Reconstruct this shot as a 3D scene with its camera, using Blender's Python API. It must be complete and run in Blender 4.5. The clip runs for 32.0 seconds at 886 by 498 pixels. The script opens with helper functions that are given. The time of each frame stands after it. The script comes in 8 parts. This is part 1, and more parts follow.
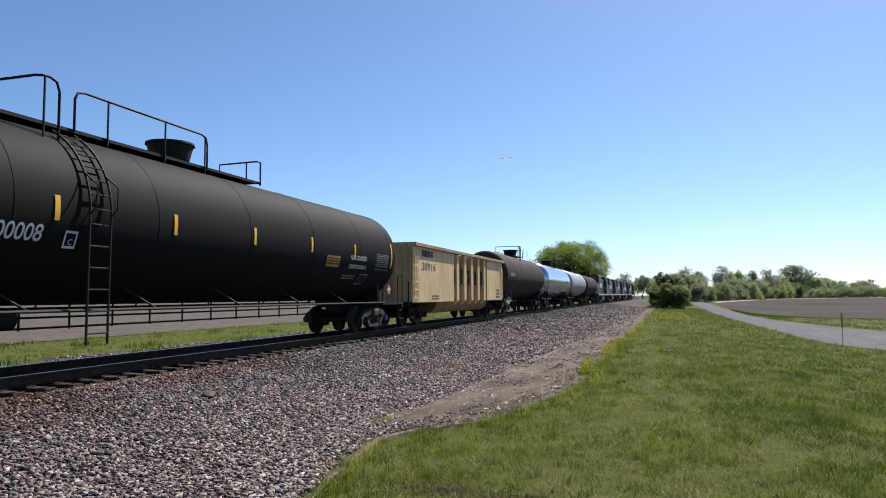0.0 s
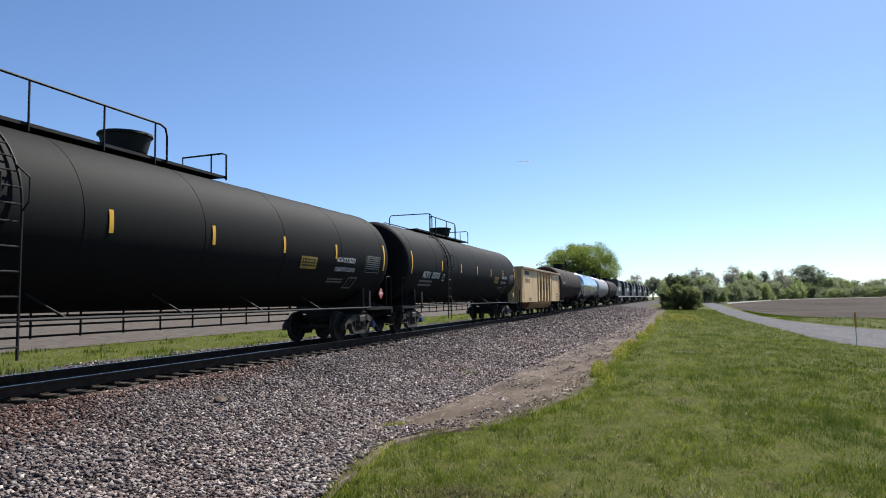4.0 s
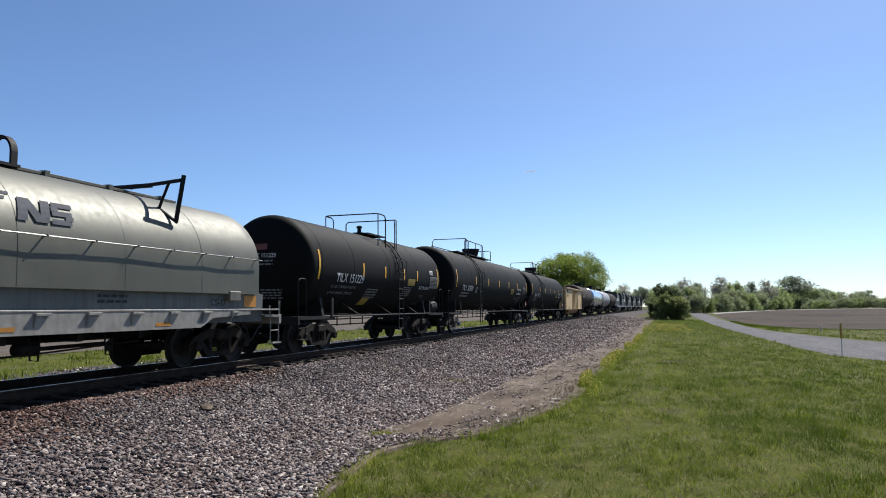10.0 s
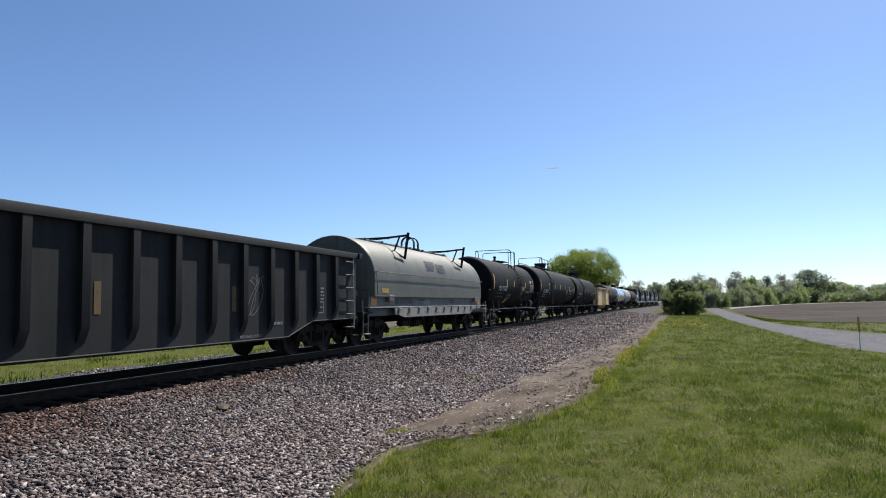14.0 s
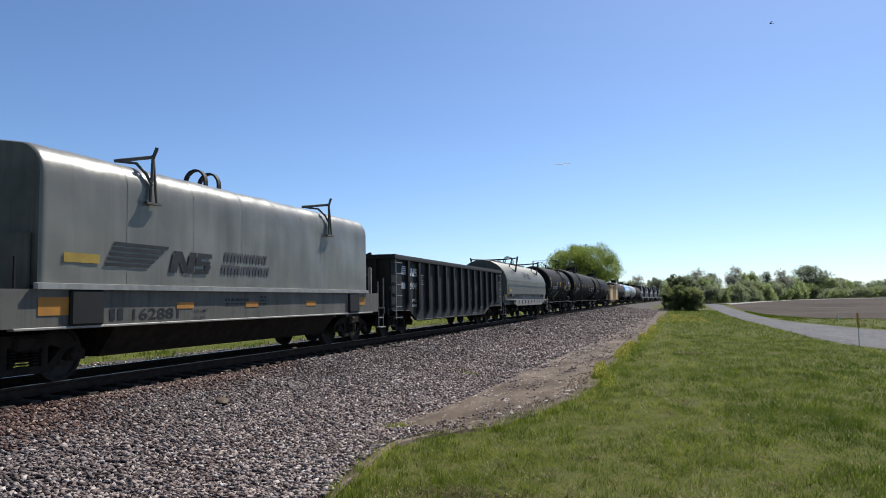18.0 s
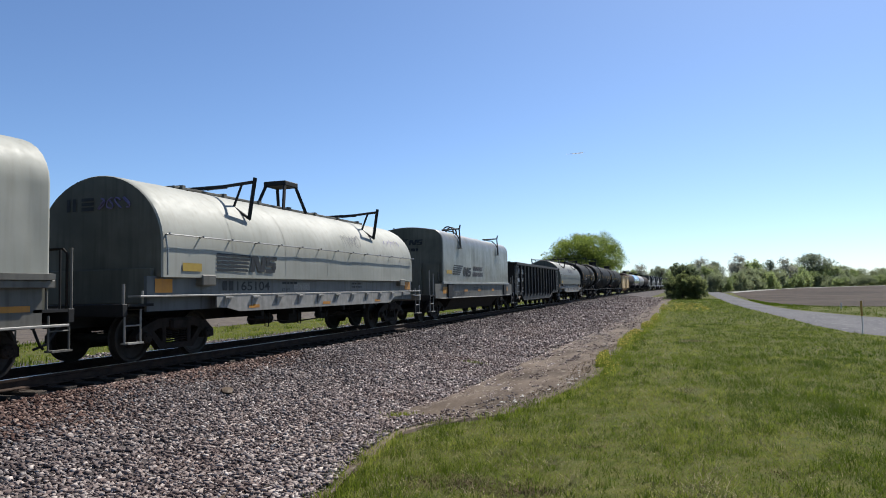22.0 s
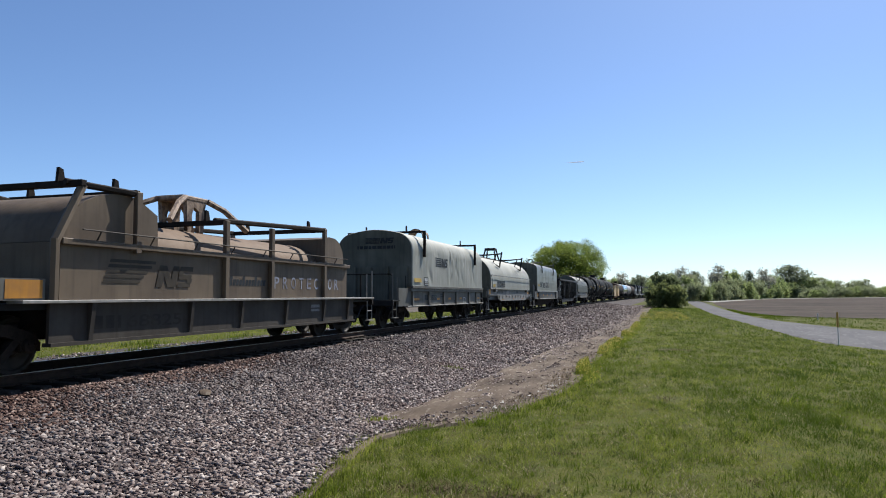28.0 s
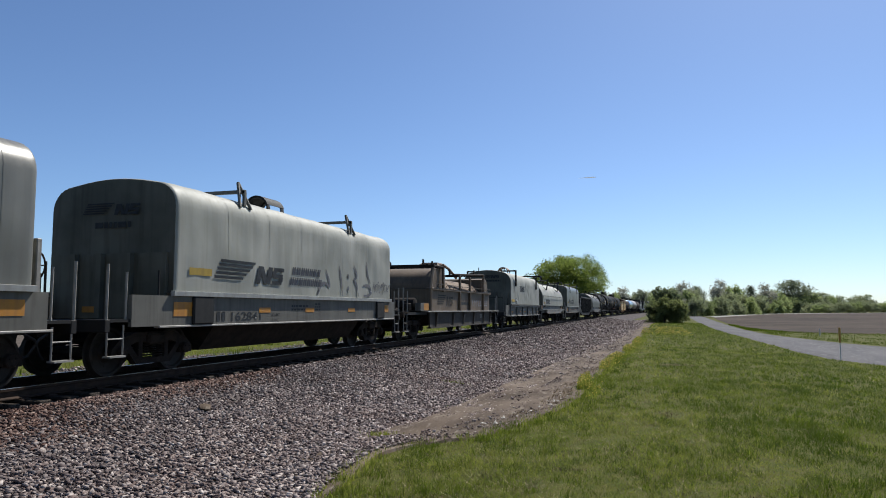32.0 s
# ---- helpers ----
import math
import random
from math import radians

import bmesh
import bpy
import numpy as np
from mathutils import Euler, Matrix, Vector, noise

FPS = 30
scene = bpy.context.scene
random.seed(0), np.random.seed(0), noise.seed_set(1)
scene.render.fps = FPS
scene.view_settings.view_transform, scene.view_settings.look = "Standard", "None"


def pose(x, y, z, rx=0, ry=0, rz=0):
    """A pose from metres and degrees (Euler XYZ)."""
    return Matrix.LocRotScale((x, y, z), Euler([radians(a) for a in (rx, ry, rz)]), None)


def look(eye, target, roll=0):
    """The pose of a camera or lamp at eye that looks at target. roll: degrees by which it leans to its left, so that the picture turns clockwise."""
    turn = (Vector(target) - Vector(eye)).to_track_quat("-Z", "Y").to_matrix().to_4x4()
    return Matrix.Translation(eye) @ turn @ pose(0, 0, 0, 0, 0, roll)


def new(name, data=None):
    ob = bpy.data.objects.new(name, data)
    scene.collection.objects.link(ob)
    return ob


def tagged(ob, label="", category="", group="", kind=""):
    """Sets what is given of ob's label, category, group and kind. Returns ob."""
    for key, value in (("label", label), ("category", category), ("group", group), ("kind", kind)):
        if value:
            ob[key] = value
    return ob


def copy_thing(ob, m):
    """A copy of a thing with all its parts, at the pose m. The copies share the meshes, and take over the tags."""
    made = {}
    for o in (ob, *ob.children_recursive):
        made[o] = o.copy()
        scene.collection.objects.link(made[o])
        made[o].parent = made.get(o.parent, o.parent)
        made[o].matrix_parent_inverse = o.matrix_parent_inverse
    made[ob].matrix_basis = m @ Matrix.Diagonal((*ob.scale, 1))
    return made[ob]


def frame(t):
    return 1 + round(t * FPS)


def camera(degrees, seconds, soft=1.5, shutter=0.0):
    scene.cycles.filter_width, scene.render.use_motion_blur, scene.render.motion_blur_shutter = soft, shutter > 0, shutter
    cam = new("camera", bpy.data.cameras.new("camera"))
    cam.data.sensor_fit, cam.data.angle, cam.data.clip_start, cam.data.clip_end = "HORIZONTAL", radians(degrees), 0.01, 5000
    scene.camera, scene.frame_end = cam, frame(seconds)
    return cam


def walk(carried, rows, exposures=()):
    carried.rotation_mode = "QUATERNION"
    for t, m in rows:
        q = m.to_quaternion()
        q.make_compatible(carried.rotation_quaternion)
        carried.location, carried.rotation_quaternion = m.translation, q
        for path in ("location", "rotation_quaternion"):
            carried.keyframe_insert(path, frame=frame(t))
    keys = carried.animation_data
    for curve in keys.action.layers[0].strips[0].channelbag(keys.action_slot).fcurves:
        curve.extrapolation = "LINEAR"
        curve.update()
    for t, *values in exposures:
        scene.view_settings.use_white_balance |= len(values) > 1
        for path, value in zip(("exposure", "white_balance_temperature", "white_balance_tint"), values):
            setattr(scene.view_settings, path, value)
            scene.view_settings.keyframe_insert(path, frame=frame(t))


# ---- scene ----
# ---------------------------------------------------------------- camera
# rows: seconds, yaw, pitch, roll; the camera is held by hand on one spot
EYE = (0.0, 0.0, 1.84)
TURN = [
    (0, 17.16, 3.91, 0.35), (0.5, 17.29, 3.82, 0.82), (1, 17.40, 3.70, -0.24), (1.5, 17.48, 3.77, 0.63),
    (2, 17.49, 3.85, 0.57), (2.5, 17.70, 4.19, 0.84), (3, 17.91, 4.06, 0.85), (3.5, 17.99, 4.12, 0.93),
    (5.5, 17.62, 4.79, 1.09), (6, 17.62, 5.18, 1.80), (6.5, 17.59, 5.44, 1.32), (7, 17.55, 5.59, 1.09),
    (7.5, 17.40, 5.62, 1.17), (8, 17.04, 5.64, 0.66), (8.5, 16.91, 5.66, 0.95), (9, 16.86, 5.41, 0.66),
    (9.5, 16.93, 5.11, 0.78), (10, 17.05, 4.90, 0.52), (10.5, 17.12, 4.85, 0.85), (11, 17.45, 4.89, 0.96),
    (11.5, 17.52, 4.92, 0.73), (12, 17.86, 4.79, 0.63), (12.5, 17.98, 4.81, 0.88), (13, 18.09, 4.75, 1.10),
    (13.5, 18.15, 4.73, 1.19), (14, 18.15, 4.74, 1.16), (14.5, 18.16, 4.80, 1.04), (16.5, 17.90, 4.62, 0.75),
    (17, 17.83, 4.51, 0.55), (17.5, 17.94, 4.41, 0.62), (18, 18.12, 4.31, 0.98), (18.5, 18.32, 4.28, 0.95),
    (19, 18.45, 4.21, 1.15), (19.5, 18.46, 4.07, 1.16), (20, 18.60, 3.86, 1.02), (20.5, 18.53, 3.68, 0.87),
    (21, 18.52, 3.55, 1.09), (21.5, 18.47, 3.52, 1.27), (22, 18.37, 3.45, 1.20), (22.5, 18.25, 3.38, 1.18),
    (23, 18.15, 3.36, 0.98), (23.5, 18.06, 3.33, 0.99), (24, 17.83, 3.29, 0.75), (24.5, 17.73, 3.25, 0.69),
    (25, 17.56, 3.22, 0.86), (25.5, 17.39, 3.22, 0.42), (27.5, 16.95, 3.70, 0.40), (28, 16.89, 3.84, 0.25),
    (28.5, 16.83, 3.95, 0.15), (29, 16.84, 4.04, 0.36), (29.5, 16.97, 4.20, 0.70), (30, 16.82, 4.43, 0.58),
    (30.5, 16.88, 4.57, 0.85), (31, 16.91, 4.88, -0.11), (31.5, 16.95, 4.98, -0.06), (32, 16.97, 5.02, 0.12),
]
# the camera sets its own exposure as the train passes
EXPOSURES = [(0.0, 0.68), (2.0, 0.74), (6.0, 0.71), (10.0, 0.60), (12.0, 0.56), (14.0, 0.61), (17.0, 0.60), (19.0, 0.56), (22.0, 0.62), (25.0, 0.64), (28.0, 0.64), (30.0, 0.50), (32.0, 0.42)]
cam = camera(65.2, 32.0, soft=1.0)
walk(cam, [(t, pose(*EYE, 90 + p, r, w)) for t, w, p, r in TURN], EXPOSURES)

# ---------------------------------------------------------------- light
SUN = Vector((0.23, 0.76, 0.92)).normalized()
sun_el = math.asin(SUN.z)
sun_az = math.atan2(SUN.x, SUN.y)
world = bpy.data.worlds.new("world")
scene.world = world
world.use_nodes = True
wn = world.node_tree
wn.nodes.clear()
sky = wn.nodes.new("ShaderNodeTexSky")
sky.sky_type = "NISHITA"
sky.sun_disc = False
sky.sun_elevation = sun_el
sky.sun_rotation = sun_az
sky.altitude = 200
sky.air_density = 0.78
sky.dust_density = 0.5
sky.ozone_density = 4.2
bg = wn.nodes.new("ShaderNodeBackground")
bg.inputs["Strength"].default_value = 0.089
wo = wn.nodes.new("ShaderNodeOutputWorld")
tint = wn.nodes.new("ShaderNodeMix")
tint.data_type = "RGBA"
tint.blend_type = "MULTIPLY"
tint.inputs[0].default_value = 1.0
tint.inputs[7].default_value = (0.88, 0.965, 1.05, 1)
wn.links.new(sky.outputs[0], tint.inputs[6])
wn.links.new(tint.outputs[2], bg.inputs[0])
wn.links.new(bg.outputs[0], wo.inputs[0])
sun_data = bpy.data.lights.new("sun", "SUN")
sun_data.energy = 5.0
sun_data.angle = radians(0.53)
sun_data.color = (1.0, 0.97, 0.92)
sun = new("sun", sun_data)
sun.matrix_basis = look(SUN * 100, (0, 0, 0))


# ---------------------------------------------------------------- materials
def material(name, c1, c2, scale=4.0, rough=0.6, metal=0.0, bump=0.0, bump_scale=None, c3=None, streak=0.0,
             island=0.0, objrand=0.0, spec=0.5, stretch=(1, 1, 1), streak_colour=(0.09, 0.05, 0.03), spread=0.12):
    """Paint, metal or earth: two colours by a coarse noise, a fine grain, dirt streaks that run down, relief."""
    m = bpy.data.materials.new(name)
    m.use_nodes = True
    nt = m.node_tree
    n, l = nt.nodes, nt.links
    bsdf = n["Principled BSDF"]
    tc = n.new("ShaderNodeTexCoord")
    mp = n.new("ShaderNodeMapping")
    mp.inputs["Scale"].default_value = stretch
    l.new(tc.outputs["Object"], mp.inputs[0])

    def noise_node(s, detail=5.0, src=mp):
        q = n.new("ShaderNodeTexNoise")
        q.inputs["Scale"].default_value = s
        q.inputs["Detail"].default_value = detail
        l.new(src.outputs[0], q.inputs["Vector"])
        return q

    def mix(fac, a, b, mode="MIX"):
        q = n.new("ShaderNodeMix")
        q.data_type = "RGBA"
        q.blend_type = mode
        for sock, val in ((0, fac), (6, a), (7, b)):
            if hasattr(val, "is_linked"):
                l.new(val, q.inputs[sock])
            elif sock == 0:
                q.inputs[0].default_value = val
            else:
                q.inputs[sock].default_value = (*val, 1)
        return q.outputs[2]

    def ramp(src, lo, hi):
        q = n.new("ShaderNodeMapRange")
        q.inputs["From Min"].default_value = lo
        q.inputs["From Max"].default_value = hi
        l.new(src, q.inputs["Value"])
        return q.outputs["Result"]

    coarse = noise_node(scale)
    col = mix(ramp(coarse.outputs["Fac"], 0.35, 0.65), c1, c2)
    fine = noise_node(scale * 9, 3.0)
    if c3:
        col = mix(ramp(fine.outputs["Fac"], 0.56, 0.72), col, c3)
    if streak:
        sm = n.new("ShaderNodeMapping")
        sm.inputs["Scale"].default_value = (5, 5, 0.35)
        l.new(tc.outputs["Object"], sm.inputs[0])
        st = noise_node(1.6, 4.0, sm)
        q = n.new("ShaderNodeMath")
        q.operation = "MULTIPLY"
        q.inputs[1].default_value = streak
        l.new(ramp(st.outputs["Fac"], 0.48, 0.75), q.inputs[0])
        col = mix(q.outputs[0], col, streak_colour)
    if island or objrand:
        if island:
            src = n.new("ShaderNodeNewGeometry").outputs["Random Per Island"]
        else:
            src = n.new("ShaderNodeObjectInfo").outputs["Random"]
        amount = island or objrand
        hs = n.new("ShaderNodeHueSaturation")
        r = n.new("ShaderNodeMapRange")
        r.inputs["To Min"].default_value = 1 - amount
        r.inputs["To Max"].default_value = 1 + amount
        l.new(src, r.inputs["Value"])
        l.new(r.outputs["Result"], hs.inputs["Value"])
        l.new(col, hs.inputs["Color"])
        col = hs.outputs[0]
    l.new(col, bsdf.inputs["Base Color"])
    rr = n.new("ShaderNodeMapRange")
    rr.inputs["To Min"].default_value = max(0.05, rough - spread)
    rr.inputs["To Max"].default_value = min(1.0, rough + spread)
    l.new(fine.outputs["Fac"], rr.inputs["Value"])
    l.new(rr.outputs["Result"], bsdf.inputs["Roughness"])
    bsdf.inputs["Metallic"].default_value = metal
    bsdf.inputs["Specular IOR Level"].default_value = spec
    if bump:
        b = n.new("ShaderNodeBump")
        b.inputs["Strength"].default_value = bump
        b.inputs["Distance"].default_value = 0.02
        bn = noise_node(bump_scale or scale * 6, 6.0)
        l.new(bn.outputs["Fac"], b.inputs["Height"])
        l.new(b.outputs[0], bsdf.inputs["Normal"])
    return m


TANK_BLACK = material("tank_black", (0.0052, 0.0054, 0.005), (0.0062, 0.0064, 0.0058), 0.8, 0.7, bump=0.006, bump_scale=6.0, streak=0.06, streak_colour=(0.0125, 0.0115, 0.0095), spec=0.09, spread=0.02)
BLACK_PAINT = material("black_paint", (0.007, 0.007, 0.007), (0.013, 0.0125, 0.012), 3, 0.7, c3=(0.018, 0.015, 0.012), spec=0.25)
IRON = material("bare_iron", (0.013, 0.011, 0.009), (0.027, 0.021, 0.017), 5, 0.85, bump=0.3, c3=(0.045, 0.03, 0.021), spec=0.12)
# Shade on the car ends is put into this dark colour, with grime streaks
END_SHADE_GRIME = material("shaded_grimy_end_sheet", (0.0791, 0.0792, 0.0620), (0.1393, 0.1357, 0.1064), 0.8, 0.75, bump=0.1, bump_scale=2.0, streak=0.35, streak_colour=(0.022, 0.017, 0.012), spec=0.2)
SILL_BROWN = material("grimy_brown_sill", (0.042, 0.035, 0.028), (0.066, 0.056, 0.045), 1.5, 0.75, streak=0.5, streak_colour=(0.03, 0.022, 0.015), spec=0.2)
TRUCK_DUSTY = material("dusty_cast_steel", (0.0248, 0.0198, 0.0154), (0.0468, 0.0358, 0.0264), 3, 0.85, bump=0.3)
WHEEL_STEEL = material("wheel_steel", (0.018, 0.0155, 0.013), (0.035, 0.029, 0.024), 6, 0.7, 0.2, spec=0.3)
TREAD_STEEL = material("polished_tread", (0.35, 0.34, 0.33), (0.45, 0.44, 0.42), 8, 0.3, 1.0)
RAIL_SIDE = material("rail_rust", (0.028, 0.018, 0.013), (0.05, 0.03, 0.02), 6, 0.85, bump=0.2, spec=0.2)
RAIL_TOP = material("rail_top", (0.36, 0.36, 0.36), (0.45, 0.45, 0.44), 10, 0.36, 1.0)
TIE_WOOD = material("weathered_tie", (0.0238, 0.0189, 0.0147), (0.0525, 0.042, 0.0329), 5, 0.9, bump=0.6, stretch=(1, 6, 6), objrand=0.35, spec=0.2)
YELLOW_TAPE = material("yellow_reflector", (0.675, 0.342, 0.009), (0.72, 0.405, 0.018), 6, 0.45)
ORANGE_TAG = material("orange_panel", (0.44, 0.184, 0.008), (0.36, 0.152, 0.016), 5, 0.6, streak=0.3)
DECAL_YELLOW = material("yellow_decal", (0.35, 0.238, 0.028), (0.294, 0.189, 0.021), 9, 0.7, streak=0.3)
DULL_AMBER = material("dull_amber_reflector", (0.112, 0.063, 0.014), (0.077, 0.0455, 0.014), 6, 0.7)
WHITE_PAINT = material("white_lettering", (0.612, 0.612, 0.595), (0.468, 0.468, 0.451), 7, 0.6)
PALE_DECAL = material("pale_decal", (0.126, 0.126, 0.121), (0.198, 0.198, 0.189), 22, 0.7)
GREY_LETTER = material("dark_lettering", (0.018, 0.02, 0.022), (0.03, 0.033, 0.035), 8, 0.6, spec=0.2)
FADED_LETTER = material("faded_lettering", (0.049, 0.0525, 0.063), (0.077, 0.0805, 0.0945), 5, 0.75, spec=0.15)
HOOD_GREY = material("grey_hood_paint", (0.1397, 0.1331, 0.1097), (0.1859, 0.1771, 0.1430), 0.9, 0.36, 0.1, bump=0.25, bump_scale=1.6, streak=0.3, streak_colour=(0.0873, 0.0743, 0.0529), spec=0.5)
HOOD_PALE = material("pale_hood_paint", (0.2552, 0.2563, 0.2156), (0.3201, 0.3157, 0.2706), 0.9, 0.6, bump=0.2, bump_scale=1.6, streak=0.25, streak_colour=(0.148, 0.122, 0.0839), spec=0.28)
FADED_BLACK = material("worn_black_lettering", (0.024, 0.02, 0.016), (0.05, 0.04, 0.028), 3, 0.7, spec=0.2)
BLUE_LETTER = material("pale_blue_lettering", (0.34, 0.36, 0.42), (0.10, 0.09, 0.10), 2.2, 0.7)
RUSTY_PAINT = material("peeling_rusty_paint", (0.30, 0.21, 0.14), (0.08, 0.05, 0.035), 9, 0.75)
HOOD_SILVER = material("silver_hood_paint", (0.088, 0.087, 0.067), (0.118, 0.115, 0.088), 0.8, 0.56, 0.3, bump=0.12, bump_scale=1.6, streak=0.2, streak_colour=(0.0873, 0.0719, 0.0511), spec=0.5)
SILL_GREY = material("grey_sill_paint", (0.0901, 0.0856, 0.0724), (0.1322, 0.1260, 0.1060), 1.5, 0.65, streak=0.5, streak_colour=(0.0339, 0.0264, 0.0187), spec=0.3)
SILL_BLUE = material("blue_grey_sill_paint", (0.0901, 0.0986, 0.1015), (0.1177, 0.1250, 0.1241), 1.5, 0.65, streak=0.5, streak_colour=(0.0384, 0.0308, 0.0237), spec=0.3)
PALE_STEEL = material("pale_worn_steel", (0.1900, 0.1810, 0.1581), (0.2741, 0.2570, 0.2269), 5, 0.6, streak=0.4, streak_colour=(0.0798, 0.0616, 0.0435))
LIP_PALE = material("pale_painted_lip", (0.26, 0.26, 0.24), (0.34, 0.34, 0.31), 4, 0.5, streak=0.3, streak_colour=(0.12, 0.09, 0.06))
BARE_STEEL = material("bright_worn_steel", (0.173, 0.173, 0.165), (0.206, 0.206, 0.198), 9, 0.4, 0.6)
BROWN_HOOD = material("brown_grimy_paint", (0.0908, 0.0645, 0.0417), (0.139, 0.101, 0.0649), 1.2, 0.65, bump=0.06, bump_scale=4, streak=0.5, streak_colour=(0.0481, 0.0343, 0.0223), spec=0.3)
COIL_STEEL = material("wrapped_coil_steel", (0.13, 0.087, 0.056), (0.16, 0.11, 0.073), 2, 0.75, streak=0.3, spec=0.2)
GONDOLA_BLACK = material("gondola_black", (0.0087, 0.0092, 0.0089), (0.0153, 0.0153, 0.0148), 1.2, 0.7, bump=0.08, bump_scale=5, streak=0.3, streak_colour=(0.0338, 0.0307, 0.0263), spec=0.25)
GONDOLA_YELLOW = material("gondola_yellow", (0.56, 0.39, 0.185), (0.65, 0.46, 0.23), 0.8, 0.65, bump=0.08, streak=0.5, streak_colour=(0.241, 0.114, 0.0466))
# This brown carries the shade between ribs and on the tub, plus rust streaks
GONDOLA_SHADED_RUST = material("shaded_rusty_yellow_paint", (0.3, 0.165, 0.06), (0.2, 0.1, 0.04), 1.2, 0.75, bump=0.1, streak=0.6, streak_colour=(0.1, 0.045, 0.02))
GONDOLA_RIM = material("worn_brown_rim", (0.36, 0.25, 0.14), (0.25, 0.17, 0.1), 1.5, 0.75, bump=0.1, streak=0.4)
RUST_TANK = material("rusty_brown_tank", (0.0245, 0.0147, 0.0112), (0.0420, 0.0262, 0.0192), 0.7, 0.78, bump=0.1, streak=0.5, streak_colour=(0.028, 0.021, 0.0175), spec=0.15)
SILVER_TANK = material("polished_silver_tank", (0.40, 0.46, 0.55), (0.5, 0.56, 0.64), 0.5, 0.22, 0.85, streak=0.1)
WHITE_TANK = material("dirty_white_tank", (0.238, 0.231, 0.231), (0.336, 0.322, 0.315), 0.7, 0.5, streak=0.6, streak_colour=(0.112, 0.084, 0.07))
LOCO_BLACK = material("locomotive_black", (0.018, 0.018, 0.019), (0.03, 0.03, 0.03), 1, 0.5, streak=0.3, streak_colour=(0.06, 0.055, 0.05))
GLASS_DARK = material("dark_cab_glass", (0.02, 0.025, 0.03), (0.03, 0.035, 0.04), 3, 0.12, spec=0.8)
RUBBER = material("black_hose", (0.012, 0.012, 0.012), (0.02, 0.02, 0.02), 8, 0.7)
BLUE_CAP = material("blue_bearing_cap", (0.025, 0.06, 0.15), (0.035, 0.075, 0.175), 8, 0.5)
PURPLE_SPRAY = material("purple_spray", (0.13, 0.11, 0.22), (0.18, 0.155, 0.26), 6, 0.7)
DARK_SPRAY = material("dark_spray", (0.07, 0.07, 0.077), (0.105, 0.105, 0.112), 6, 0.7)
BALLAST_BED = material("ballast_bed", (0.0347, 0.0280, 0.0266), (0.0819, 0.0690, 0.0646), 14, 0.95, bump=1.0, bump_scale=28, c3=(0.13, 0.12, 0.118), spec=0.1)
STONE = material("ballast_stone", (0.0977, 0.0703, 0.0640), (0.2170, 0.1892, 0.1818), 0.45, 0.95, c3=(0.225, 0.208, 0.204), spec=0.06)
STONE_DARK = material("dark_ballast_stone", (0.066, 0.053, 0.052), (0.15, 0.135, 0.137), 0.5, 0.95, c3=(0.17, 0.155, 0.155), spec=0.05)
STONE_RUSTY = material("rusty_ballast_stone", (0.0651, 0.0417, 0.034), (0.116, 0.0873, 0.076), 0.7, 0.95, c3=(0.158, 0.131, 0.12), spec=0.05)
DIRT = material("packed_dirt", (0.055, 0.039, 0.027), (0.142, 0.108, 0.08), 0.9, 0.95, bump=1.0, bump_scale=7, c3=(0.195, 0.165, 0.13), stretch=(1.3, 0.4, 1), spec=0.1)
SOIL_GRASS = material("grassy_soil", (0.0496, 0.0617, 0.0113), (0.0852, 0.0825, 0.0234), 4.0, 0.95, bump=1.0, bump_scale=30, c3=(0.126, 0.11, 0.0509), spec=0.05)
DEAD_STEM = material("dead_brown_stems", (0.12, 0.088, 0.05), (0.18, 0.138, 0.085), 3, 0.9, island=0.35, spec=0.05)
DRY_BLADE = material("dry_grass_blade", (0.2, 0.18, 0.085), (0.31, 0.27, 0.15), 2, 0.85, island=0.4, spec=0.1)
FLOWER = material("yellow_flower", (0.364, 0.28, 0.014), (0.434, 0.336, 0.021), 3, 0.7, island=0.25)
LANE_GRAVEL = material("pale_lane_gravel", (0.2, 0.19, 0.17), (0.26, 0.25, 0.225), 0.6, 0.95, bump=0.4, bump_scale=6, spec=0.1)
ROAD = material("chip_seal_road", (0.0464, 0.0440, 0.0472), (0.0768, 0.0720, 0.0744), 0.7, 0.9, bump=0.6, bump_scale=30, c3=(0.13, 0.124, 0.124), stretch=(1, 0.25, 1), spec=0.2)
FIELD = material("bare_field", (0.028, 0.021, 0.016), (0.066, 0.05, 0.038), 0.09, 0.95, bump=1.0, bump_scale=1.5, c3=(0.1, 0.08, 0.062), stretch=(0.5, 1.0, 1), spec=0.05)
FIELD_PALE = material("stubble_field", (0.058, 0.046, 0.036), (0.118, 0.096, 0.076), 1.6, 0.95, bump=1.0, bump_scale=3, c3=(0.13, 0.11, 0.085), spec=0.1)
BARK = material("bark", (0.042, 0.0315, 0.0238), (0.07, 0.056, 0.042), 3, 0.9, bump=0.5)
POST_WOOD = material("orange_marker_post", (0.55, 0.3, 0.05), (0.46, 0.24, 0.05), 4, 0.7, streak=0.15)
POST_PALE = material("pale_post_paint", (0.5, 0.5, 0.48), (0.58, 0.58, 0.55), 4, 0.7)


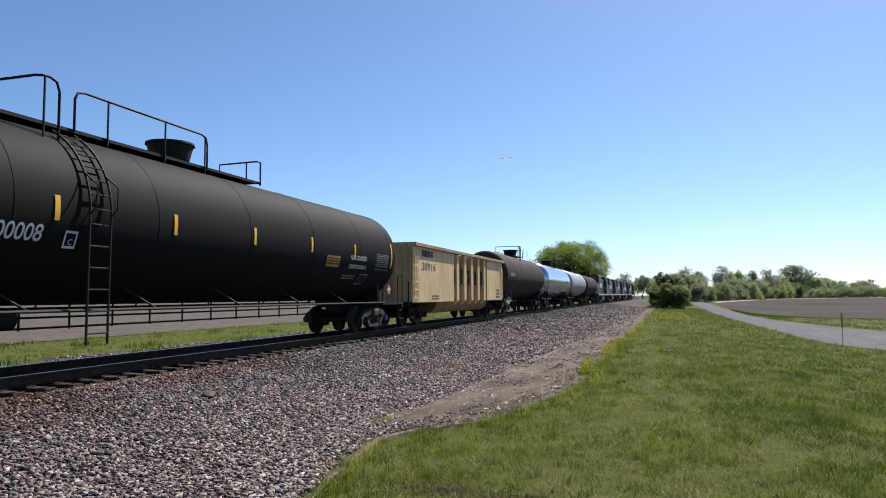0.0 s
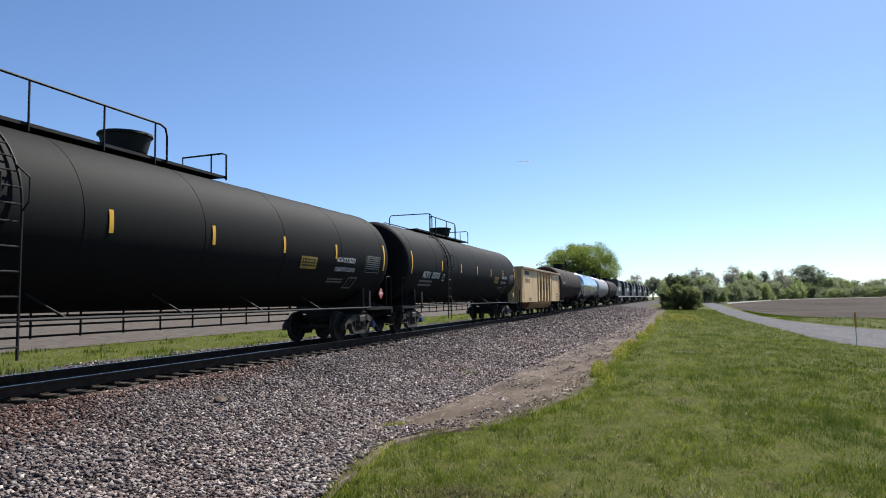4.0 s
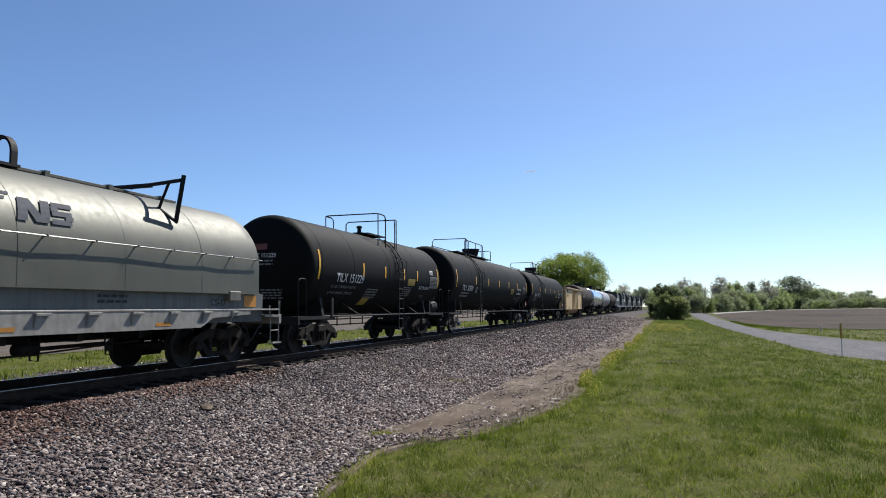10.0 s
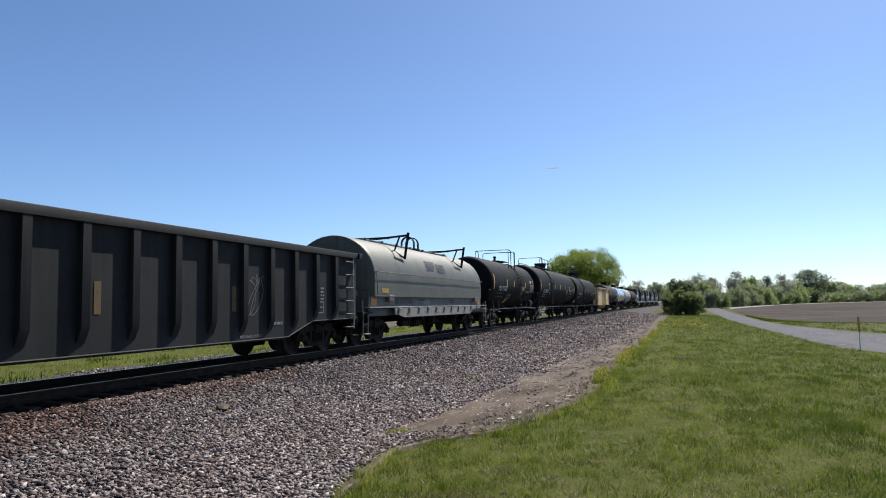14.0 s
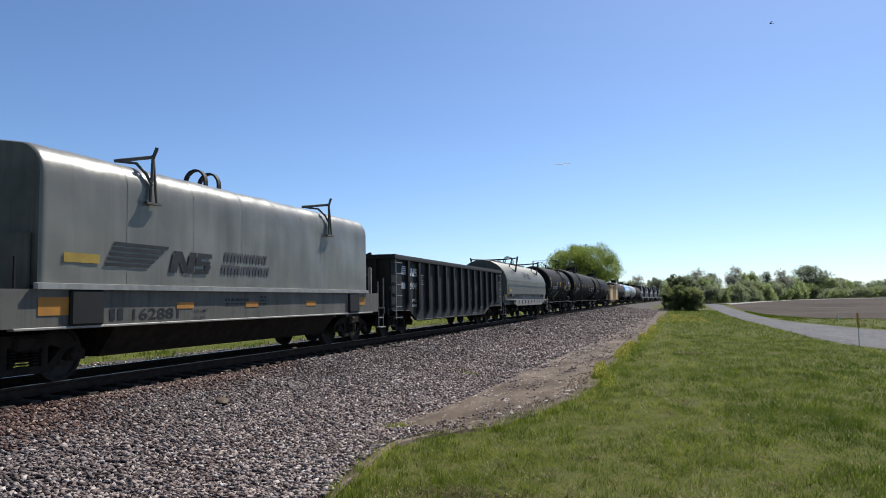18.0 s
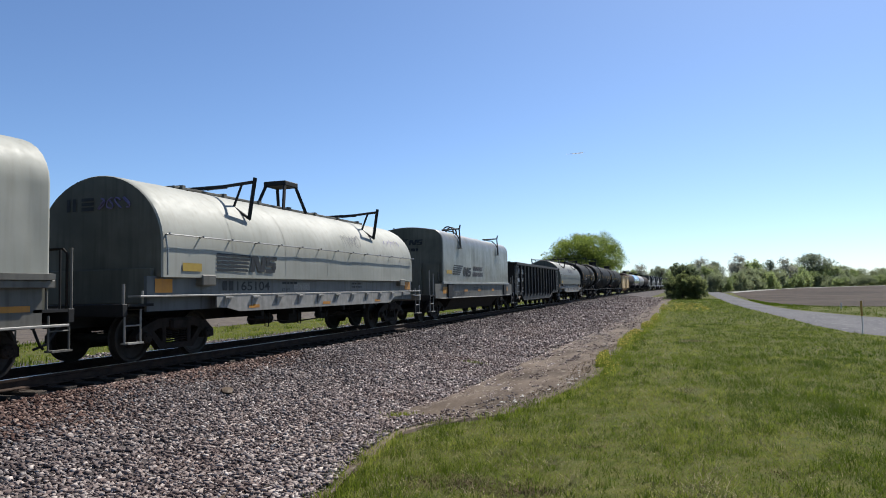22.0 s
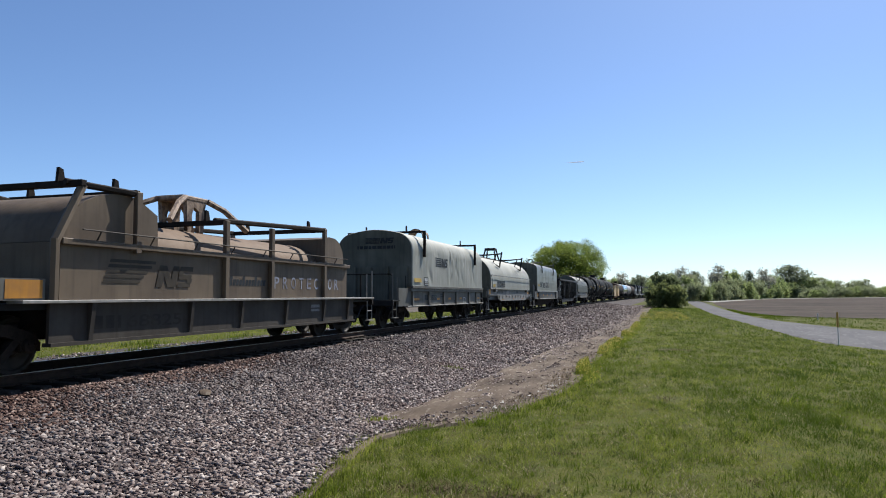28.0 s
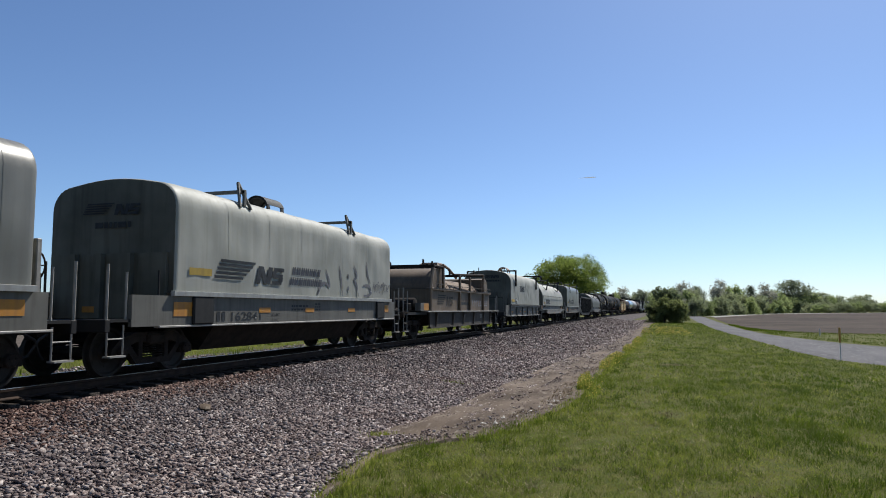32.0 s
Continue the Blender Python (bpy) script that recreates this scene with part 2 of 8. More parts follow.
def leaf_material(name, c1, c2, share=0.45, scale=0.4):
    m = material(name, c1, c2, scale, 0.75, island=0.26, spec=0.12)
    nt = m.node_tree
    bsdf = nt.nodes["Principled BSDF"]
    tr = nt.nodes.new("ShaderNodeBsdfTranslucent")
    mixer = nt.nodes.new("ShaderNodeMixShader")
    mixer.inputs[0].default_value = share
    src = bsdf.inputs["Base Color"].links[0].from_socket
    nt.links.new(src, tr.inputs[0])
    nt.links.new(bsdf.outputs[0], mixer.inputs[1])
    nt.links.new(tr.outputs[0], mixer.inputs[2])
    nt.links.new(mixer.outputs[0], nt.nodes["Material Output"].inputs[0])
    return m


LEAF_BRIGHT = leaf_material("spring_leaves", (0.152, 0.199, 0.038), (0.214, 0.264, 0.060), 0.6)
LEAF_MID = leaf_material("green_leaves", (0.144, 0.169, 0.062), (0.196, 0.223, 0.087), 0.65)
LEAF_DARK = leaf_material("dark_leaves", (0.100, 0.124, 0.062), (0.139, 0.165, 0.083), 0.6)
LEAF_GREY = leaf_material("grey_budding_leaves", (0.182, 0.186, 0.137), (0.243, 0.240, 0.182), 0.6)
# Distance haze is mixed into these leaf colours, lighter and greyer
FAR_BRIGHT = leaf_material("hazed_spring_leaves", (0.214, 0.265, 0.102), (0.289, 0.337, 0.143), 0.6)
FAR_MID = leaf_material("hazed_green_leaves", (0.182, 0.215, 0.114), (0.248, 0.273, 0.151), 0.6)
FAR_DARK = leaf_material("hazed_dark_leaves", (0.134, 0.159, 0.105), (0.182, 0.205, 0.133), 0.6)
FAR_GREY = leaf_material("hazed_budding_leaves", (0.253, 0.261, 0.209), (0.329, 0.324, 0.267), 0.6)
BLADE_L = leaf_material("lawn_blades", (0.1342, 0.1727, 0.0198), (0.2365, 0.2552, 0.0495), 0.55, 0.3)
BLADE_DARK = leaf_material("deep_green_blades", (0.0429, 0.0736, 0.0058), (0.0841, 0.1153, 0.0125), 0.55, 0.35)


def pick_by_piece(m, stops):
    """Gives each loose piece one of several colours."""
    nt = m.node_tree
    geo = nt.nodes.new("ShaderNodeNewGeometry")
    r = nt.nodes.new("ShaderNodeValToRGB")
    r.color_ramp.interpolation = "LINEAR"
    els = r.color_ramp.elements
    els[0].position, els[0].color = stops[0][0], (*stops[0][1], 1)
    els[1].position, els[1].color = stops[-1][0], (*stops[-1][1], 1)
    for pos, c in stops[1:-1]:
        els.new(pos).color = (*c, 1)
    nt.links.new(geo.outputs["Random Per Island"], r.inputs[0])
    src = nt.nodes["Principled BSDF"].inputs["Base Color"].links[0].from_socket
    mx = nt.nodes.new("ShaderNodeMix")
    mx.data_type = "RGBA"
    mx.inputs[0].default_value = 0.6
    nt.links.new(src, mx.inputs[6])
    nt.links.new(r.outputs[0], mx.inputs[7])
    nt.links.new(mx.outputs[2], nt.nodes["Principled BSDF"].inputs["Base Color"])


pick_by_piece(STONE, [(0.0, (0.0361, 0.0252, 0.0227)), (0.3, (0.1443, 0.1007, 0.0868)), (0.55, (0.2164, 0.1700, 0.1500)), (0.78, (0.3383, 0.2813, 0.2486)), (0.92, (0.4848, 0.4146, 0.3650)), (1.0, (0.6314, 0.5563, 0.4932))])
pick_by_piece(STONE_DARK, [(0.0, (0.0247, 0.0176, 0.0163)), (0.3, (0.0989, 0.0702, 0.0622)), (0.55, (0.1483, 0.1186, 0.1075)), (0.78, (0.2318, 0.1962, 0.1782)), (0.92, (0.3322, 0.2891, 0.2616)), (1.0, (0.4326, 0.3879, 0.3536))])
pick_by_piece(STONE_RUSTY, [(0.0, (0.0218, 0.0124, 0.0104)), (0.3, (0.0943, 0.0494, 0.0389)), (0.55, (0.1357, 0.0845, 0.0693)), (0.78, (0.2185, 0.1514, 0.1254)), (0.92, (0.3220, 0.2369, 0.1976)), (1.0, (0.4140, 0.3193, 0.2660))])


# ---------------------------------------------------------------- mesh tools
def bm_of():
    return bmesh.new()


def part(name, bm, mat, parent=None, label="", smooth=35, m=None):
    """Links a bmesh as one mesh object under a thing or a part."""
    me = bpy.data.meshes.new(name)
    bmesh.ops.recalc_face_normals(bm, faces=bm.faces[:])
    bm.to_mesh(me)
    bm.free()
    return part_of(name, me, mat, parent, label, smooth, m)


def part_of(name, me, mat, parent=None, label="", smooth=35, m=None):
    if mat is not None and not me.materials:
        me.materials.append(mat)
    if smooth and not me.get("smoothed"):
        me.shade_smooth()
        me.set_sharp_from_angle(angle=radians(smooth))
        me["smoothed"] = True
    ob = new(name, me)
    if parent is not None:
        ob.parent = parent
    if m is not None:
        ob.matrix_basis = m
    if label:
        ob["label"] = label
    return ob


def box(bm, x0, x1, y0, y1, z0, z1, bevel=0.0, m=None):
    mat = Matrix.Translation(((x0 + x1) / 2, (y0 + y1) / 2, (z0 + z1) / 2)) @ Matrix.Diagonal((abs(x1 - x0), abs(y1 - y0), abs(z1 - z0), 1))
    if m is not None:
        mat = m @ mat
    vs = bmesh.ops.create_cube(bm, size=1, matrix=mat)["verts"]
    if bevel:
        es = list({e for v in vs for e in v.link_edges})
        bmesh.ops.bevel(bm, geom=es, offset=bevel, segments=1, affect="EDGES")


def tube(bm, a, b, r, n=8, r2=None):
    a, b = Vector(a), Vector(b)
    d = b - a
    m = Matrix.Translation((a + b) / 2) @ d.to_track_quat("Z", "Y").to_matrix().to_4x4()
    bmesh.ops.create_cone(bm, cap_ends=True, segments=n, radius1=r, radius2=r if r2 is None else r2, depth=d.length, matrix=m)


def path(bm, pts, r, n=6):
    """A bent bar: one tube swept through the points."""
    pts = [Vector(p) for p in pts]
    rings = []
    for i, p in enumerate(pts):
        a = pts[max(i - 1, 0)]
        b = pts[min(i + 1, len(pts) - 1)]
        q = (b - a).to_track_quat("Z", "Y").to_matrix()
        rings.append([p + q @ Vector((r * math.cos(2 * math.pi * k / n), r * math.sin(2 * math.pi * k / n), 0)) for k in range(n)])
    # keep the rings from twisting
    for i in range(1, len(rings)):
        best = min(range(n), key=lambda s: sum((rings[i][(k + s) % n] - rings[i - 1][k]).length for k in range(n)))
        rings[i] = [rings[i][(k + best) % n] for k in range(n)]
    loft(bm, rings)


def loft(bm, rings, closed=True, caps=True):
    vs = [[bm.verts.new(p) for p in ring] for ring in rings]
    n = len(vs[0])
    for a, b in zip(vs, vs[1:]):
        for k in range(n if closed else n - 1):
            bm.faces.new((a[k], a[(k + 1) % n], b[(k + 1) % n], b[k]))
    if caps and closed:
        bm.faces.new(vs[0])
        bm.faces.new(vs[-1])
    return vs


def prism(bm, poly, axis, c0, c1):
    """Extrudes a polygon: axis 'y' takes (x, z) points, 'x' takes (y, z), 'z' takes (x, y)."""
    def at(p, c):
        return {"y": (p[0], c, p[1]), "x": (c, p[0], p[1]), "z": (p[0], p[1], c)}[axis]
    loft(bm, [[Vector(at(p, c0)) for p in poly], [Vector(at(p, c1)) for p in poly]])


def arc(cx, cz, r, a0, a1, n):
    return [(cx + r * math.cos(radians(a0 + (a1 - a0) * k / n)), cz + r * math.sin(radians(a0 + (a1 - a0) * k / n))) for k in range(n + 1)]


def thing(name, label, category, group=""):
    ob = new(name)
    ob.empty_display_size = 0.3
    return tagged(ob, label, category, group)


def raw_mesh(name, verts, faces):
    me = bpy.data.meshes.new(name)
    me.from_pydata(verts, [], faces)
    me.update()
    return me


def numpy_mesh(name, v, f):
    """A mesh from arrays of points (n, 3) and of triangles or quads (m, k)."""
    me = bpy.data.meshes.new(name)
    k = f.shape[1]
    me.vertices.add(len(v))
    me.vertices.foreach_set("co", v.astype(np.float32).ravel())
    me.loops.add(f.size)
    me.loops.foreach_set("vertex_index", f.astype(np.int32).ravel())
    me.polygons.add(len(f))
    me.polygons.foreach_set("loop_start", np.arange(0, f.size, k, dtype=np.int32))
    me.update(calc_edges=True)
    return me


# ---------------------------------------------------------------- the lie of the land
RAIL_Z = 0.62          # top of the rails over the grass at the camera
TRACK_X = -10.48       # the track's middle
SPEED = 4.755          # metres a second


def bend(y):
    """How far the track has swung to the right at y."""
    return max(0.0, y - 90.0) ** 2 / 8000.0


LAND = [(-1500, -0.5), (-400, -0.3), (-60, -0.25), (-22, -0.12), (-16, -0.02), (-5.0, -0.2), (-3.0, -0.14), (0.0, 0.0),
        (4.0, -0.1), (7.0, -0.26), (13.0, -0.3), (40, -0.32), (100, 0.1), (200, 1.2), (500, 2.5), (1500, 4.0)]
LAND_X = [p[0] for p in LAND]
LAND_Z = [p[1] for p in LAND]


def land(x, y):
    """The ground's height."""
    z = float(np.interp(x, LAND_X, LAND_Z))
    return z


def grid_lines(stops):
    out = []
    for a, b, step in stops:
        n = max(1, round((b - a) / step))
        out += [a + (b - a) * k / n for k in range(n)]
    return out + [stops[-1][1]]


def build_ground():
    xs = grid_lines([(-2500, -400, 350), (-400, -60, 40), (-60, -20, 4), (-20, -2, 0.75), (-2, 16, 0.6), (16, 60, 4), (60, 400, 30), (400, 2500, 350)])
    ys = grid_lines([(-2500, -100, 300), (-100, 0, 10), (0, 30, 0.75), (30, 100, 4), (100, 300, 12), (300, 900, 60), (900, 3500, 400)])
    verts = [(x, y, land(x, y)) for y in ys for x in xs]
    w = len(xs)
    faces = [(j * w + i, j * w + i + 1, (j + 1) * w + i + 1, (j + 1) * w + i) for j in range(len(ys) - 1) for i in range(w - 1)]
    ob = part_of("ground", raw_mesh("ground", verts, faces), SOIL_GRASS)
    tagged(ob, "green grassy ground beside a railway", "ground", kind="structure")


def smooth_line(pts, n=10):
    """Points along a smooth line through pts."""
    out = []
    for i in range(len(pts) - 1):
        p0, p1, p2, p3 = (Vector(pts[max(0, min(len(pts) - 1, i + k))]) for k in (-1, 0, 1, 2))
        for k in range(n):
            t = k / n
            out.append(0.5 * ((2 * p1) + (p2 - p0) * t + (2 * p0 - 5 * p1 + 4 * p2 - p3) * t * t + (3 * p1 - p0 - 3 * p2 + p3) * t ** 3))
    return out + [Vector(pts[-1])]


def ribbon(name, left, right, across, lift, mat, wobble=0.0, uneven=0.0):
    """A strip of ground between two lines, laid on the land."""
    verts, faces = [], []
    for i, (a, b) in enumerate(zip(left, right)):
        for k in range(across + 1):
            p = a.lerp(b, k / across)
            if wobble and k in (0, across):
                p = p + (a - b).normalized() * wobble * noise.noise((p.x * 1.3, p.y * 1.3, 3.0 + k))
            edge = 1 if 0 < k < across else 0
            rut = uneven * (noise.noise((p.x * 3.2, p.y * 0.8, 40.0)) + 0.6 * noise.noise((p.x * 7.0, p.y * 2.6, 41.0))) if uneven and edge else 0.0
            verts.append((p.x, p.y, land(p.x, p.y) + (lift if edge else -0.03) + rut))
    w = across + 1
    for j in range(len(left) - 1):
        for i in range(across):
            faces.append((j * w + i, j * w + i + 1, (j + 1) * w + i + 1, (j + 1) * w + i))
    return part_of(name, raw_mesh(name, verts, faces), mat)


GRASS_EDGE = [(-3.4, 4.0), (-3.48, 6.2), (-3.8, 7.6), (-3.95, 9.1), (-3.7, 9.8), (-2.8, 10.6), (-2.55, 11.6), (-2.05, 13.3), (-1.8, 15.4), (-1.9, 18.4), (-1.8, 22.7), (-1.6, 29.5), (-1.2, 38.5), (-1.2, 54), (-0.7, 95), (3.0, 140)]
STONE_EDGE = [(-3.4, 4.0), (-3.6, 6.4), (-3.85, 7.9), (-3.85, 9.5), (-3.55, 11.6), (-3.3, 13.4), (-3.2, 18), (-2.85, 26), (-2.45, 35), (-1.9, 54), (-1.3, 95), (2.4, 140)]
EDGE_Y = [p[1] for p in GRASS_EDGE]
EDGE_X = [p[0] for p in GRASS_EDGE]


def grass_edge(y):
    return np.interp(y, EDGE_Y, EDGE_X)


BED = [(-9.0, -0.12), (-7.6, -0.02), (-4.6, 0.03), (-2.9, 0.25), (-1.75, 0.34), (-1.3, 0.35), (1.3, 0.375), (1.75, 0.365), (2.4, 0.25), (4.2, 0.02), (6.2, -0.17)]
BED_U = [p[0] for p in BED]
BED_Z = [p[1] for p in BED]


def bed(u, y):
    """The ballast's height at u metres from the track's middle."""
    return float(np.interp(u, BED_U, BED_Z)) + 0.035 * noise.noise((u * 0.9, y * 0.7, 7.0)) * (1 if abs(u) > 1.4 else 0)


def build_ballast():
    us = grid_lines([(-9.0, -1.3, 0.4), (-1.3, 1.3, 0.65), (1.3, 6.2, 0.25)])
    ys = grid_lines([(-60, 0, 3), (0, 40, 0.5), (40, 140, 2), (140, 520, 8)])
    verts = [(TRACK_X + bend(y) + u, y, bed(u, y)) for y in ys for u in us]
    w = len(us)
    faces = [(j * w + i, j * w + i + 1, (j + 1) * w + i + 1, (j + 1) * w + i) for j in range(len(ys) - 1) for i in range(w - 1)]
    ob = part_of("ballast_bed", raw_mesh("ballast_bed", verts, faces), BALLAST_BED)
    tagged(ob, "grey and reddish crushed stone ballast bank under the track", "ballast", kind="structure")
    # one large flat stone that lies on the bank
    k = bm_of()
    bmesh.ops.create_icosphere(k, subdivisions=2, radius=1.0)
    for v in k.verts:
        v.co = Vector((v.co.x * 0.11, v.co.y * 0.19, v.co.z * 0.05)) * (1 + 0.25 * noise.noise(v.co * 1.7))
    ob = part("rock", k, DIRT, m=pose(-7.35, 10.25, bed(3.1, 10.25) + 0.05, 4, 6, 35))
    tagged(ob, "flat pale brown rock lying on the ballast", "rock")
    # loose stones on the shoulder that faces the camera
    rng = np.random.default_rng(4)
    shapes = []
    for s in range(14):
        b = bmesh.new()
        for p in (rng.random((9, 3)) * 2 - 1) * np.array([1.15, 0.85, 0.62]):
            b.verts.new(p)
        bmesh.ops.convex_hull(b, input=b.verts[:])
        bmesh.ops.delete(b, geom=[q for q in b.verts if not q.link_faces], context="VERTS")
        bmesh.ops.triangulate(b, faces=b.faces[:])
        bmesh.ops.recalc_face_normals(b, faces=b.faces[:])
        b.verts.index_update()
        shapes.append((np.array([p.co[:] for p in b.verts]), np.array([[p.index for p in q.verts] for q in b.faces])))
        b.free()
    all_v, all_f, base = [], [], 0
    spots = []
    for y0, y1, per, size in ((3.0, 8.0, 720, 0.032), (8.0, 13.0, 760, 0.031), (13.0, 20.0, 420, 0.034), (20.0, 34.0, 170, 0.044), (34.0, 60.0, 52, 0.060), (60.0, 130.0, 14, 0.09)):
        count = int((y1 - y0) * 7.6 * per)
        u = 1.31 + 7.6 * rng.random(count)
        y = y0 + (y1 - y0) * rng.random(count)
        dice = rng.random(count)
        se = np.interp(y, [p[1] for p in STONE_EDGE], [p[0] for p in STONE_EDGE])
        ge = grass_edge(y)
        for k in range(count):
            uu, yy = float(u[k]), float(y[k])
            x = TRACK_X + uu + bend(yy)
            over = x - se[k] + 0.45 * noise.noise((x * 1.1, yy * 0.5, 90.0))
            if x > ge[k] + 0.15 or uu < 1.36 and dice[k] < 0.4:
                continue
            small = 1.0
            if over > 0:
                if dice[k] > float(np.interp(yy, [8.3, 9.3, 10.2, 11.2], [0.9, 0.62, 0.22, 0.03])) + 0.8 * math.exp(-over * 1.9) * (0.75 + noise.noise((x * 1.1, yy * 0.45, 31.0))) + 0.1 * max(0.0, noise.noise((x * 1.3, yy * 0.5, 12.0))):
                    continue
                small = 0.78 - 0.22 * min(1.0, over)
            spots.append((x, yy, max(bed(uu, yy), land(x, yy) + (0.05 if over > -0.6 and yy + 1.2 * noise.noise((x, yy, 3.0)) < 10.3 else 0.03 if over > 0.3 else 0.0)), size * small))
    for k in range(9000):
        uu, yy = -3.0 - 5.0 * rng.random(), 7 + 60 * rng.random() ** 1.6
        if noise.noise((uu * 0.6, yy * 0.3, 44.0)) > -0.12:
            spots.append((TRACK_X + uu, yy, max(bed(uu, yy), land(TRACK_X + uu, yy)), 0.05))
    rusty_v, rusty_f, rusty_base = [], [], 0
    dark_v, dark_f, dark_base = [], [], 0
    for x, y, z, size in spots:
        v, f = shapes[rng.integers(14)]
        s = size * (0.6 + 0.9 * rng.random() ** 1.5)
        a, c = rng.random(2) * 6.283
        ca, sa, cc, sc = math.cos(a), math.sin(a), math.cos(c * 0.2 - 0.63), math.sin(c * 0.2 - 0.63)
        r = np.array([[ca, -sa, 0], [sa * cc, ca * cc, -sc], [sa * sc, ca * sc, cc]])
        p = v @ r.T * s + (x, y, z + s * 0.25)
        # rust and brake dust stain the stones next to the rails
        if 0 < x - TRACK_X - bend(y) < (1.6 + 1.5 * rng.random() + 1.2 * noise.noise((x * 0.5, y * 0.35, 71.0))) * max(0.3, 1.35 - y / 22):
            rusty_v.append(p)
            rusty_f.append(f + rusty_base)
            rusty_base += len(v)
            continue
        # farther out the stones take a darker grey
        if 0 < x - TRACK_X - bend(y) < 2.6 + 1.9 * rng.random() + 0.9 * noise.noise((x * 0.4, y * 0.25, 73.0)):
            dark_v.append(p)
            dark_f.append(f + dark_base)
            dark_base += len(v)
            continue
        all_v.append(p)
        all_f.append(f + base)
        base += len(v)
    ob = part_of("ballast_stones", numpy_mesh("ballast_stones", np.concatenate(all_v), np.concatenate(all_f)), STONE, smooth=0)
    tagged(ob, "loose grey and pinkish crushed stones on the bank", "gravel", kind="stuff")
    ob = part_of("rusty_stones", numpy_mesh("rusty_stones", np.concatenate(rusty_v), np.concatenate(rusty_f)), STONE_RUSTY, smooth=0)
    tagged(ob, "rust-stained dark crushed stones beside the rails", "gravel", kind="stuff")
    ob = part_of("grimy_stones", numpy_mesh("grimy_stones", np.concatenate(dark_v), np.concatenate(dark_f)), STONE_DARK, smooth=0)
    tagged(ob, "dark grey dusty crushed stones on the upper bank", "gravel", kind="stuff")


def build_dirt():
    left, right = [], []
    for y in grid_lines([(-60, 3, 3), (3, 30, 0.16), (30, 110, 2)]):
        inner = float(np.interp(y, [p[1] for p in STONE_EDGE], [p[0] for p in STONE_EDGE]))
        left.append(Vector((inner - 0.8, y, 0)))
        right.append(Vector((float(grass_edge(y)) + 0.3, y, 0)))
    ob = ribbon("dirt_path", left, right, 22, 0.035, DIRT, 0.18, 0.035)
    tagged(ob, "worn strip of pale brown packed dirt beside the ballast", "dirt", kind="structure")


ROAD_NEAR = [(9.6, 230), (8.3, 194), (6.5, 120), (5.6, 78), (6.0, 54), (6.25, 45), (6.3, 38), (6.8, 32.6), (8.2, 28.6), (12, 24.5), (20, 20.5), (34, 15), (60, 6)]
ROAD_FAR = [(13.6, 230), (12.6, 193), (9.7, 112), (8.9, 78), (9.2, 63), (10.3, 55.5), (11.4, 49.6), (12.6, 45.8), (15, 41), (20, 36.5), (30, 30.5), (46, 23), (70, 13)]


def build_road():
    left = smooth_line([Vector((x, y, 0)) for x, y in ROAD_FAR], 14)
    right = smooth_line([Vector((x, y, 0)) for x, y in ROAD_NEAR], 14)
    ob = ribbon("road", left, right, 8, 0.05, ROAD, 0.4)
    tagged(ob, "narrow grey chip seal country road that bends away", "road", kind="structure")
    # pale farm lane along the far side of the field
    mid = smooth_line([Vector((x, y, 0)) for x, y in LANE], 12)
    left, right = [], []
    for i, p in enumerate(mid):
        d = (mid[min(i + 1, len(mid) - 1)] - mid[max(i - 1, 0)]).normalized()
        left.append(p + Vector((d.y, -d.x, 0)) * 2.0)
        right.append(p - Vector((d.y, -d.x, 0)) * 2.0)
    ob = ribbon("farm_lane", left, right, 4, 0.16, LANE_GRAVEL, 0.5)
    tagged(ob, "pale gravel lane between the field and the wood", "lane", kind="structure")


LANE = [(13.2, 196), (17.4, 215), (29.5, 264), (46, 322), (62, 334), (90, 340), (150, 350), (300, 372)]


def build_fields():
    # ploughed field beyond the road
    verts, faces = [], []
    ys = grid_lines([(63, 72, 1), (72, 100, 4), (100, 220, 10), (220, 335, 8), (335, 365, 6)])
    for y in ys:
        near = float(np.interp(y, [63, 64.5, 66, 68, 70, 76, 88, 105, 150, 193, 213, 262, 320, 333, 340, 365], [70, 42, 25, 16, 12.7, 10.7, 9.75, 10.0, 11.9, 14.5, 19.5, 31.5, 49, 66, 96, 280]))
        far = float(np.interp(y, [63, 365], [260, 330]))
        for k in range(31):
            x = near + (far - near) * (k / 30) ** 2.2
            verts.append((x, y, land(x, y) + 0.03 + 0.03 * noise.noise((x * 0.5, y * 0.1, 2.0))))
    for j in range(len(ys) - 1):
        for i in range(30):
            faces.append((j * 31 + i, j * 31 + i + 1, (j + 1) * 31 + i + 1, (j + 1) * 31 + i))
    ob = part_of("ploughed_field", raw_mesh("ploughed_field", verts, faces), FIELD)
    tagged(ob, "wide bare brown ploughed field", "field", kind="structure")
    verts, faces = [], []
    ys = grid_lines([(-60, 120, 10), (120, 700, 60)])
    xs = [-700, -400, -200, -100, -60, -40, -34, -30, -27]
    for y in ys:
        for x in xs:
            verts.append((x + bend(min(y, 250)), y, land(x, y) + 0.03))
    w = len(xs)
    for j in range(len(ys) - 1):
        for i in range(w - 1):
            faces.append((j * w + i, j * w + i + 1, (j + 1) * w + i + 1, (j + 1) * w + i))
    ob = part_of("stubble_field", raw_mesh("stubble_field", verts, faces), FIELD_PALE)
    tagged(ob, "pale greyish brown bare field beyond the track", "field", kind="structure")


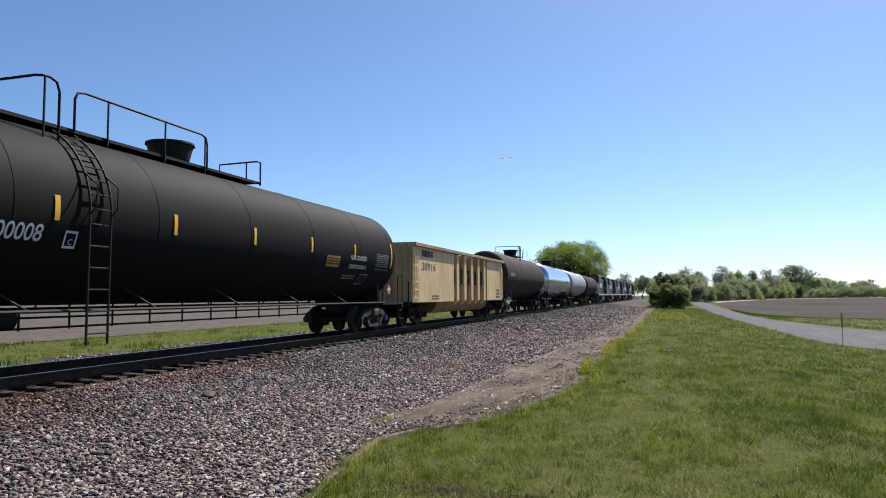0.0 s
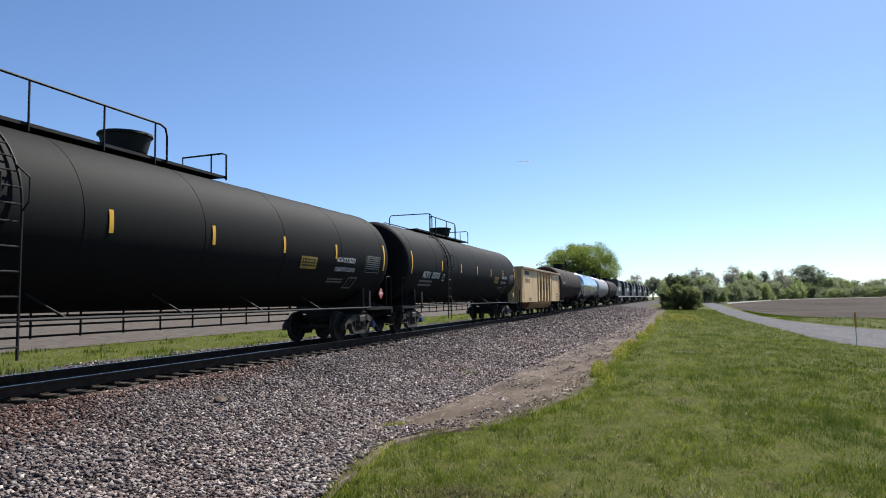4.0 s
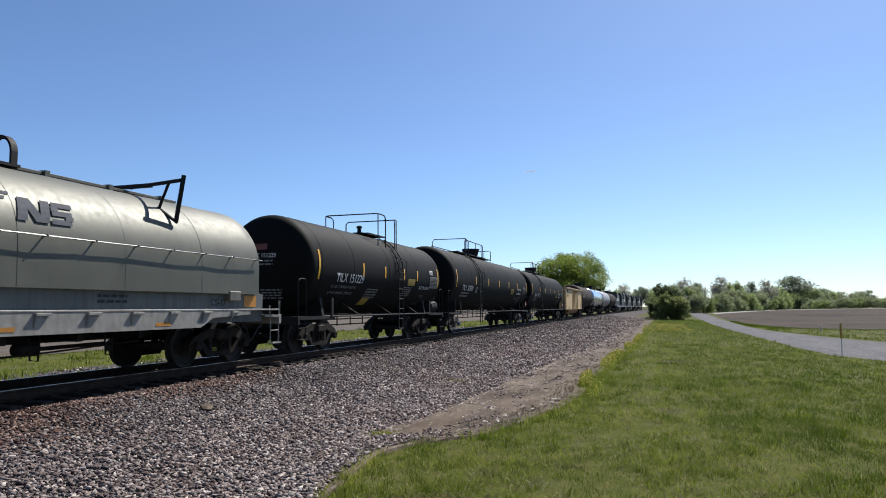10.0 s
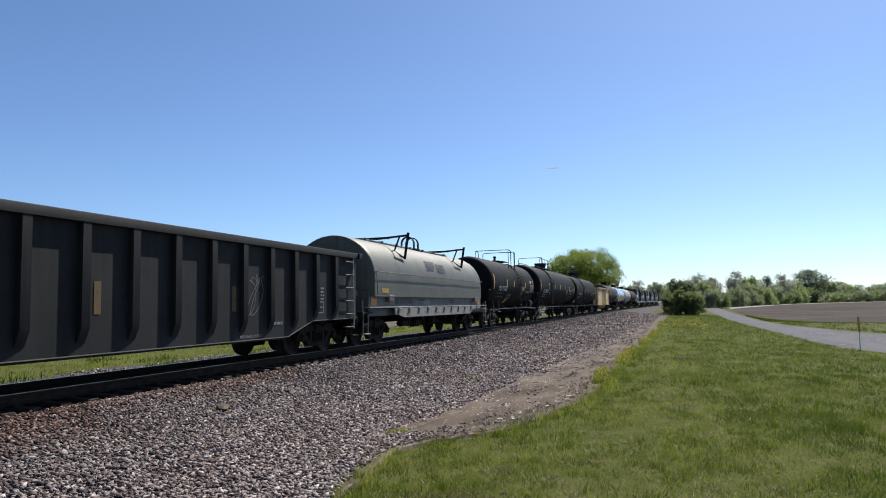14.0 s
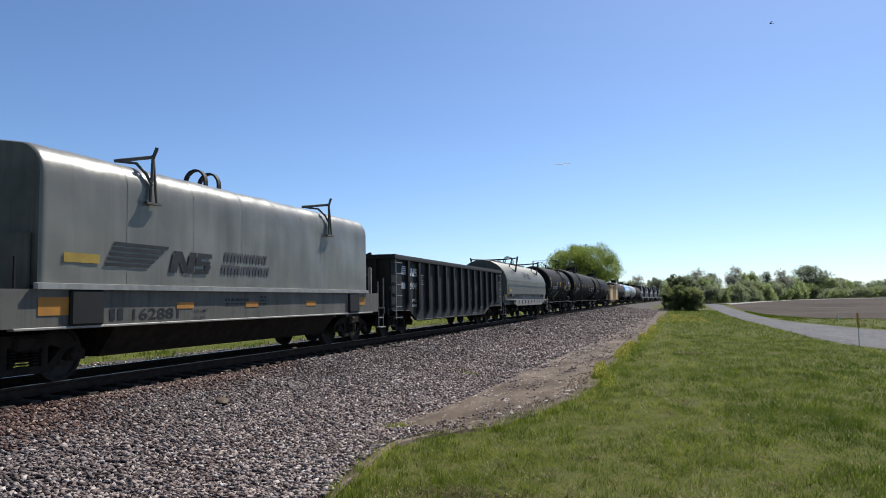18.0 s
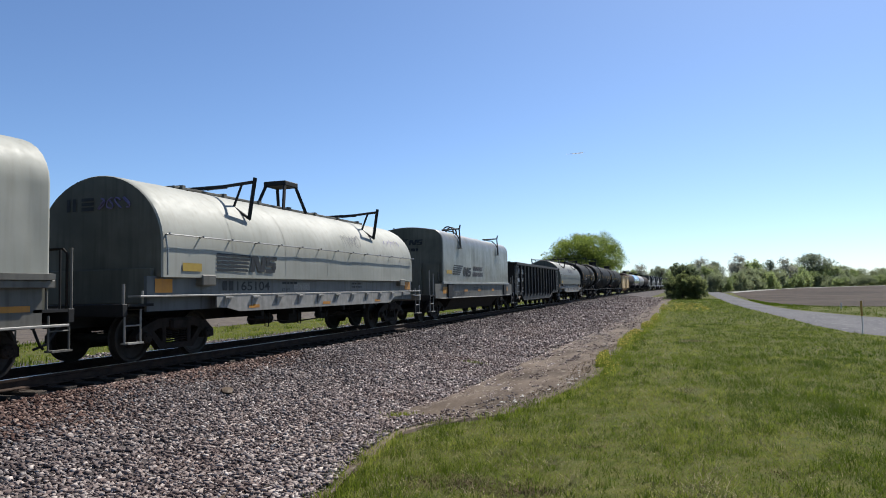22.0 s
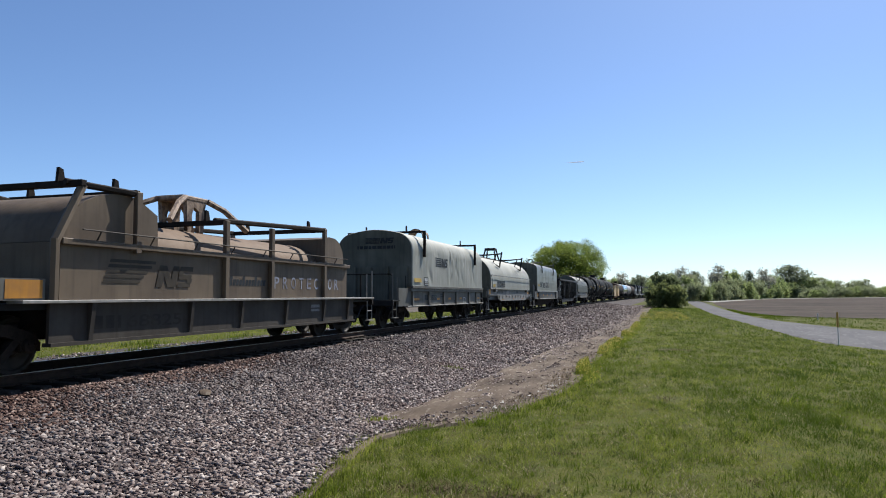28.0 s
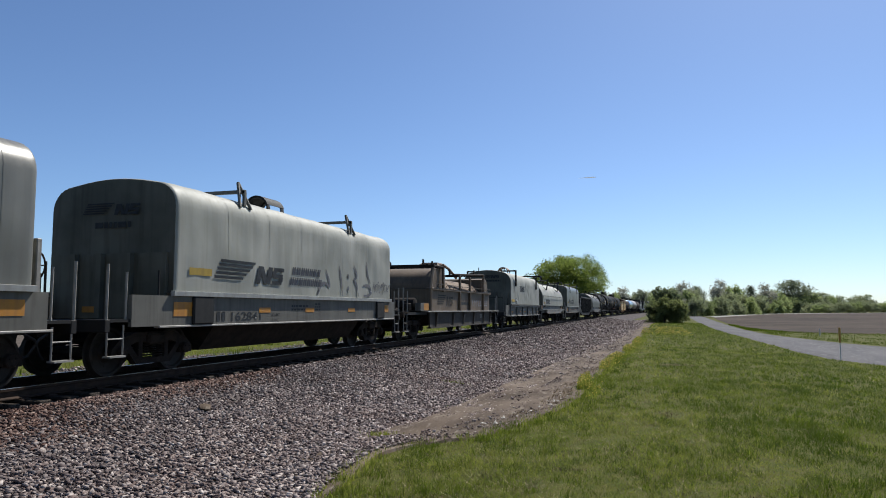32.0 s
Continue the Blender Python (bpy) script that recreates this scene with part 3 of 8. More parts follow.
def build_grass():
    rng = np.random.default_rng(9)

    def blades(name, spots, h0, h1, wide, mat, label, lean=0.5):
        n = len(spots)
        h = h0 + (h1 - h0) * rng.random(n) ** 1.6
        a = rng.random(n) * 6.283
        ln = h * lean * rng.random(n)
        b = a + rng.normal(0, 1.0, n)
        w = wide * (0.6 + 0.8 * rng.random(n))
        dx, dy = np.cos(a) * w / 2, np.sin(a) * w / 2
        lx, ly = np.cos(b) * ln, np.sin(b) * ln
        p = np.asarray(spots)
        v = np.zeros((n, 5, 3))
        v[:, 0] = p + np.stack([-dx, -dy, -0.01 + 0 * dx], 1)
        v[:, 1] = p + np.stack([dx, dy, -0.01 + 0 * dx], 1)
        v[:, 2] = p + np.stack([dx * 0.7 + lx * 0.4, dy * 0.7 + ly * 0.4, h * 0.6], 1)
        v[:, 3] = p + np.stack([-dx * 0.7 + lx * 0.4, -dy * 0.7 + ly * 0.4, h * 0.6], 1)
        v[:, 4] = p + np.stack([lx, ly, h], 1)
        i = np.arange(n)[:, None] * 5
        f = np.concatenate([i + np.array([[0, 1, 2]]), i + np.array([[0, 2, 3]]), i + np.array([[3, 2, 4]])])
        ob = part_of(name, numpy_mesh(name, v.reshape(-1, 3), f), mat, smooth=0)
        return tagged(ob, label, "grass", kind="stuff")

    def short_blades(name, spots, h0, h1, wide, mat, label, lean=1.4):
        """Single-faced short blades, many of them pressed flat."""
        n = len(spots)
        p = np.asarray(spots)
        h = h0 + (h1 - h0) * rng.random(n) ** 1.5
        h *= np.array([0.85 + 0.75 * noise.noise((q[0] * 2.4, q[1] * 1.7, 33.0)) + 0.45 * noise.noise((q[0] * 0.7, q[1] * 0.5, 34.0)) for q in p.tolist()]).clip(0.35, 1.9)
        a = rng.random(n) * 6.283
        b = a + 1.57 + rng.normal(0, 0.7, n)
        w = wide * (0.6 + 0.8 * rng.random(n)) / 2
        ln = h * lean * rng.random(n)
        z = np.zeros(n)
        v = np.stack([p + np.stack([-np.cos(a) * w, -np.sin(a) * w, z - 0.006], 1), p + np.stack([np.cos(a) * w, np.sin(a) * w, z - 0.006], 1), p + np.stack([np.cos(b) * ln, np.sin(b) * ln, h], 1)], 1)
        ob = part_of(name, numpy_mesh(name, v.reshape(-1, 3), np.arange(n * 3).reshape(-1, 3)), mat, smooth=0)
        return tagged(ob, label, "grass", kind="stuff")

    def lawn(y0, y1, x0, x1, per):
        """Spots on the lawn between the dirt strip and the road, thin on the bare patches."""
        n = int((y1 - y0) * (x1 - x0) * per)
        x, y = x0 + (x1 - x0) * rng.random(n), y0 + (y1 - y0) * rng.random(n)
        e = grass_edge(y)
        road = np.interp(y, [16, 20.5, 24.5, 28.6, 32.6, 38, 45, 54, 78, 120], [32, 20, 12, 8.2, 6.8, 6.3, 6.25, 6.0, 5.6, 6.5]) + 0.1
        dice = rng.random(n)
        bare = np.zeros(n)
        for cx, cy, rx, ry in ((-2.2, 6.75, 0.5, 0.26), (-1.45, 6.5, 0.4, 0.2), (-0.98, 8.45, 0.26, 0.1), (0.92, 7.5, 0.12, 0.35), (0.6, 24.5, 0.6, 0.5), (-3.2, 7.7, 0.2, 0.3), (0.3, 13.0, 0.2, 0.5), (0.0, 16.5, 0.2, 0.8)):
            bare = np.maximum(bare, 1.25 * np.exp(-(((x - cx) / rx) ** 2 + ((y - cy) / ry) ** 2)))
        out = []
        for k in np.nonzero((x > e - 0.3) & (x < road) & (dice > bare * 0.92))[0]:
            xx, yy = float(x[k]), float(y[k])
            if xx < e[k] + 0.3 * noise.noise((xx * 2.2, yy * 1.6, 5.0)) or dice[k] < 1.1 * noise.noise((xx * 5.0, yy * 3.5, 18.0)):
                continue
            out.append((xx, yy, land(xx, yy)))
        return out

    def tone(p):
        """0 light, 1 deep green, 2 dry."""
        x, y, _ = p
        edge = float(np.interp(y, [6.9, 7.9, 10.3, 12.6, 16.7, 25.5, 60], [1.3, 1.25, 1.04, 0.6, 0.2, 0.15, 0.0]))
        big = noise.noise((x * 0.55, y * 0.4, 14.0))
        fine = noise.noise((x * 2.3, y * 1.5, 24.0))
        spot = noise.noise((x * 1.2, y * 0.8, 29.0))
        r = rng.random()
        if x + 1.1 * big + 0.5 * fine > edge:
            return 2 if r < 0.03 + 0.3 * max(0, fine + spot - 0.25) else (1 if r < 0.72 - 0.75 * spot - 0.3 * fine else 0)
        return 2 if r < 0.13 + 0.75 * max(0.0, fine + 0.5 * spot) + 0.12 * max(0.0, 1 - (y - 5.6) / 2.2) else (1 if r < 0.3 - 0.7 * fine - 0.4 * spot else 0)

    zones = (("lawn", "near the dirt strip", 5.6, 9.0, -4.2, 7.0, 3000, 0.018, 0.075, 0.0075), ("mid_lawn", "between the tracks and the road", 9.0, 13.0, -4.2, 9.0, 1900, 0.02, 0.08, 0.009),
             ("far_lawn", "towards the road", 13.0, 20.0, -3.0, 13.5, 850, 0.02, 0.085, 0.013), ("distant_lawn", "along the road", 20.0, 36.0, -2.5, 15.0, 250, 0.03, 0.085, 0.021), ("verge_lawn", "where the road bends away", 36.0, 108.0, -2.0, 8.5, 66, 0.03, 0.11, 0.036))
    for name, where, y0, y1, x0, x1, per, h0, h1, wide in zones:
        spots = lawn(y0, y1, x0, x1, per)
        kind = np.array([tone(p) for p in spots])
        spots = np.array(spots)
        short_blades(name + "_grass", spots[kind == 0], h0, h1, wide, BLADE_L, "short yellowish green grass " + where, 2.6)
        short_blades("deep_" + name + "_grass", spots[kind == 1], h0, h1 * 1.35, wide, BLADE_DARK, "thick deep green grass " + where, 1.9)
        short_blades("dry_" + name + "_grass", spots[kind == 2], h0, h1 * 0.8, wide, DRY_BLADE, "dry straw-coloured grass " + where, 3.0)
    straw = [(0.6 + 0.32 * rng.normal(), 24.5 + 0.3 * rng.normal(), 0) for _ in range(700)]
    short_blades("cut_straw", [(x, y, land(x, y)) for x, y, _ in straw], 0.02, 0.06, 0.016, DRY_BLADE, "small heap of pale cut grass on the lawn", 2.4)
    dead = []
    for cx, cy, rx, ry, n in ((-2.2, 6.75, 0.55, 0.26, 2600), (-1.45, 6.5, 0.4, 0.2, 1300), (-0.98, 8.45, 0.26, 0.1, 260), (0.92, 7.5, 0.12, 0.35, 160), (-0.4, 6.3, 0.5, 0.2, 250), (0.2, 13.0, 0.2, 0.4, 120)):
        for _ in range(n):
            x, y = cx + rx * 0.55 * rng.normal(), cy + ry * 0.55 * rng.normal()
            dead.append((x, y, land(x, y)))
    short_blades("dead_grass", dead, 0.008, 0.035, 0.012, DEAD_STEM, "dead brown grass and soil on bare spots", 3.0)
    # tufts: a dozen blades from one root
    tufts = []
    for _ in range(900):
        y = 5.8 + 22 * rng.random() ** 1.5
        x = float(grass_edge(y)) + 0.05 + (0.55 * abs(rng.normal()) if rng.random() < 0.45 else (9.0 * rng.random()))
        wide = 0.035 + 0.07 * rng.random()
        for _k in range(int(10 + 24 * rng.random())):
            xx, yy = x + wide * rng.normal(), y + wide * rng.normal()
            tufts.append((xx, yy, land(xx, yy)))
    blades("grass_tufts", tufts, 0.04, 0.12, 0.007, BLADE_DARK, "taller green tufts in the lawn", 0.9)
    # two weed tufts that root in the stones, and dead stems along the eroded edge
    weeds = []
    for cx, cy, w, n in ((-4.2, 10.4, 0.14, 150), (-5.1, 17.8, 0.16, 90), (-3.95, 8.9, 0.08, 40)):
        for _ in range(n):
            x, y = cx + w * rng.normal(), cy + 0.6 * w * rng.normal()
            weeds.append((x, y, max(land(x, y) + 0.03, bed(x - TRACK_X, y))))
    blades("ballast_weeds", weeds, 0.03, 0.1, 0.012, BLADE_L, "small green weeds rooted in the stones", 1.0)
    stems = []
    for _ in range(3400):
        y = 10.2 + 14 * rng.random() ** 1.3
        x = float(grass_edge(y)) - 0.05 - 0.42 * rng.random() ** 1.4
        if noise.noise((x * 1.6, y * 0.9, 46.0)) > -0.1:
            stems.append((x, y, land(x, y) + 0.03))
    short_blades("dead_stems", stems, 0.012, 0.07, 0.012, DEAD_STEM, "brown dead stems along the eroded lawn edge", 3.5)
    rim = []
    for _ in range(9000):
        y = 5.8 + 50 * rng.random() ** 1.3
        x = float(grass_edge(y)) + 0.12 + 0.28 * abs(rng.normal())
        if noise.noise((x * 1.5, y * 0.7, 36.0)) > -0.15:
            rim.append((x, y, land(x, y)))
    blades("verge_grass", rim, 0.03, 0.15, 0.009, BLADE_L, "tall ragged grass along the dirt strip", 0.8)
    side = []
    for _ in range(26000):
        y = 36 + 66 * rng.random() ** 1.3
        x0 = float(np.interp(y, [36.5, 41, 45.8, 49.6, 55.5, 63, 78, 112], [20, 15, 12.6, 11.4, 10.3, 9.2, 8.9, 9.7]))
        x1 = float(np.interp(y, [36, 60, 63, 66, 68, 70, 76, 88, 105], [40, 40, 38, 26, 17, 13.2, 11.0, 10.0, 10.2]))
        if x1 > x0:
            x = x0 + (x1 - x0) * rng.random() ** 1.4
            if noise.noise((x * 0.8, y * 0.3, 52.0)) > -0.2:
                side.append((x, y, land(x, y)))
    blades("roadside_grass", side, 0.04, 0.14, 0.03, BLADE_DARK, "rough grass between the road and the field", 0.8)
    # weeds beyond the track
    far, tall = [], []
    n = 90000
    xs, ys = -27.5 + 14.6 * rng.random(n), 4 + 96 * rng.random(n) ** 1.5
    for x, y in zip(xs.tolist(), ys.tolist()):
        clump = noise.noise((x * 0.9, y * 0.45, 60.0)) + 0.5 * noise.noise((x * 2.6, y * 1.4, 61.0))
        if clump > (0.12 if x > -18.0 else -0.2):
            (tall if clump > 0.45 else far).append((x, y, max(land(x, y), bed(x - TRACK_X, y) if x > -19.4 else -9.0)))
    blades("trackside_grass", far, 0.03, 0.13, 0.02, BLADE_L, "bright green grass beyond the track", 0.9)
    blades("trackside_weeds", tall, 0.08, 0.3, 0.03, BLADE_DARK, "taller green weeds in clumps beyond the track", 0.7)
    # twigs and clods on the dirt
    vs, fs, base = [], [], 0
    for k in range(110):
        y = 6.2 + 40 * rng.random() ** 1.6
        x = float(grass_edge(y)) + 0.1 - 0.5 * abs(rng.normal()) * (1.0 if k % 3 else 2.6)
        a, ln, w = rng.random() * 6.283, 0.012 + 0.05 * rng.random() ** 3, 0.004 + 0.005 * rng.random()
        z = land(x, y) + 0.05
        d, e = np.array([math.cos(a) * ln, math.sin(a) * ln, 0.02 * rng.normal()]), np.array([-math.sin(a) * w, math.cos(a) * w, 0])
        p = np.array([x, y, z])
        vs.append(np.array([p - d - e, p - d + e, p + d + e, p + d - e, p - d * 0.8 + (0, 0, w * 2), p + d * 0.8 + (0, 0, w * 2)]))
        fs.append(np.array([(0, 1, 4), (1, 2, 4), (2, 5, 4), (2, 3, 5), (3, 0, 5), (0, 4, 5)]) + base)
        base += 6
    ob = part_of("debris", numpy_mesh("debris", np.concatenate(vs), np.concatenate(fs)), BARK, smooth=0)
    tagged(ob, "scattered dark twigs and scraps on the dirt", "debris", kind="stuff")
    # pale chips of wood and stone washed out along the eroded edge
    vs, fs, base = [], [], 0
    for k in range(26):
        y = 11.6 + 4.5 * rng.random() ** 1.4
        x = float(grass_edge(y)) - 0.08 - 0.3 * rng.random() ** 1.5
        a, ln, w = rng.random() * 3.14, 0.015 + 0.05 * rng.random() ** 2, 0.008 + 0.012 * rng.random()
        d, e = np.array([math.cos(a) * ln, math.sin(a) * ln, 0.01 * rng.normal()]), np.array([-math.sin(a) * w, math.cos(a) * w, 0])
        p = np.array([x, y, land(x, y) + 0.055])
        vs.append(np.array([p - d - e, p - d + e, p + d + e, p + d - e, p - d * 0.6 + (0, 0, w), p + d * 0.7 + (0, 0, w * 1.3)]))
        fs.append(np.array([(0, 1, 4), (1, 2, 4), (2, 5, 4), (2, 3, 5), (3, 0, 5), (0, 4, 5)]) + base)
        base += 6
    ob = part_of("pale_chips", numpy_mesh("pale_chips", np.concatenate(vs), np.concatenate(fs)), PALE_STEEL, smooth=0)
    tagged(ob, "pale chips washed out along the eroded lawn edge", "debris", kind="stuff")
    # yellow flowers
    fl = []
    stems = []
    for k in range(6200):
        y = 15 + 30 * rng.random() ** 1.25
        x = float(grass_edge(y)) + 0.02 + 0.2 * abs(rng.normal())
        if k % 4 == 0:
            y = 52 + 20 * rng.random()
            x = -1.1 + 3.6 * rng.random()
        if noise.noise((x, y * 0.35, 80.0)) > -0.05:
            h = 0.06 + 0.2 * rng.random()
            stems.append((x, y, land(x, y)))
            if k % 5:
                fl.append((x, y, land(x, y) + h))
    blades("flower_stems", stems, 0.1, 0.34, 0.02, BLADE_L, "upright stems of the wild flowers", 0.3)
    for _ in range(260):
        x, y = -20.5 + 6 * rng.random(), 6 + 45 * rng.random()
        if noise.noise((x * 0.5, y * 0.4, 81.0)) > 0.0:
            fl.append((x, y, land(x, y) + 0.2 + 0.15 * rng.random()))
    vs, fs = [], []
    oct_v = np.array([(1, 0, 0), (-1, 0, 0), (0, 1, 0), (0, -1, 0), (0, 0, 0.6), (0, 0, -0.6)])
    oct_f = np.array([(0, 2, 4), (2, 1, 4), (1, 3, 4), (3, 0, 4), (2, 0, 5), (1, 2, 5), (3, 1, 5), (0, 3, 5)])
    for i, p in enumerate(fl):
        vs.append(oct_v * (0.01 + 0.018 * rng.random()) * (1.0 if p[1] < 45 else 1.8) + p)
        fs.append(oct_f + 6 * i)
    ob = part_of("wild_flowers", numpy_mesh("wild_flowers", np.concatenate(vs), np.concatenate(fs)), FLOWER, smooth=0)
    tagged(ob, "small yellow wild flowers along the verge", "flowers", kind="stuff")


# ---------------------------------------------------------------- trees
def build_tree(name, seed, height, width, leaves, size, mat, label, trunk_share=0.25, low=0.15, lumps=9, flat=0.75, open_crown=0.0):
    """A tapered trunk with limbs and a crown of many small leaf clumps."""
    rng = np.random.default_rng(seed)
    t = thing(name, label, "tree" if name != "bush" else "bush")
    b = bm_of()
    r0 = height * 0.022
    top = Vector((rng.normal() * 0.04 * height, rng.normal() * 0.04 * height, height * (trunk_share + 0.35)))
    tube(b, (0, 0, -0.3), top, r0, 8, r0 * 0.45)
    centres = []
    for k in range(lumps):
        a = 6.283 * (k / lumps + 0.1 * rng.random())
        rr = width * 0.5 * (0.35 + 0.4 * rng.random())
        zz = height * (low + (1 - low) * (0.22 + 0.6 * rng.random()))
        c = Vector((math.cos(a) * rr, math.sin(a) * rr, zz))
        centres.append((c, width * (0.17 + 0.12 * rng.random())))
        root = top * (0.35 + 0.5 * rng.random())
        tube(b, root, c, r0 * 0.4, 6, r0 * 0.1)
    centres.append((Vector((0, 0, height * 0.8)), width * 0.26))
    centres.append((Vector((0, 0, height * 0.55)), width * 0.3))
    part("trunk", b, BARK, t)
    # each limb ends in several small clumps with gaps between them
    clumps, sizes = [], []
    for q, r in centres:
        for _ in range(11):
            v = rng.normal(size=3)
            v /= np.linalg.norm(v)
            v[2] = abs(v[2]) * 0.9 if rng.random() < 0.6 else v[2]
            clumps.append(np.array(q) + v * r * (0.75 + 0.4 * rng.random()) * np.array([1, 1, flat]))
            sizes.append(r * (0.24 + 0.26 * rng.random()))
    clumps, sizes = np.array(clumps), np.array(sizes)
    which = rng.choice(len(clumps), leaves, p=sizes ** 2 / (sizes ** 2).sum())
    d = rng.normal(size=(leaves, 3))
    d /= np.linalg.norm(d, axis=1)[:, None]
    rad = (0.3 + 0.8 * rng.random(leaves) ** 0.7)[:, None]
    if open_crown:
        rad = rad * (1 + open_crown * rng.random((leaves, 1)))
    p = clumps[which] + d * rad * sizes[which][:, None] * np.array([1, 1, flat])
    p[:, 2] = np.clip(p[:, 2], height * low * 0.4, None)
    p += rng.normal(0, size * 0.8, (leaves, 3))
    u = rng.normal(size=(leaves, 3))
    u /= np.linalg.norm(u, axis=1)[:, None]
    q = np.cross(u, rng.normal(size=(leaves, 3)))
    q /= np.linalg.norm(q, axis=1)[:, None]
    s = (size * (0.5 + rng.random(leaves)))[:, None]
    v = np.stack([p - u * s, p - q * s * 0.6, p + u * s, p + q * s * 0.6], 1).reshape(-1, 3)
    f = np.arange(leaves * 4).reshape(-1, 4)
    part_of("crown", numpy_mesh("crown", v, f), mat, t, smooth=0)
    return t


def build_bare_tree(name, seed, height, label):
    rng = np.random.default_rng(seed)
    t = thing(name, label, "tree")
    b = bm_of()

    def limb(p, d, length, r, depth):
        e = p + d * length
        tube(b, p, e, r, 5, r * 0.55)
        if depth:
            for _ in range(3):
                nd = (d + Vector(rng.normal(size=3)) * 0.42 + Vector((0, 0, 0.12))).normalized()
                limb(e - d * length * 0.3 * rng.random(), nd, length * (0.6 + 0.2 * rng.random()), r * 0.55, depth - 1)
    limb(Vector((0, 0, -0.2)), Vector((0, 0, 1)), height * 0.36, height * 0.02, 4)
    part("trunk", b, BARK, t, "bare grey-brown branches")
    return t


def build_trees():
    def put(t, az, dist, turn=0.0, drop=0.0):
        x, y = az * dist, dist
        t.matrix_basis = pose(x, y, land(x, y) - drop, 0, 0, turn)

    big = build_tree("tree", 3, 14.8, 17.0, 42000, 0.17, LEAF_BRIGHT, "large broad spring-green tree beyond the train", 0.2, 0.2, 22, 0.8)
    put(big, -0.117, 178, 20)
    # the bush where the track bends
    for az, dist, h, w, mat, seed, n in ((0.007, 106, 5.0, 3.3, LEAF_DARK, 11, 4600), (0.020, 105, 4.7, 3.0, LEAF_DARK, 12, 4200), (0.012, 102, 3.4, 3.2, LEAF_MID, 13, 3600), (0.031, 102, 3.0, 2.7, LEAF_MID, 14, 3200), (-0.003, 104, 2.7, 1.9, LEAF_DARK, 15, 1800)):
        b = build_tree("bush", seed, h, w, n, 0.125, mat, "dense ragged green bush beside the track", 0.1, -0.2, 12, 1.0)
        put(b, az, dist, seed * 40)
    kinds = []
    # the far kinds wear the leaf colours with haze painted in
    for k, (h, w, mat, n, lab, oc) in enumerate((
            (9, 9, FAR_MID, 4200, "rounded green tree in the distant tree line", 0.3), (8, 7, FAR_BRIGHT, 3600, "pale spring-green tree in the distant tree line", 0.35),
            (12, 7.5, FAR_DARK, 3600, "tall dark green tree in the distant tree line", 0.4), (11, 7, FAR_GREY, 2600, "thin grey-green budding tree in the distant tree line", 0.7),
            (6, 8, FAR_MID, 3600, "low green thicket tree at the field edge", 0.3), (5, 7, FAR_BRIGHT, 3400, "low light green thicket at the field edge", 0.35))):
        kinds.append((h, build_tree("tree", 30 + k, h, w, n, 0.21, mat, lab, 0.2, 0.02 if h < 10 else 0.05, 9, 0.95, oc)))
    rng = np.random.default_rng(77)
    used = set()

    def plant(k, az, dist, want, wide=1.0):
        """One tree of a kind, want metres high."""
        t = kinds[k][1]
        x, y = az * dist, dist
        m = pose(x, y, land(x, y) - 0.1, 0, 0, 360 * rng.random())
        if k in used:
            t = copy_thing(t, m)
        used.add(k)
        t.matrix_basis = m
        s = want / kinds[k][0]
        t.scale = (s * wide, s * wide * (0.85 + 0.3 * rng.random()), s)
        tagged(t, group="distant tree line")

    def wood(az):
        return float(np.interp(az, [0.03, 0.06, 0.12, 0.18, 0.24, 0.4], [215, 235, 300, 390, 520, 640]))

    def rise(az):
        """The wood's outline, as height over distance seen from the eye."""
        return float(np.interp(az, [0.03, 0.06, 0.1, 0.15, 0.2, 0.225, 0.233, 0.25, 0.27, 0.4], [0.026, 0.02, 0.021, 0.016, 0.0165, 0.010, 0.003, 0.009, 0.006, 0.004]))

    # the wood edge along the field: nearer where the road meets it, farther to the right
    for i in range(46):
        az = 0.032 + 0.26 * i / 45 + 0.003 * rng.normal()
        dist = wood(az) + 8 * rng.random()
        plant(int(rng.choice([0, 1, 4, 5, 3, 0])), az, dist, (dist * rise(az) + 2.3) * (0.58 + 0.5 * rng.random()), 0.65 + 0.35 * rng.random())
    for i in range(40):
        az = 0.036 + 0.22 * i / 39 + 0.004 * rng.normal()
        dist = wood(az) - 8
        plant(int(rng.choice([4, 5, 4, 2])), az, dist, (dist * rise(az) + 2.3) * (0.4 + 0.4 * rng.random()), 0.9)
    for i in range(18):
        az = 0.195 + 0.115 * i / 17
        plant(int(rng.choice([4, 5])), az, 345 + 25 * rng.random(), 3.2 + 1.6 * rng.random(), 1.5)
    for az, k, el, wide in ((0.0411, 3, 0.033, 0.9), (0.0535, 2, 0.0278, 1.0), (0.0798, 3, 0.0355, 0.85), (0.092, 1, 0.024, 1.0), (0.1028, 1, 0.0245, 1.1), (0.1208, 2, 0.028, 0.7), (0.1395, 3, 0.0300, 0.9), (0.153, 5, 0.017, 1.0),
                            (0.1705, 2, 0.0335, 1.7), (0.189, 1, 0.0185, 1.2), (0.2022, 0, 0.018, 1.2), (0.222, 4, 0.0105, 1.0), (0.2400, 4, 0.0095, 1.0), (0.2526, 0, 0.0145, 1.1), (0.264, 2, 0.009, 1.0)):
        dist = wood(az) + 14
        plant(k, az, dist, (dist * el + 2.2) * 1.14, wide * 0.95)
    # the far edge of the field beyond the track
    for i in range(40):
        far = radians(18 + 62 * i / 39 + rng.normal())
        x, y = -360 * math.sin(far), 360 * math.cos(far)
        plant(int(rng.choice([0, 1, 4, 5])), x / y, y, 7 + 3 * rng.random(), 1.3)
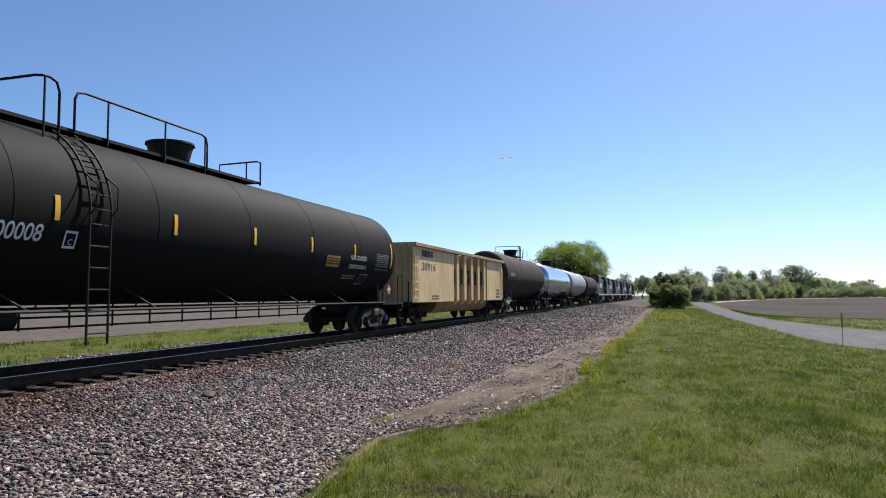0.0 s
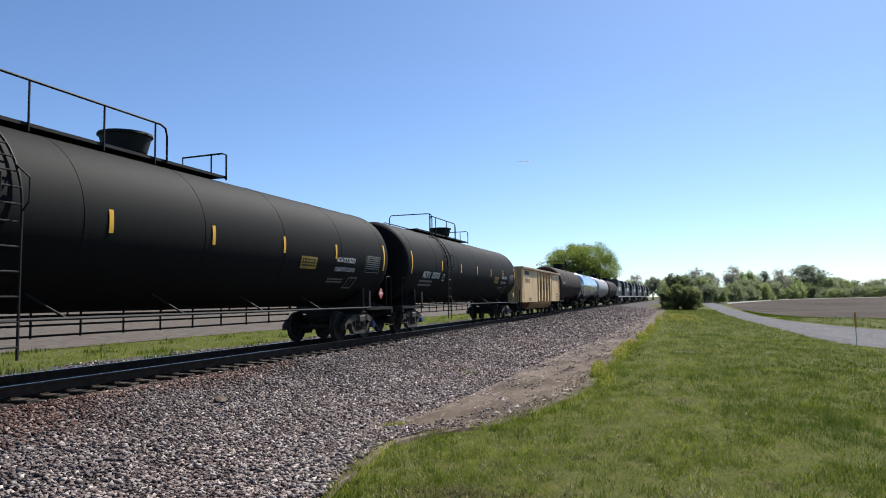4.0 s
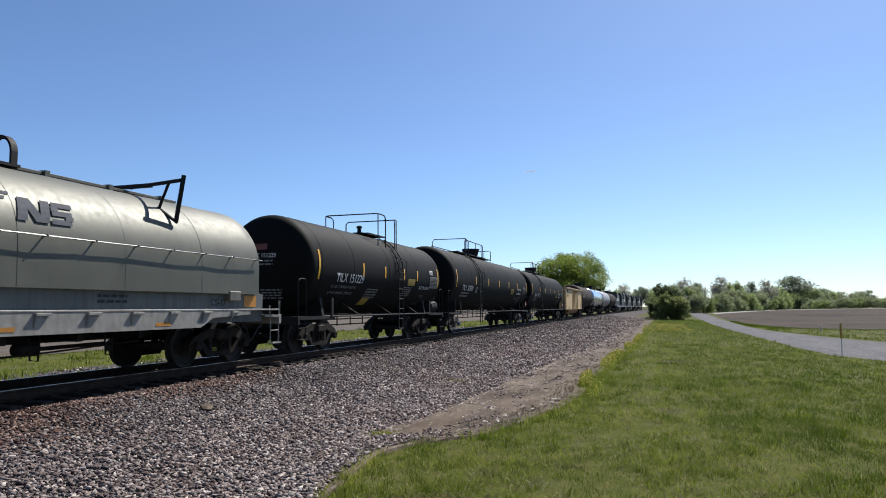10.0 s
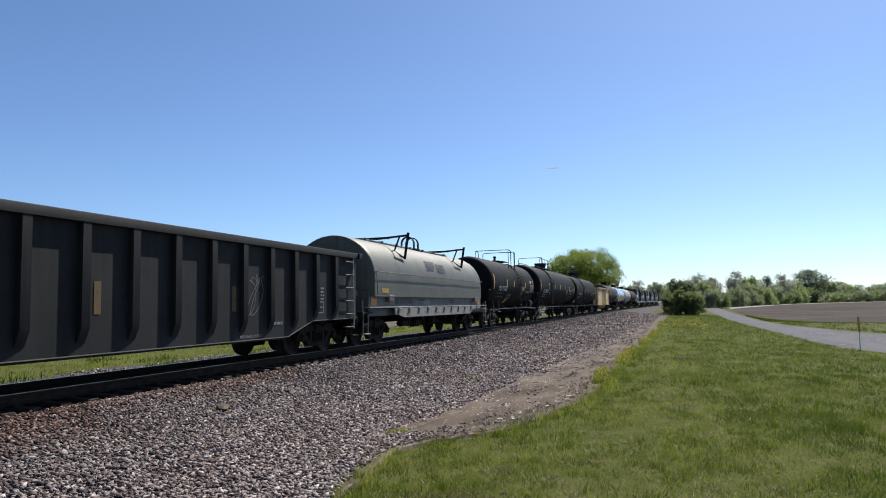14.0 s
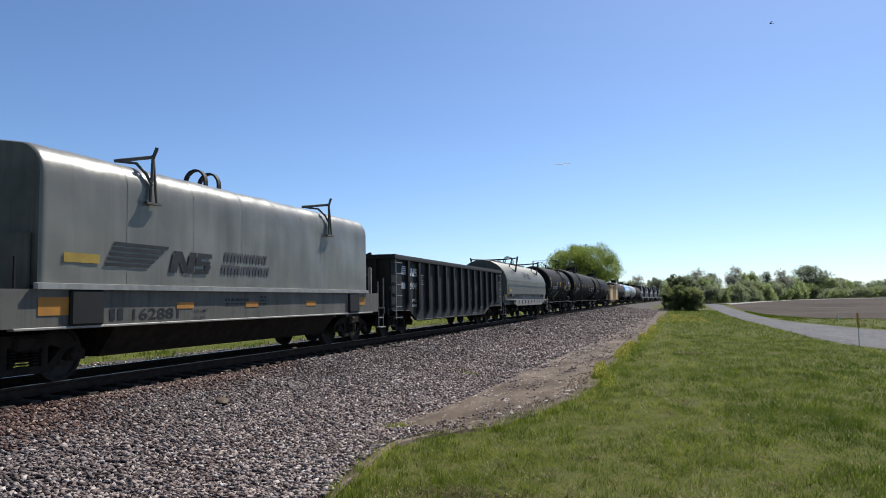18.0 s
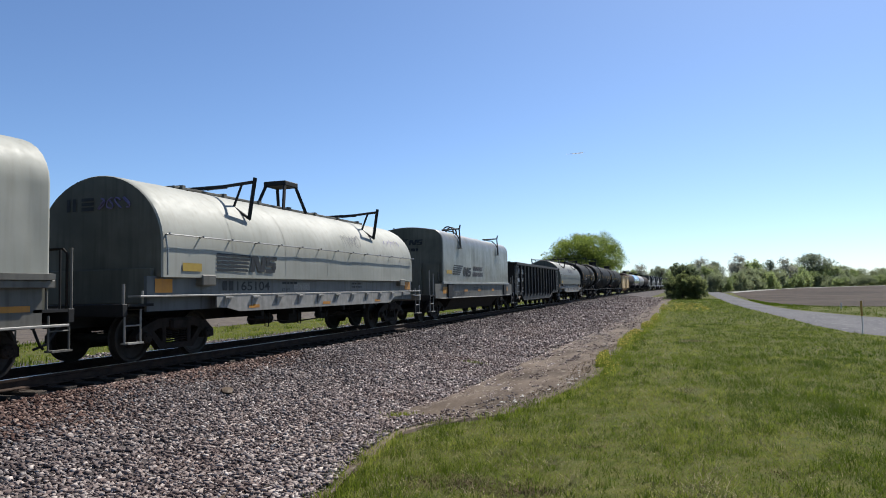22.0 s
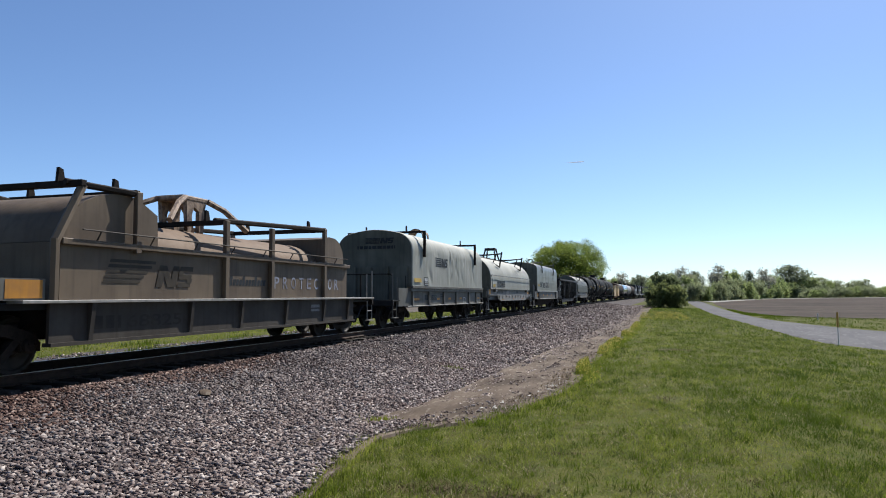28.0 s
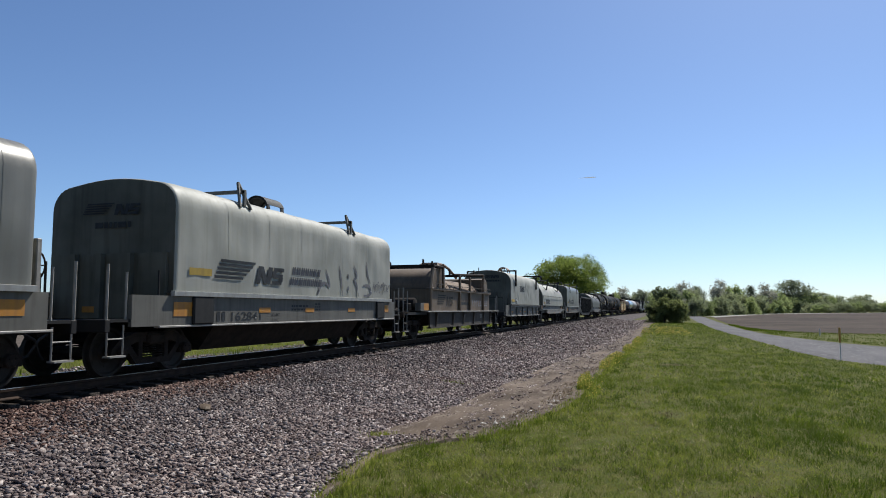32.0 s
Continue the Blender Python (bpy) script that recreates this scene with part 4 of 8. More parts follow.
    # the far trees past the bend of the track
    for az, k, sc in ((-0.062, 0, 1.2), (-0.052, 1, 1.25), (-0.044, 3, 1.3), (-0.03, 0, 1.2), (-0.02, 2, 1.05), (-0.008, 0, 1.3), (0.004, 1, 1.25), (0.016, 4, 1.9), (0.026, 0, 1.4)):
        plant(k, az, 360 + 30 * rng.random(), sc * kinds[k][0])
    for az, dist, h in ((-0.019, 330, 10.5), (0.040, 226, 9.4), (0.047, 234, 8.6)):
        t = build_bare_tree("bare_tree", int(dist), h, "leafless tree at the wood edge")
        put(t, az, dist)


# ---------------------------------------------------------------- track
def build_track():
    track = thing("railway_track", "single railway track with rusty rails on weathered wooden ties", "railway track")
    track["kind"] = "structure"
    ys = grid_lines([(-60, 80, 70), (80, 520, 10)])
    head = [(-0.037, 0.0), (-0.035, -0.036), (-0.012, -0.05), (-0.01, -0.13), (-0.07, -0.15), (-0.07, -0.165), (0.07, -0.165), (0.07, -0.15), (0.01, -0.13), (0.012, -0.05), (0.035, -0.036), (0.037, 0.0)]
    for side in (-0.755, 0.755):
        b = bm_of()
        loft(b, [[Vector((TRACK_X + bend(y) + side + x, y, RAIL_Z + z)) for x, z in head] for y in ys])
        part("rail", b, RAIL_SIDE, track, "rusty steel rail", 30)
        b = bm_of()
        loft(b, [[Vector((TRACK_X + bend(y) + side + x, y, RAIL_Z + z)) for x, z in ((-0.03, 0.0015), (0.03, 0.0015), (0.03, 0.0045), (-0.03, 0.0045))] for y in ys])
        part("running_surface", b, RAIL_TOP, track, "polished top of the rail", 30)
    b = bm_of()
    box(b, -1.3, 1.3, -0.115, 0.115, -0.18, 0.0, 0.012)
    tie = bpy.data.meshes.new("tie")
    b.to_mesh(tie)
    b.free()
    b = bm_of()
    for side in (-0.755, 0.755):
        box(b, side - 0.17, side + 0.17, -0.09, 0.09, 0.0, 0.014)
        for dx in (-0.1, 0.1):
            box(b, side + dx - 0.015, side + dx + 0.015, -0.05, -0.02, 0.014, 0.035)
    plate = bpy.data.meshes.new("tie_plate")
    b.to_mesh(plate)
    b.free()
    rng = random.Random(5)
    y, n = -10.0, 0
    while n < 260:
        m = pose(TRACK_X + bend(y) + rng.uniform(-0.06, 0.06), y + rng.uniform(-0.03, 0.03), RAIL_Z - 0.182 + rng.uniform(-0.008, 0.002), 0, 0, rng.uniform(-1.2, 1.2))
        part_of("tie", tie, TIE_WOOD, track, m=m)
        part_of("tie_plate", plate, RAIL_SIDE, track, m=pose(TRACK_X + bend(y), y, RAIL_Z - 0.181))
        y += 0.52
        n += 1
    return track


# ---------------------------------------------------------------- lettering and decals
def letter_mesh(text, size, shear=0.0):
    cu = bpy.data.curves.new("lettering", "FONT")
    cu.body = text
    cu.size = size
    cu.shear = shear
    cu.offset = 0.012 * size
    ob = bpy.data.objects.new("lettering", cu)
    me = bpy.data.meshes.new_from_object(ob)
    b = bmesh.new()
    b.from_mesh(me)
    for k in range(-1, 5):
        geom = b.verts[:] + b.edges[:] + b.faces[:]
        bmesh.ops.bisect_plane(b, geom=geom, plane_co=(0, (k + 0.5) * size * 0.17, 0), plane_no=(0, 1, 0))
    b.to_mesh(me)
    b.free()
    bpy.data.objects.remove(ob)
    bpy.data.curves.remove(cu)
    return me


def lettering(parent, text, size, place, mat, width=None, shear=0.0, name="lettering"):
    """Letters laid on a surface, a part for each word; place(u, v) gives the point for u along and v up."""
    words = [letter_mesh(w, size, shear) for w in text.split("  ")]
    spans = [(min(v.co.x for v in me.vertices), max(v.co.x for v in me.vertices)) for me in words]
    total = sum(b - a for a, b in spans) + 0.5 * size * (len(words) - 1)
    k = width / total if width else 1.0
    start = 0.0
    for me, (a, b) in zip(words, spans):
        for v in me.vertices:
            v.co = place((v.co.x - a + start) * k, v.co.y)
        me.update()
        part_of(name, me, mat, parent, smooth=0)
        start += b - a + 0.5 * size


def patches(parent, quads, place, mat, name="decal", label="", rows=5, out=None):
    """Flat marks (u0, v0, u1, v1[, slant]) laid on a surface."""
    if name in ("orange_panel", "orange_reflector", "reflector") and len(quads) > 1:
        return [patches(parent, [q], place, mat, name, label, rows) for q in quads]
    b = bm_of()
    for n, q in enumerate(quads):
        u0, v0, u1, v1 = q[:4]
        sl = q[4] if len(q) > 4 else 0.0
        lift = Vector(out) * (0.0009 * n) if out else Vector()
        cols = max(1, math.ceil(abs(u1 - u0) / 0.14)) if out else 1
        prev = None
        for k in range(rows + 1):
            v = v0 + (v1 - v0) * k / rows
            d = sl * k / rows
            cur = [b.verts.new(place(u0 + d + (u1 - u0) * i / cols, v) + lift) for i in range(cols + 1)]
            if prev:
                for i in range(cols):
                    b.faces.new((prev[i], prev[i + 1], cur[i + 1], cur[i]))
            prev = cur
    ob = part(name, b, mat, parent, label, 0)
    if len(quads) > 1:
        ob["kind"] = "stuff"
    return ob


def side_at(x, y0=0.0, z0=0.0):
    return lambda u, v: Vector((x, y0 + u, z0 + v))


def end_at(y, x0=0.0, z0=0.0):
    return lambda u, v: Vector((x0 + u, y, z0 + v))


def round_at(r, zc, y0=0.0, z0=0.0, lift=0.008):
    return lambda u, v: Vector((math.sqrt(max(0.0, (r + lift) ** 2 - (z0 + v - zc) ** 2)), y0 + u, z0 + v))


def small_print(y0, z0, lines, width, h, rng):
    """Bars for writing too small to read."""
    out = []
    for k in range(lines):
        u = y0
        z = z0 - k * h * 1.9
        while u < y0 + width:
            w = rng.uniform(0.06, 0.2)
            out.append((u, z, min(u + w, y0 + width), z + h))
            u += w + 0.035
    return out


def strokes(parent, lines, place, mat, label, name="graffiti"):
    """Sprayed or chalked lines (u, v, half width) laid on a surface."""
    b = bm_of()
    for pts in lines:
        line = smooth_line(pts, 6)
        prev = None
        for i, p in enumerate(line):
            d = line[min(i + 1, len(line) - 1)] - line[max(i - 1, 0)]
            ln = math.hypot(d.x, d.y) or 1.0
            w = max(0.004, p.z)
            nu, nv = -d.y / ln * w, d.x / ln * w
            cur = (b.verts.new(place(p.x + nu, p.y + nv)), b.verts.new(place(p.x - nu, p.y - nv)))
            if prev:
                b.faces.new((prev[0], prev[1], cur[1], cur[0]))
            prev = cur
    ob = part(name, b, mat, parent, label, 0)
    ob["kind"] = "stuff"
    return ob


def scribble(u0, u1, v0, v1, n, w, seed):
    """A tangle of looping short lines within a box."""
    rr = random.Random(seed)
    out = []
    for k in range(n):
        u = u0 + (u1 - u0) * k / max(1, n - 1)
        h = v1 - v0
        out.append([(u + rr.uniform(-0.06, 0.06), v0 + rr.uniform(0.0, 0.3) * h, w * 0.5), (u + rr.uniform(-0.1, 0.12), v0 + rr.uniform(0.35, 0.65) * h, w), (u + rr.uniform(-0.02, 0.16), v0 + rr.uniform(0.7, 1.0) * h, w), (u + rr.uniform(0.05, 0.2), v0 + rr.uniform(0.3, 0.8) * h, w * 0.6)])
    return out


SKINS = []


def bar_emblem(parent, place, mat, size, name="emblem", square=False):
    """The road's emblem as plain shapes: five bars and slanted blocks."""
    if square:
        quads = [(0.0, 0.74 - 0.185 * k, 1.92 - 0.04 * k, 0.86 - 0.185 * k, 0.0) for k in range(5)]
        low = 0.0
    else:
        quads = [(-0.065 * k, 0.8 - 0.19 * k, 1.84 - 0.17 * k, 0.92 - 0.19 * k, 0.03) for k in range(5)]
        low = -0.08
    top = low + 0.86
    quads += [(1.86, low, 2.14, top, 0.17), (2.38, low, 2.66, top, -0.3), (2.5, low, 2.77, top, 0.17),
              (2.84, low, 3.46, low + 0.2, 0.03), (2.9, low + 0.33, 3.52, low + 0.53, 0.03), (2.96, top - 0.2, 3.6, top, 0.03),
              (2.9, low + 0.5, 3.12, top - 0.17, 0.04), (3.28, low + 0.17, 3.52, low + 0.36, 0.04)]
    quads = [(q[0] * 1.28 * size, q[1] * size, q[2] * 1.28 * size, q[3] * size, q[4] * 1.28 * size) for q in quads]
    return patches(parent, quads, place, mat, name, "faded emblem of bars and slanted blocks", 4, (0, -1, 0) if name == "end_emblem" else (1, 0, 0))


# ---------------------------------------------------------------- running gear shared by all cars
WHEELSETS = []
GEAR = {}


def lathe(bm, prof, axis="x", n=28):
    rings = []
    for a, r in prof:
        ring = []
        for k in range(n):
            c, s = r * math.cos(2 * math.pi * k / n), r * math.sin(2 * math.pi * k / n)
            ring.append(Vector((a, c, s)) if axis == "x" else Vector((c, a, s)) if axis == "y" else Vector((c, s, a)))
        rings.append(ring)
    loft(bm, rings)


def gear():
    """Meshes of a two-axle truck, made once."""
    if GEAR:
        return GEAR
    b = bm_of()
    for s in (-1, 1):
        lathe(b, [(s * 0.655, 0.10), (s * 0.66, 0.16), (s * 0.70, 0.34), (s * 0.655, 0.40), (s * 0.655, 0.472), (s * 0.675, 0.482), (s * 0.70, 0.457), (s * 0.80, 0.452), (s * 0.805, 0.40), (s * 0.765, 0.375), (s * 0.73, 0.2), (s * 0.79, 0.15), (s * 0.79, 0.09)])
        for k in range(3):
            a = 2.1 * k + 0.4
            box(b, s * 0.735 - 0.015, s * 0.735 + 0.015, -0.03, 0.03, -0.03, 0.03, m=pose(0, math.cos(a) * 0.27, math.sin(a) * 0.27))
    lathe(b, [(-0.98, 0.08), (-0.7, 0.085), (0.7, 0.085), (0.98, 0.08)], n=14)
    GEAR["wheelset"] = b
    b = bm_of()
    for s in (-1, 1):
        lathe(b, [(s * 0.704, 0.4575), (s * 0.796, 0.4530)], n=28)
    GEAR["tread"] = b
    b = bm_of()
    top = [(-1.13, 0.5), (-0.95, 0.66), (-0.55, 0.8), (0.55, 0.8), (0.95, 0.66), (1.13, 0.5), (1.13, 0.36), (1.02, 0.36), (0.98, 0.5), (0.84, 0.5), (0.5, 0.62), (-0.5, 0.62), (-0.84, 0.5), (-0.98, 0.5), (-1.02, 0.36), (-1.13, 0.36)]
    prism(b, top, "x", 0.93, 1.09)
    low = [(-0.82, 0.58), (-0.48, 0.2), (0.48, 0.2), (0.82, 0.58), (0.68, 0.6), (0.4, 0.31), (-0.4, 0.31), (-0.68, 0.6)]
    prism(b, low, "x", 0.94, 1.08)
    for y in (-0.36, 0.36):
        box(b, 0.945, 1.075, y - 0.06, y + 0.06, 0.26, 0.68, 0.01)
    for y in (-0.889, 0.889):
        box(b, 0.96, 1.10, y - 0.12, y + 0.12, 0.36, 0.52, 0.02)
    GEAR["side_frame"] = b
    b = bm_of()
    for y in (-0.2, 0.0, 0.2):
        for k in range(6):
            z = 0.315 + 0.045 * k
            lathe_at = [(z - 0.014, 0.06), (z - 0.008, 0.082), (z + 0.008, 0.082), (z + 0.014, 0.06)]
            rings = []
            for zz, r in lathe_at:
                rings.append([Vector((1.01 + r * math.cos(2 * math.pi * q / 8), y + r * math.sin(2 * math.pi * q / 8), zz)) for q in range(8)])
            loft(b, rings)
    GEAR["springs"] = b
    b = bm_of()
    box(b, -1.16, 1.16, -0.24, 0.24, 0.56, 0.78, 0.04)
    box(b, -0.3, 0.3, -0.28, 0.28, 0.6, 0.86, 0.03)
    for y in (-0.42, 0.42):
        box(b, -0.85, 0.85, y - 0.06, y + 0.06, 0.36, 0.46, 0.01)
        for x in (-0.745, 0.745):
            box(b, x - 0.06, x + 0.06, y + (0.02 if y > 0 else -0.1), y + (0.1 if y > 0 else -0.02), 0.34, 0.58, 0.01)
    GEAR["truck"] = b
    b = bm_of()
    lathe(b, [(1.10, 0.115), (1.155, 0.11), (1.17, 0.09), (1.172, 0.03)], n=14)
    for k in range(3):
        a = 2.094 * k + 0.5
        box(b, 1.165, 1.19, math.cos(a) * 0.065 - 0.014, math.cos(a) * 0.065 + 0.014, math.sin(a) * 0.065 - 0.014, math.sin(a) * 0.065 + 0.014)
    GEAR["bearing_cap"] = b
    for key in list(GEAR):
        me = bpy.data.meshes.new(key)
        bmesh.ops.recalc_face_normals(GEAR[key], faces=GEAR[key].faces[:])
        GEAR[key].to_mesh(me)
        GEAR[key].free()
        GEAR[key] = me
    b = bm_of()
    box(b, -0.11, 0.11, -0.55, 0.1, 0.8, 0.97, 0.02)
    prism(b, [(-0.16, -0.75), (0.02, -0.82), (0.17, -0.72), (0.15, -0.5), (-0.14, -0.5)], "z", 0.76, 1.01)
    me = bpy.data.meshes.new("coupler")
    bmesh.ops.recalc_face_normals(b, faces=b.faces[:])
    b.to_mesh(me)
    b.free()
    GEAR["coupler"] = me
    return GEAR


FLIP = pose(0, 0, 0, 0, 0, 180)


def copy_mesh(key, tag):
    """One mesh per look: the same form in another material."""
    name = key + tag
    if name not in GEAR:
        GEAR[name] = gear()[key].copy()
    return GEAR[name]


def truck(car, y, mat=None, cap=None, spin=True):
    g = gear()
    mat = mat or IRON
    tag = mat.name
    t = part_of("truck", copy_mesh("truck", tag), mat, car, m=pose(0, y, 0))
    for turn in (Matrix.Identity(4), FLIP):
        part_of("side_frame", copy_mesh("side_frame", tag), mat, t, m=turn)
        part_of("spring_nest", copy_mesh("springs", tag), mat, t, m=turn)["kind"] = "stuff"
        for dy in (-0.889, 0.889):
            c = cap if cap and dy > 0 else IRON
            part_of("bearing_cap", copy_mesh("bearing_cap", c.name), c, t, m=pose(0, dy, 0.457) @ turn)
    for dy in (-0.889, 0.889):
        me = g["wheelset"]
        if not me.materials:
            me.materials.append(WHEEL_STEEL)
        w = part_of("wheelset", me, WHEEL_STEEL, t, m=pose(0, dy, 0.457))
        if spin:
            WHEELSETS.append((w, dy))
    return t


def coupler(car, y, direction):
    part_of("coupler", gear()["coupler"], IRON, car, m=pose(0, y, 0, 0, 0, 0 if direction < 0 else 180))
    b = bm_of()
    d = direction
    path(b, [(0.35, y + 0.0 * d, 0.85), (0.36, y + 0.25 * d, 0.72), (0.3, y + 0.42 * d, 0.45), (0.18, y + 0.6 * d, 0.36)], 0.025)
    part("air_hose", b, RUBBER, car, "black rubber brake hose")


def hand_rail(b, pts, r=0.018):
    path(b, pts, r, 6)


def bent(p0, p1, top, along):
    """An upright hoop bar from p0 up and over to p1 with rounded corners."""
    a, c = Vector(p0), Vector(p1)
    k = (c - a)
    k.z = 0
    k = k.normalized() * along
    return [a, Vector((a.x, a.y, top - along)), Vector((a.x, a.y, top - along)) + k * 0.3 + Vector((0, 0, along * 0.7)), Vector((a.x, a.y, top)) + k,
            Vector((c.x, c.y, top)) - k, Vector((c.x, c.y, top - along)) - k * 0.3 + Vector((0, 0, along * 0.7)), Vector((c.x, c.y, top - along)), c]


def ladder(car, x, y, z0, z1, width=0.42, rungs=None, mat=None, name="ladder"):
    b = bm_of()
    for dy in (-width / 2, width / 2):
        box(b, x - 0.012, x + 0.012, y + dy - 0.025, y + dy + 0.025, z0, z1)
    n = rungs or max(2, int((z1 - z0) / 0.33))
    for k in range(n):
        z = z0 + 0.06 + (z1 - z0 - 0.12) * k / (n - 1)
        tube(b, (x, y - width / 2, z), (x, y + width / 2, z), 0.014, 6)
    part(name, b, mat or BLACK_PAINT, car)


def end_gear(car, y, d, mat, deck_z=1.05, half=1.45, rail_top=2.0, step=True, tall_post=True, rail_mat=None):
    """Deck edge, grab irons and step of a car end; d is -1 at the rear end and +1 ahead."""
    b = bm_of()
    box(b, -half, half, y - 0.12 * d, y, deck_z - 0.22, deck_z, 0.01)
    box(b, -half, half, y - 0.75 * d, y - 0.12 * d, deck_z - 0.05, deck_z, 0.0)
    part("end_platform", b, mat, car)
    for s in (-1, 1):
        x = s * (half - 0.03)
        if step:
            b = bm_of()
            path(b, [(x, y - 0.08 * d, deck_z - 0.1), (x, y - 0.08 * d, 0.42), (x, y - 0.46 * d, 0.42), (x, y - 0.46 * d, deck_z - 0.1)], 0.018)
            box(b, x - 0.08, x + 0.08, y - 0.46 * d, y - 0.08 * d, 0.40, 0.43)
            path(b, [(x, y - 0.08 * d, 0.72), (x, y - 0.46 * d, 0.72)], 0.014)
            part("step", b, rail_mat or mat, car)
        b = bm_of()
        if tall_post:
            hand_rail(b, bent((x, y - 0.05 * d, deck_z), (x, y - 0.5 * d, deck_z), rail_top, 0.12))
        else:
            hand_rail(b, [(x, y - 0.05 * d, deck_z - 0.2), (x, y - 0.05 * d, rail_top)], 0.026)
            part("grab_iron", b, rail_mat or mat, car)
            b = bm_of()
            hand_rail(b, [(x, y - 0.5 * d, deck_z - 0.05), (x, y - 0.5 * d, rail_top - 0.12)], 0.022)
        part("grab_iron", b, rail_mat or mat, car)
    coupler(car, y, d)


def brake_stand(car, x, y, z, d, mat):
    b = bm_of()
    box(b, x - 0.05, x + 0.05, y - 0.05, y + 0.05, z - 0.7, z + 0.1, 0.01)
    box(b, x - 0.14, x + 0.14, y - 0.08, y + 0.08, z - 0.2, z + 0.14, 0.03)
    part("brake_stand", b, mat, car)
    b = bm_of()
    n = 18
    pts = [(x + 0.26 * math.cos(2 * math.pi * k / n), y + 0.14 * d, z + 0.26 * math.sin(2 * math.pi * k / n)) for k in range(n + 1)]
    path(b, pts, 0.016, 6)
    for k in range(5):
        a = 2 * math.pi * k / 5
        tube(b, (x, y + 0.14 * d, z), (x + 0.26 * math.cos(a), y + 0.14 * d, z + 0.26 * math.sin(a)), 0.012, 5)
    part("brake_wheel", b, IRON, car)


CARS = []


def new_car(name, label, category, s0, s1):
    c = thing(name, label, category)
    c["mid"] = (s0 + s1) / 2
    CARS.append((c, (s0 + s1) / 2, s1 - s0))
    return c, (s0 + s1) / 2


PLACARD_RED = material("placard_red", (0.55, 0.05, 0.04), (0.6, 0.25, 0.22), 6, 0.6)


# ---------------------------------------------------------------- tank cars
def tank_car(label, s0, s1, t0, t1, r, zc, mat, stripes=(), plat=None, ladder_s=None, seams=(), rails=True, near=True, truck_mat=None, cap=None, name="tank_car", manway=None):
    car, c = new_car(name, label, "tank car", s0, s1)
    y0, y1 = t0 - c, t1 - c
    hd = r * 0.3
    ys, rs = [], []
    for k in range(9):
        a = radians(90 * k / 8)
        ys.append(y0 - hd * math.cos(a))
        rs.append(max(0.02, r * math.sin(a) ** 0.5))
    mids = [y0 + 0.25]
    for s in sorted(seams):
        y = s - c
        mids += [y - 0.02, y - 0.012, y + 0.012, y + 0.02]
    body_y, body_r = [], []
    for y in sorted(mids + [y1 - 0.25]):
        body_y.append(y)
        body_r.append(r + (0.006 if any(abs(abs(y - (s - c)) - 0.012) < 0.002 for s in seams) else 0.0))
    ys += body_y + [y1 + hd * math.cos(radians(90 * k / 8)) for k in range(8, -1, -1)]
    rs += body_r + [max(0.02, r * math.sin(radians(90 * k / 8)) ** 0.5) for k in range(8, -1, -1)]
    n = 56 if near else 32
    b = bm_of()
    loft(b, [[Vector((rr * math.sin(2 * math.pi * k / n), y, zc + rr * math.cos(2 * math.pi * k / n))) for k in range(n)] for y, rr in zip(ys, rs)])
    part("tank_shell", b, mat, car, smooth=30)
    if stripes:
        for s in stripes:
            long_one = s in (stripes[0], stripes[-1])
            q = (s - c - 0.05, zc - (0.42 if long_one else 0.2), s - c + 0.05, zc + (0.42 if long_one else 0.2))
            patches(car, [q], round_at(r, zc, lift=0.012), YELLOW_TAPE, "reflective_stripe", "yellow reflective stripe")
    # stub sills, bolsters and cradles
    tr = 1.9
    for d, ye in ((-1, s0 - c), (1, s1 - c)):
        b = bm_of()
        box(b, -0.22, 0.22, ye - 0.05 * d, ye - 3.1 * d, 0.72, zc - r + 0.12, 0.02)
        part("stub_sill", b, BLACK_PAINT, car)
        b = bm_of()
        yc = ye - tr * d
        pts = [(-1.2, 1.0)] + [(r * math.sin(radians(a)), zc - r * math.cos(radians(a))) for a in (-50, -34, -17, 0, 17, 34, 50)] + [(1.2, 1.0), (1.1, 0.84), (-1.1, 0.84)]
        prism(b, pts, "y", yc - 0.07, yc + 0.07)
        part("cradle", b, BLACK_PAINT, car)
        end_gear(car, ye, d, BLACK_PAINT, 1.03, 1.42, 2.05)
        truck(car, yc, truck_mat, cap, near)
        for s in (-1, 1):
            b = bm_of()
            box(b, s * 1.40 - 0.03, s * 1.40 + 0.03, ye - 2.2 * d, ye - 0.1 * d, 0.94, 1.03)
            box(b, s * 1.43 - 0.02, s * 1.43 + 0.02, ye - 2.05 * d, ye - 1.93 * d, 1.02, 1.55)
            part("side_step_beam", b, BLACK_PAINT, car)
    if rails:
        for s in (-1, 1):
            b = bm_of()
            path(b, [(s * 1.47, s0 - c + 1.9, 1.02), (s * 1.47, s1 - c - 1.9, 1.02)], 0.03)
            part("side_running_bar", b, BLACK_PAINT, car)
        k = s0 + 3.9
        while k < s1 - 3.5:
            for s in (-1, 1):
                b = bm_of()
                tube(b, (s * 1.47, k - c, 1.02), (s * (math.sqrt(r * r - (1.45 - zc) ** 2)), k - c - 0.35, 1.42), 0.02, 6)
                part("bar_brace", b, BLACK_PAINT, car)
            k += 2.8
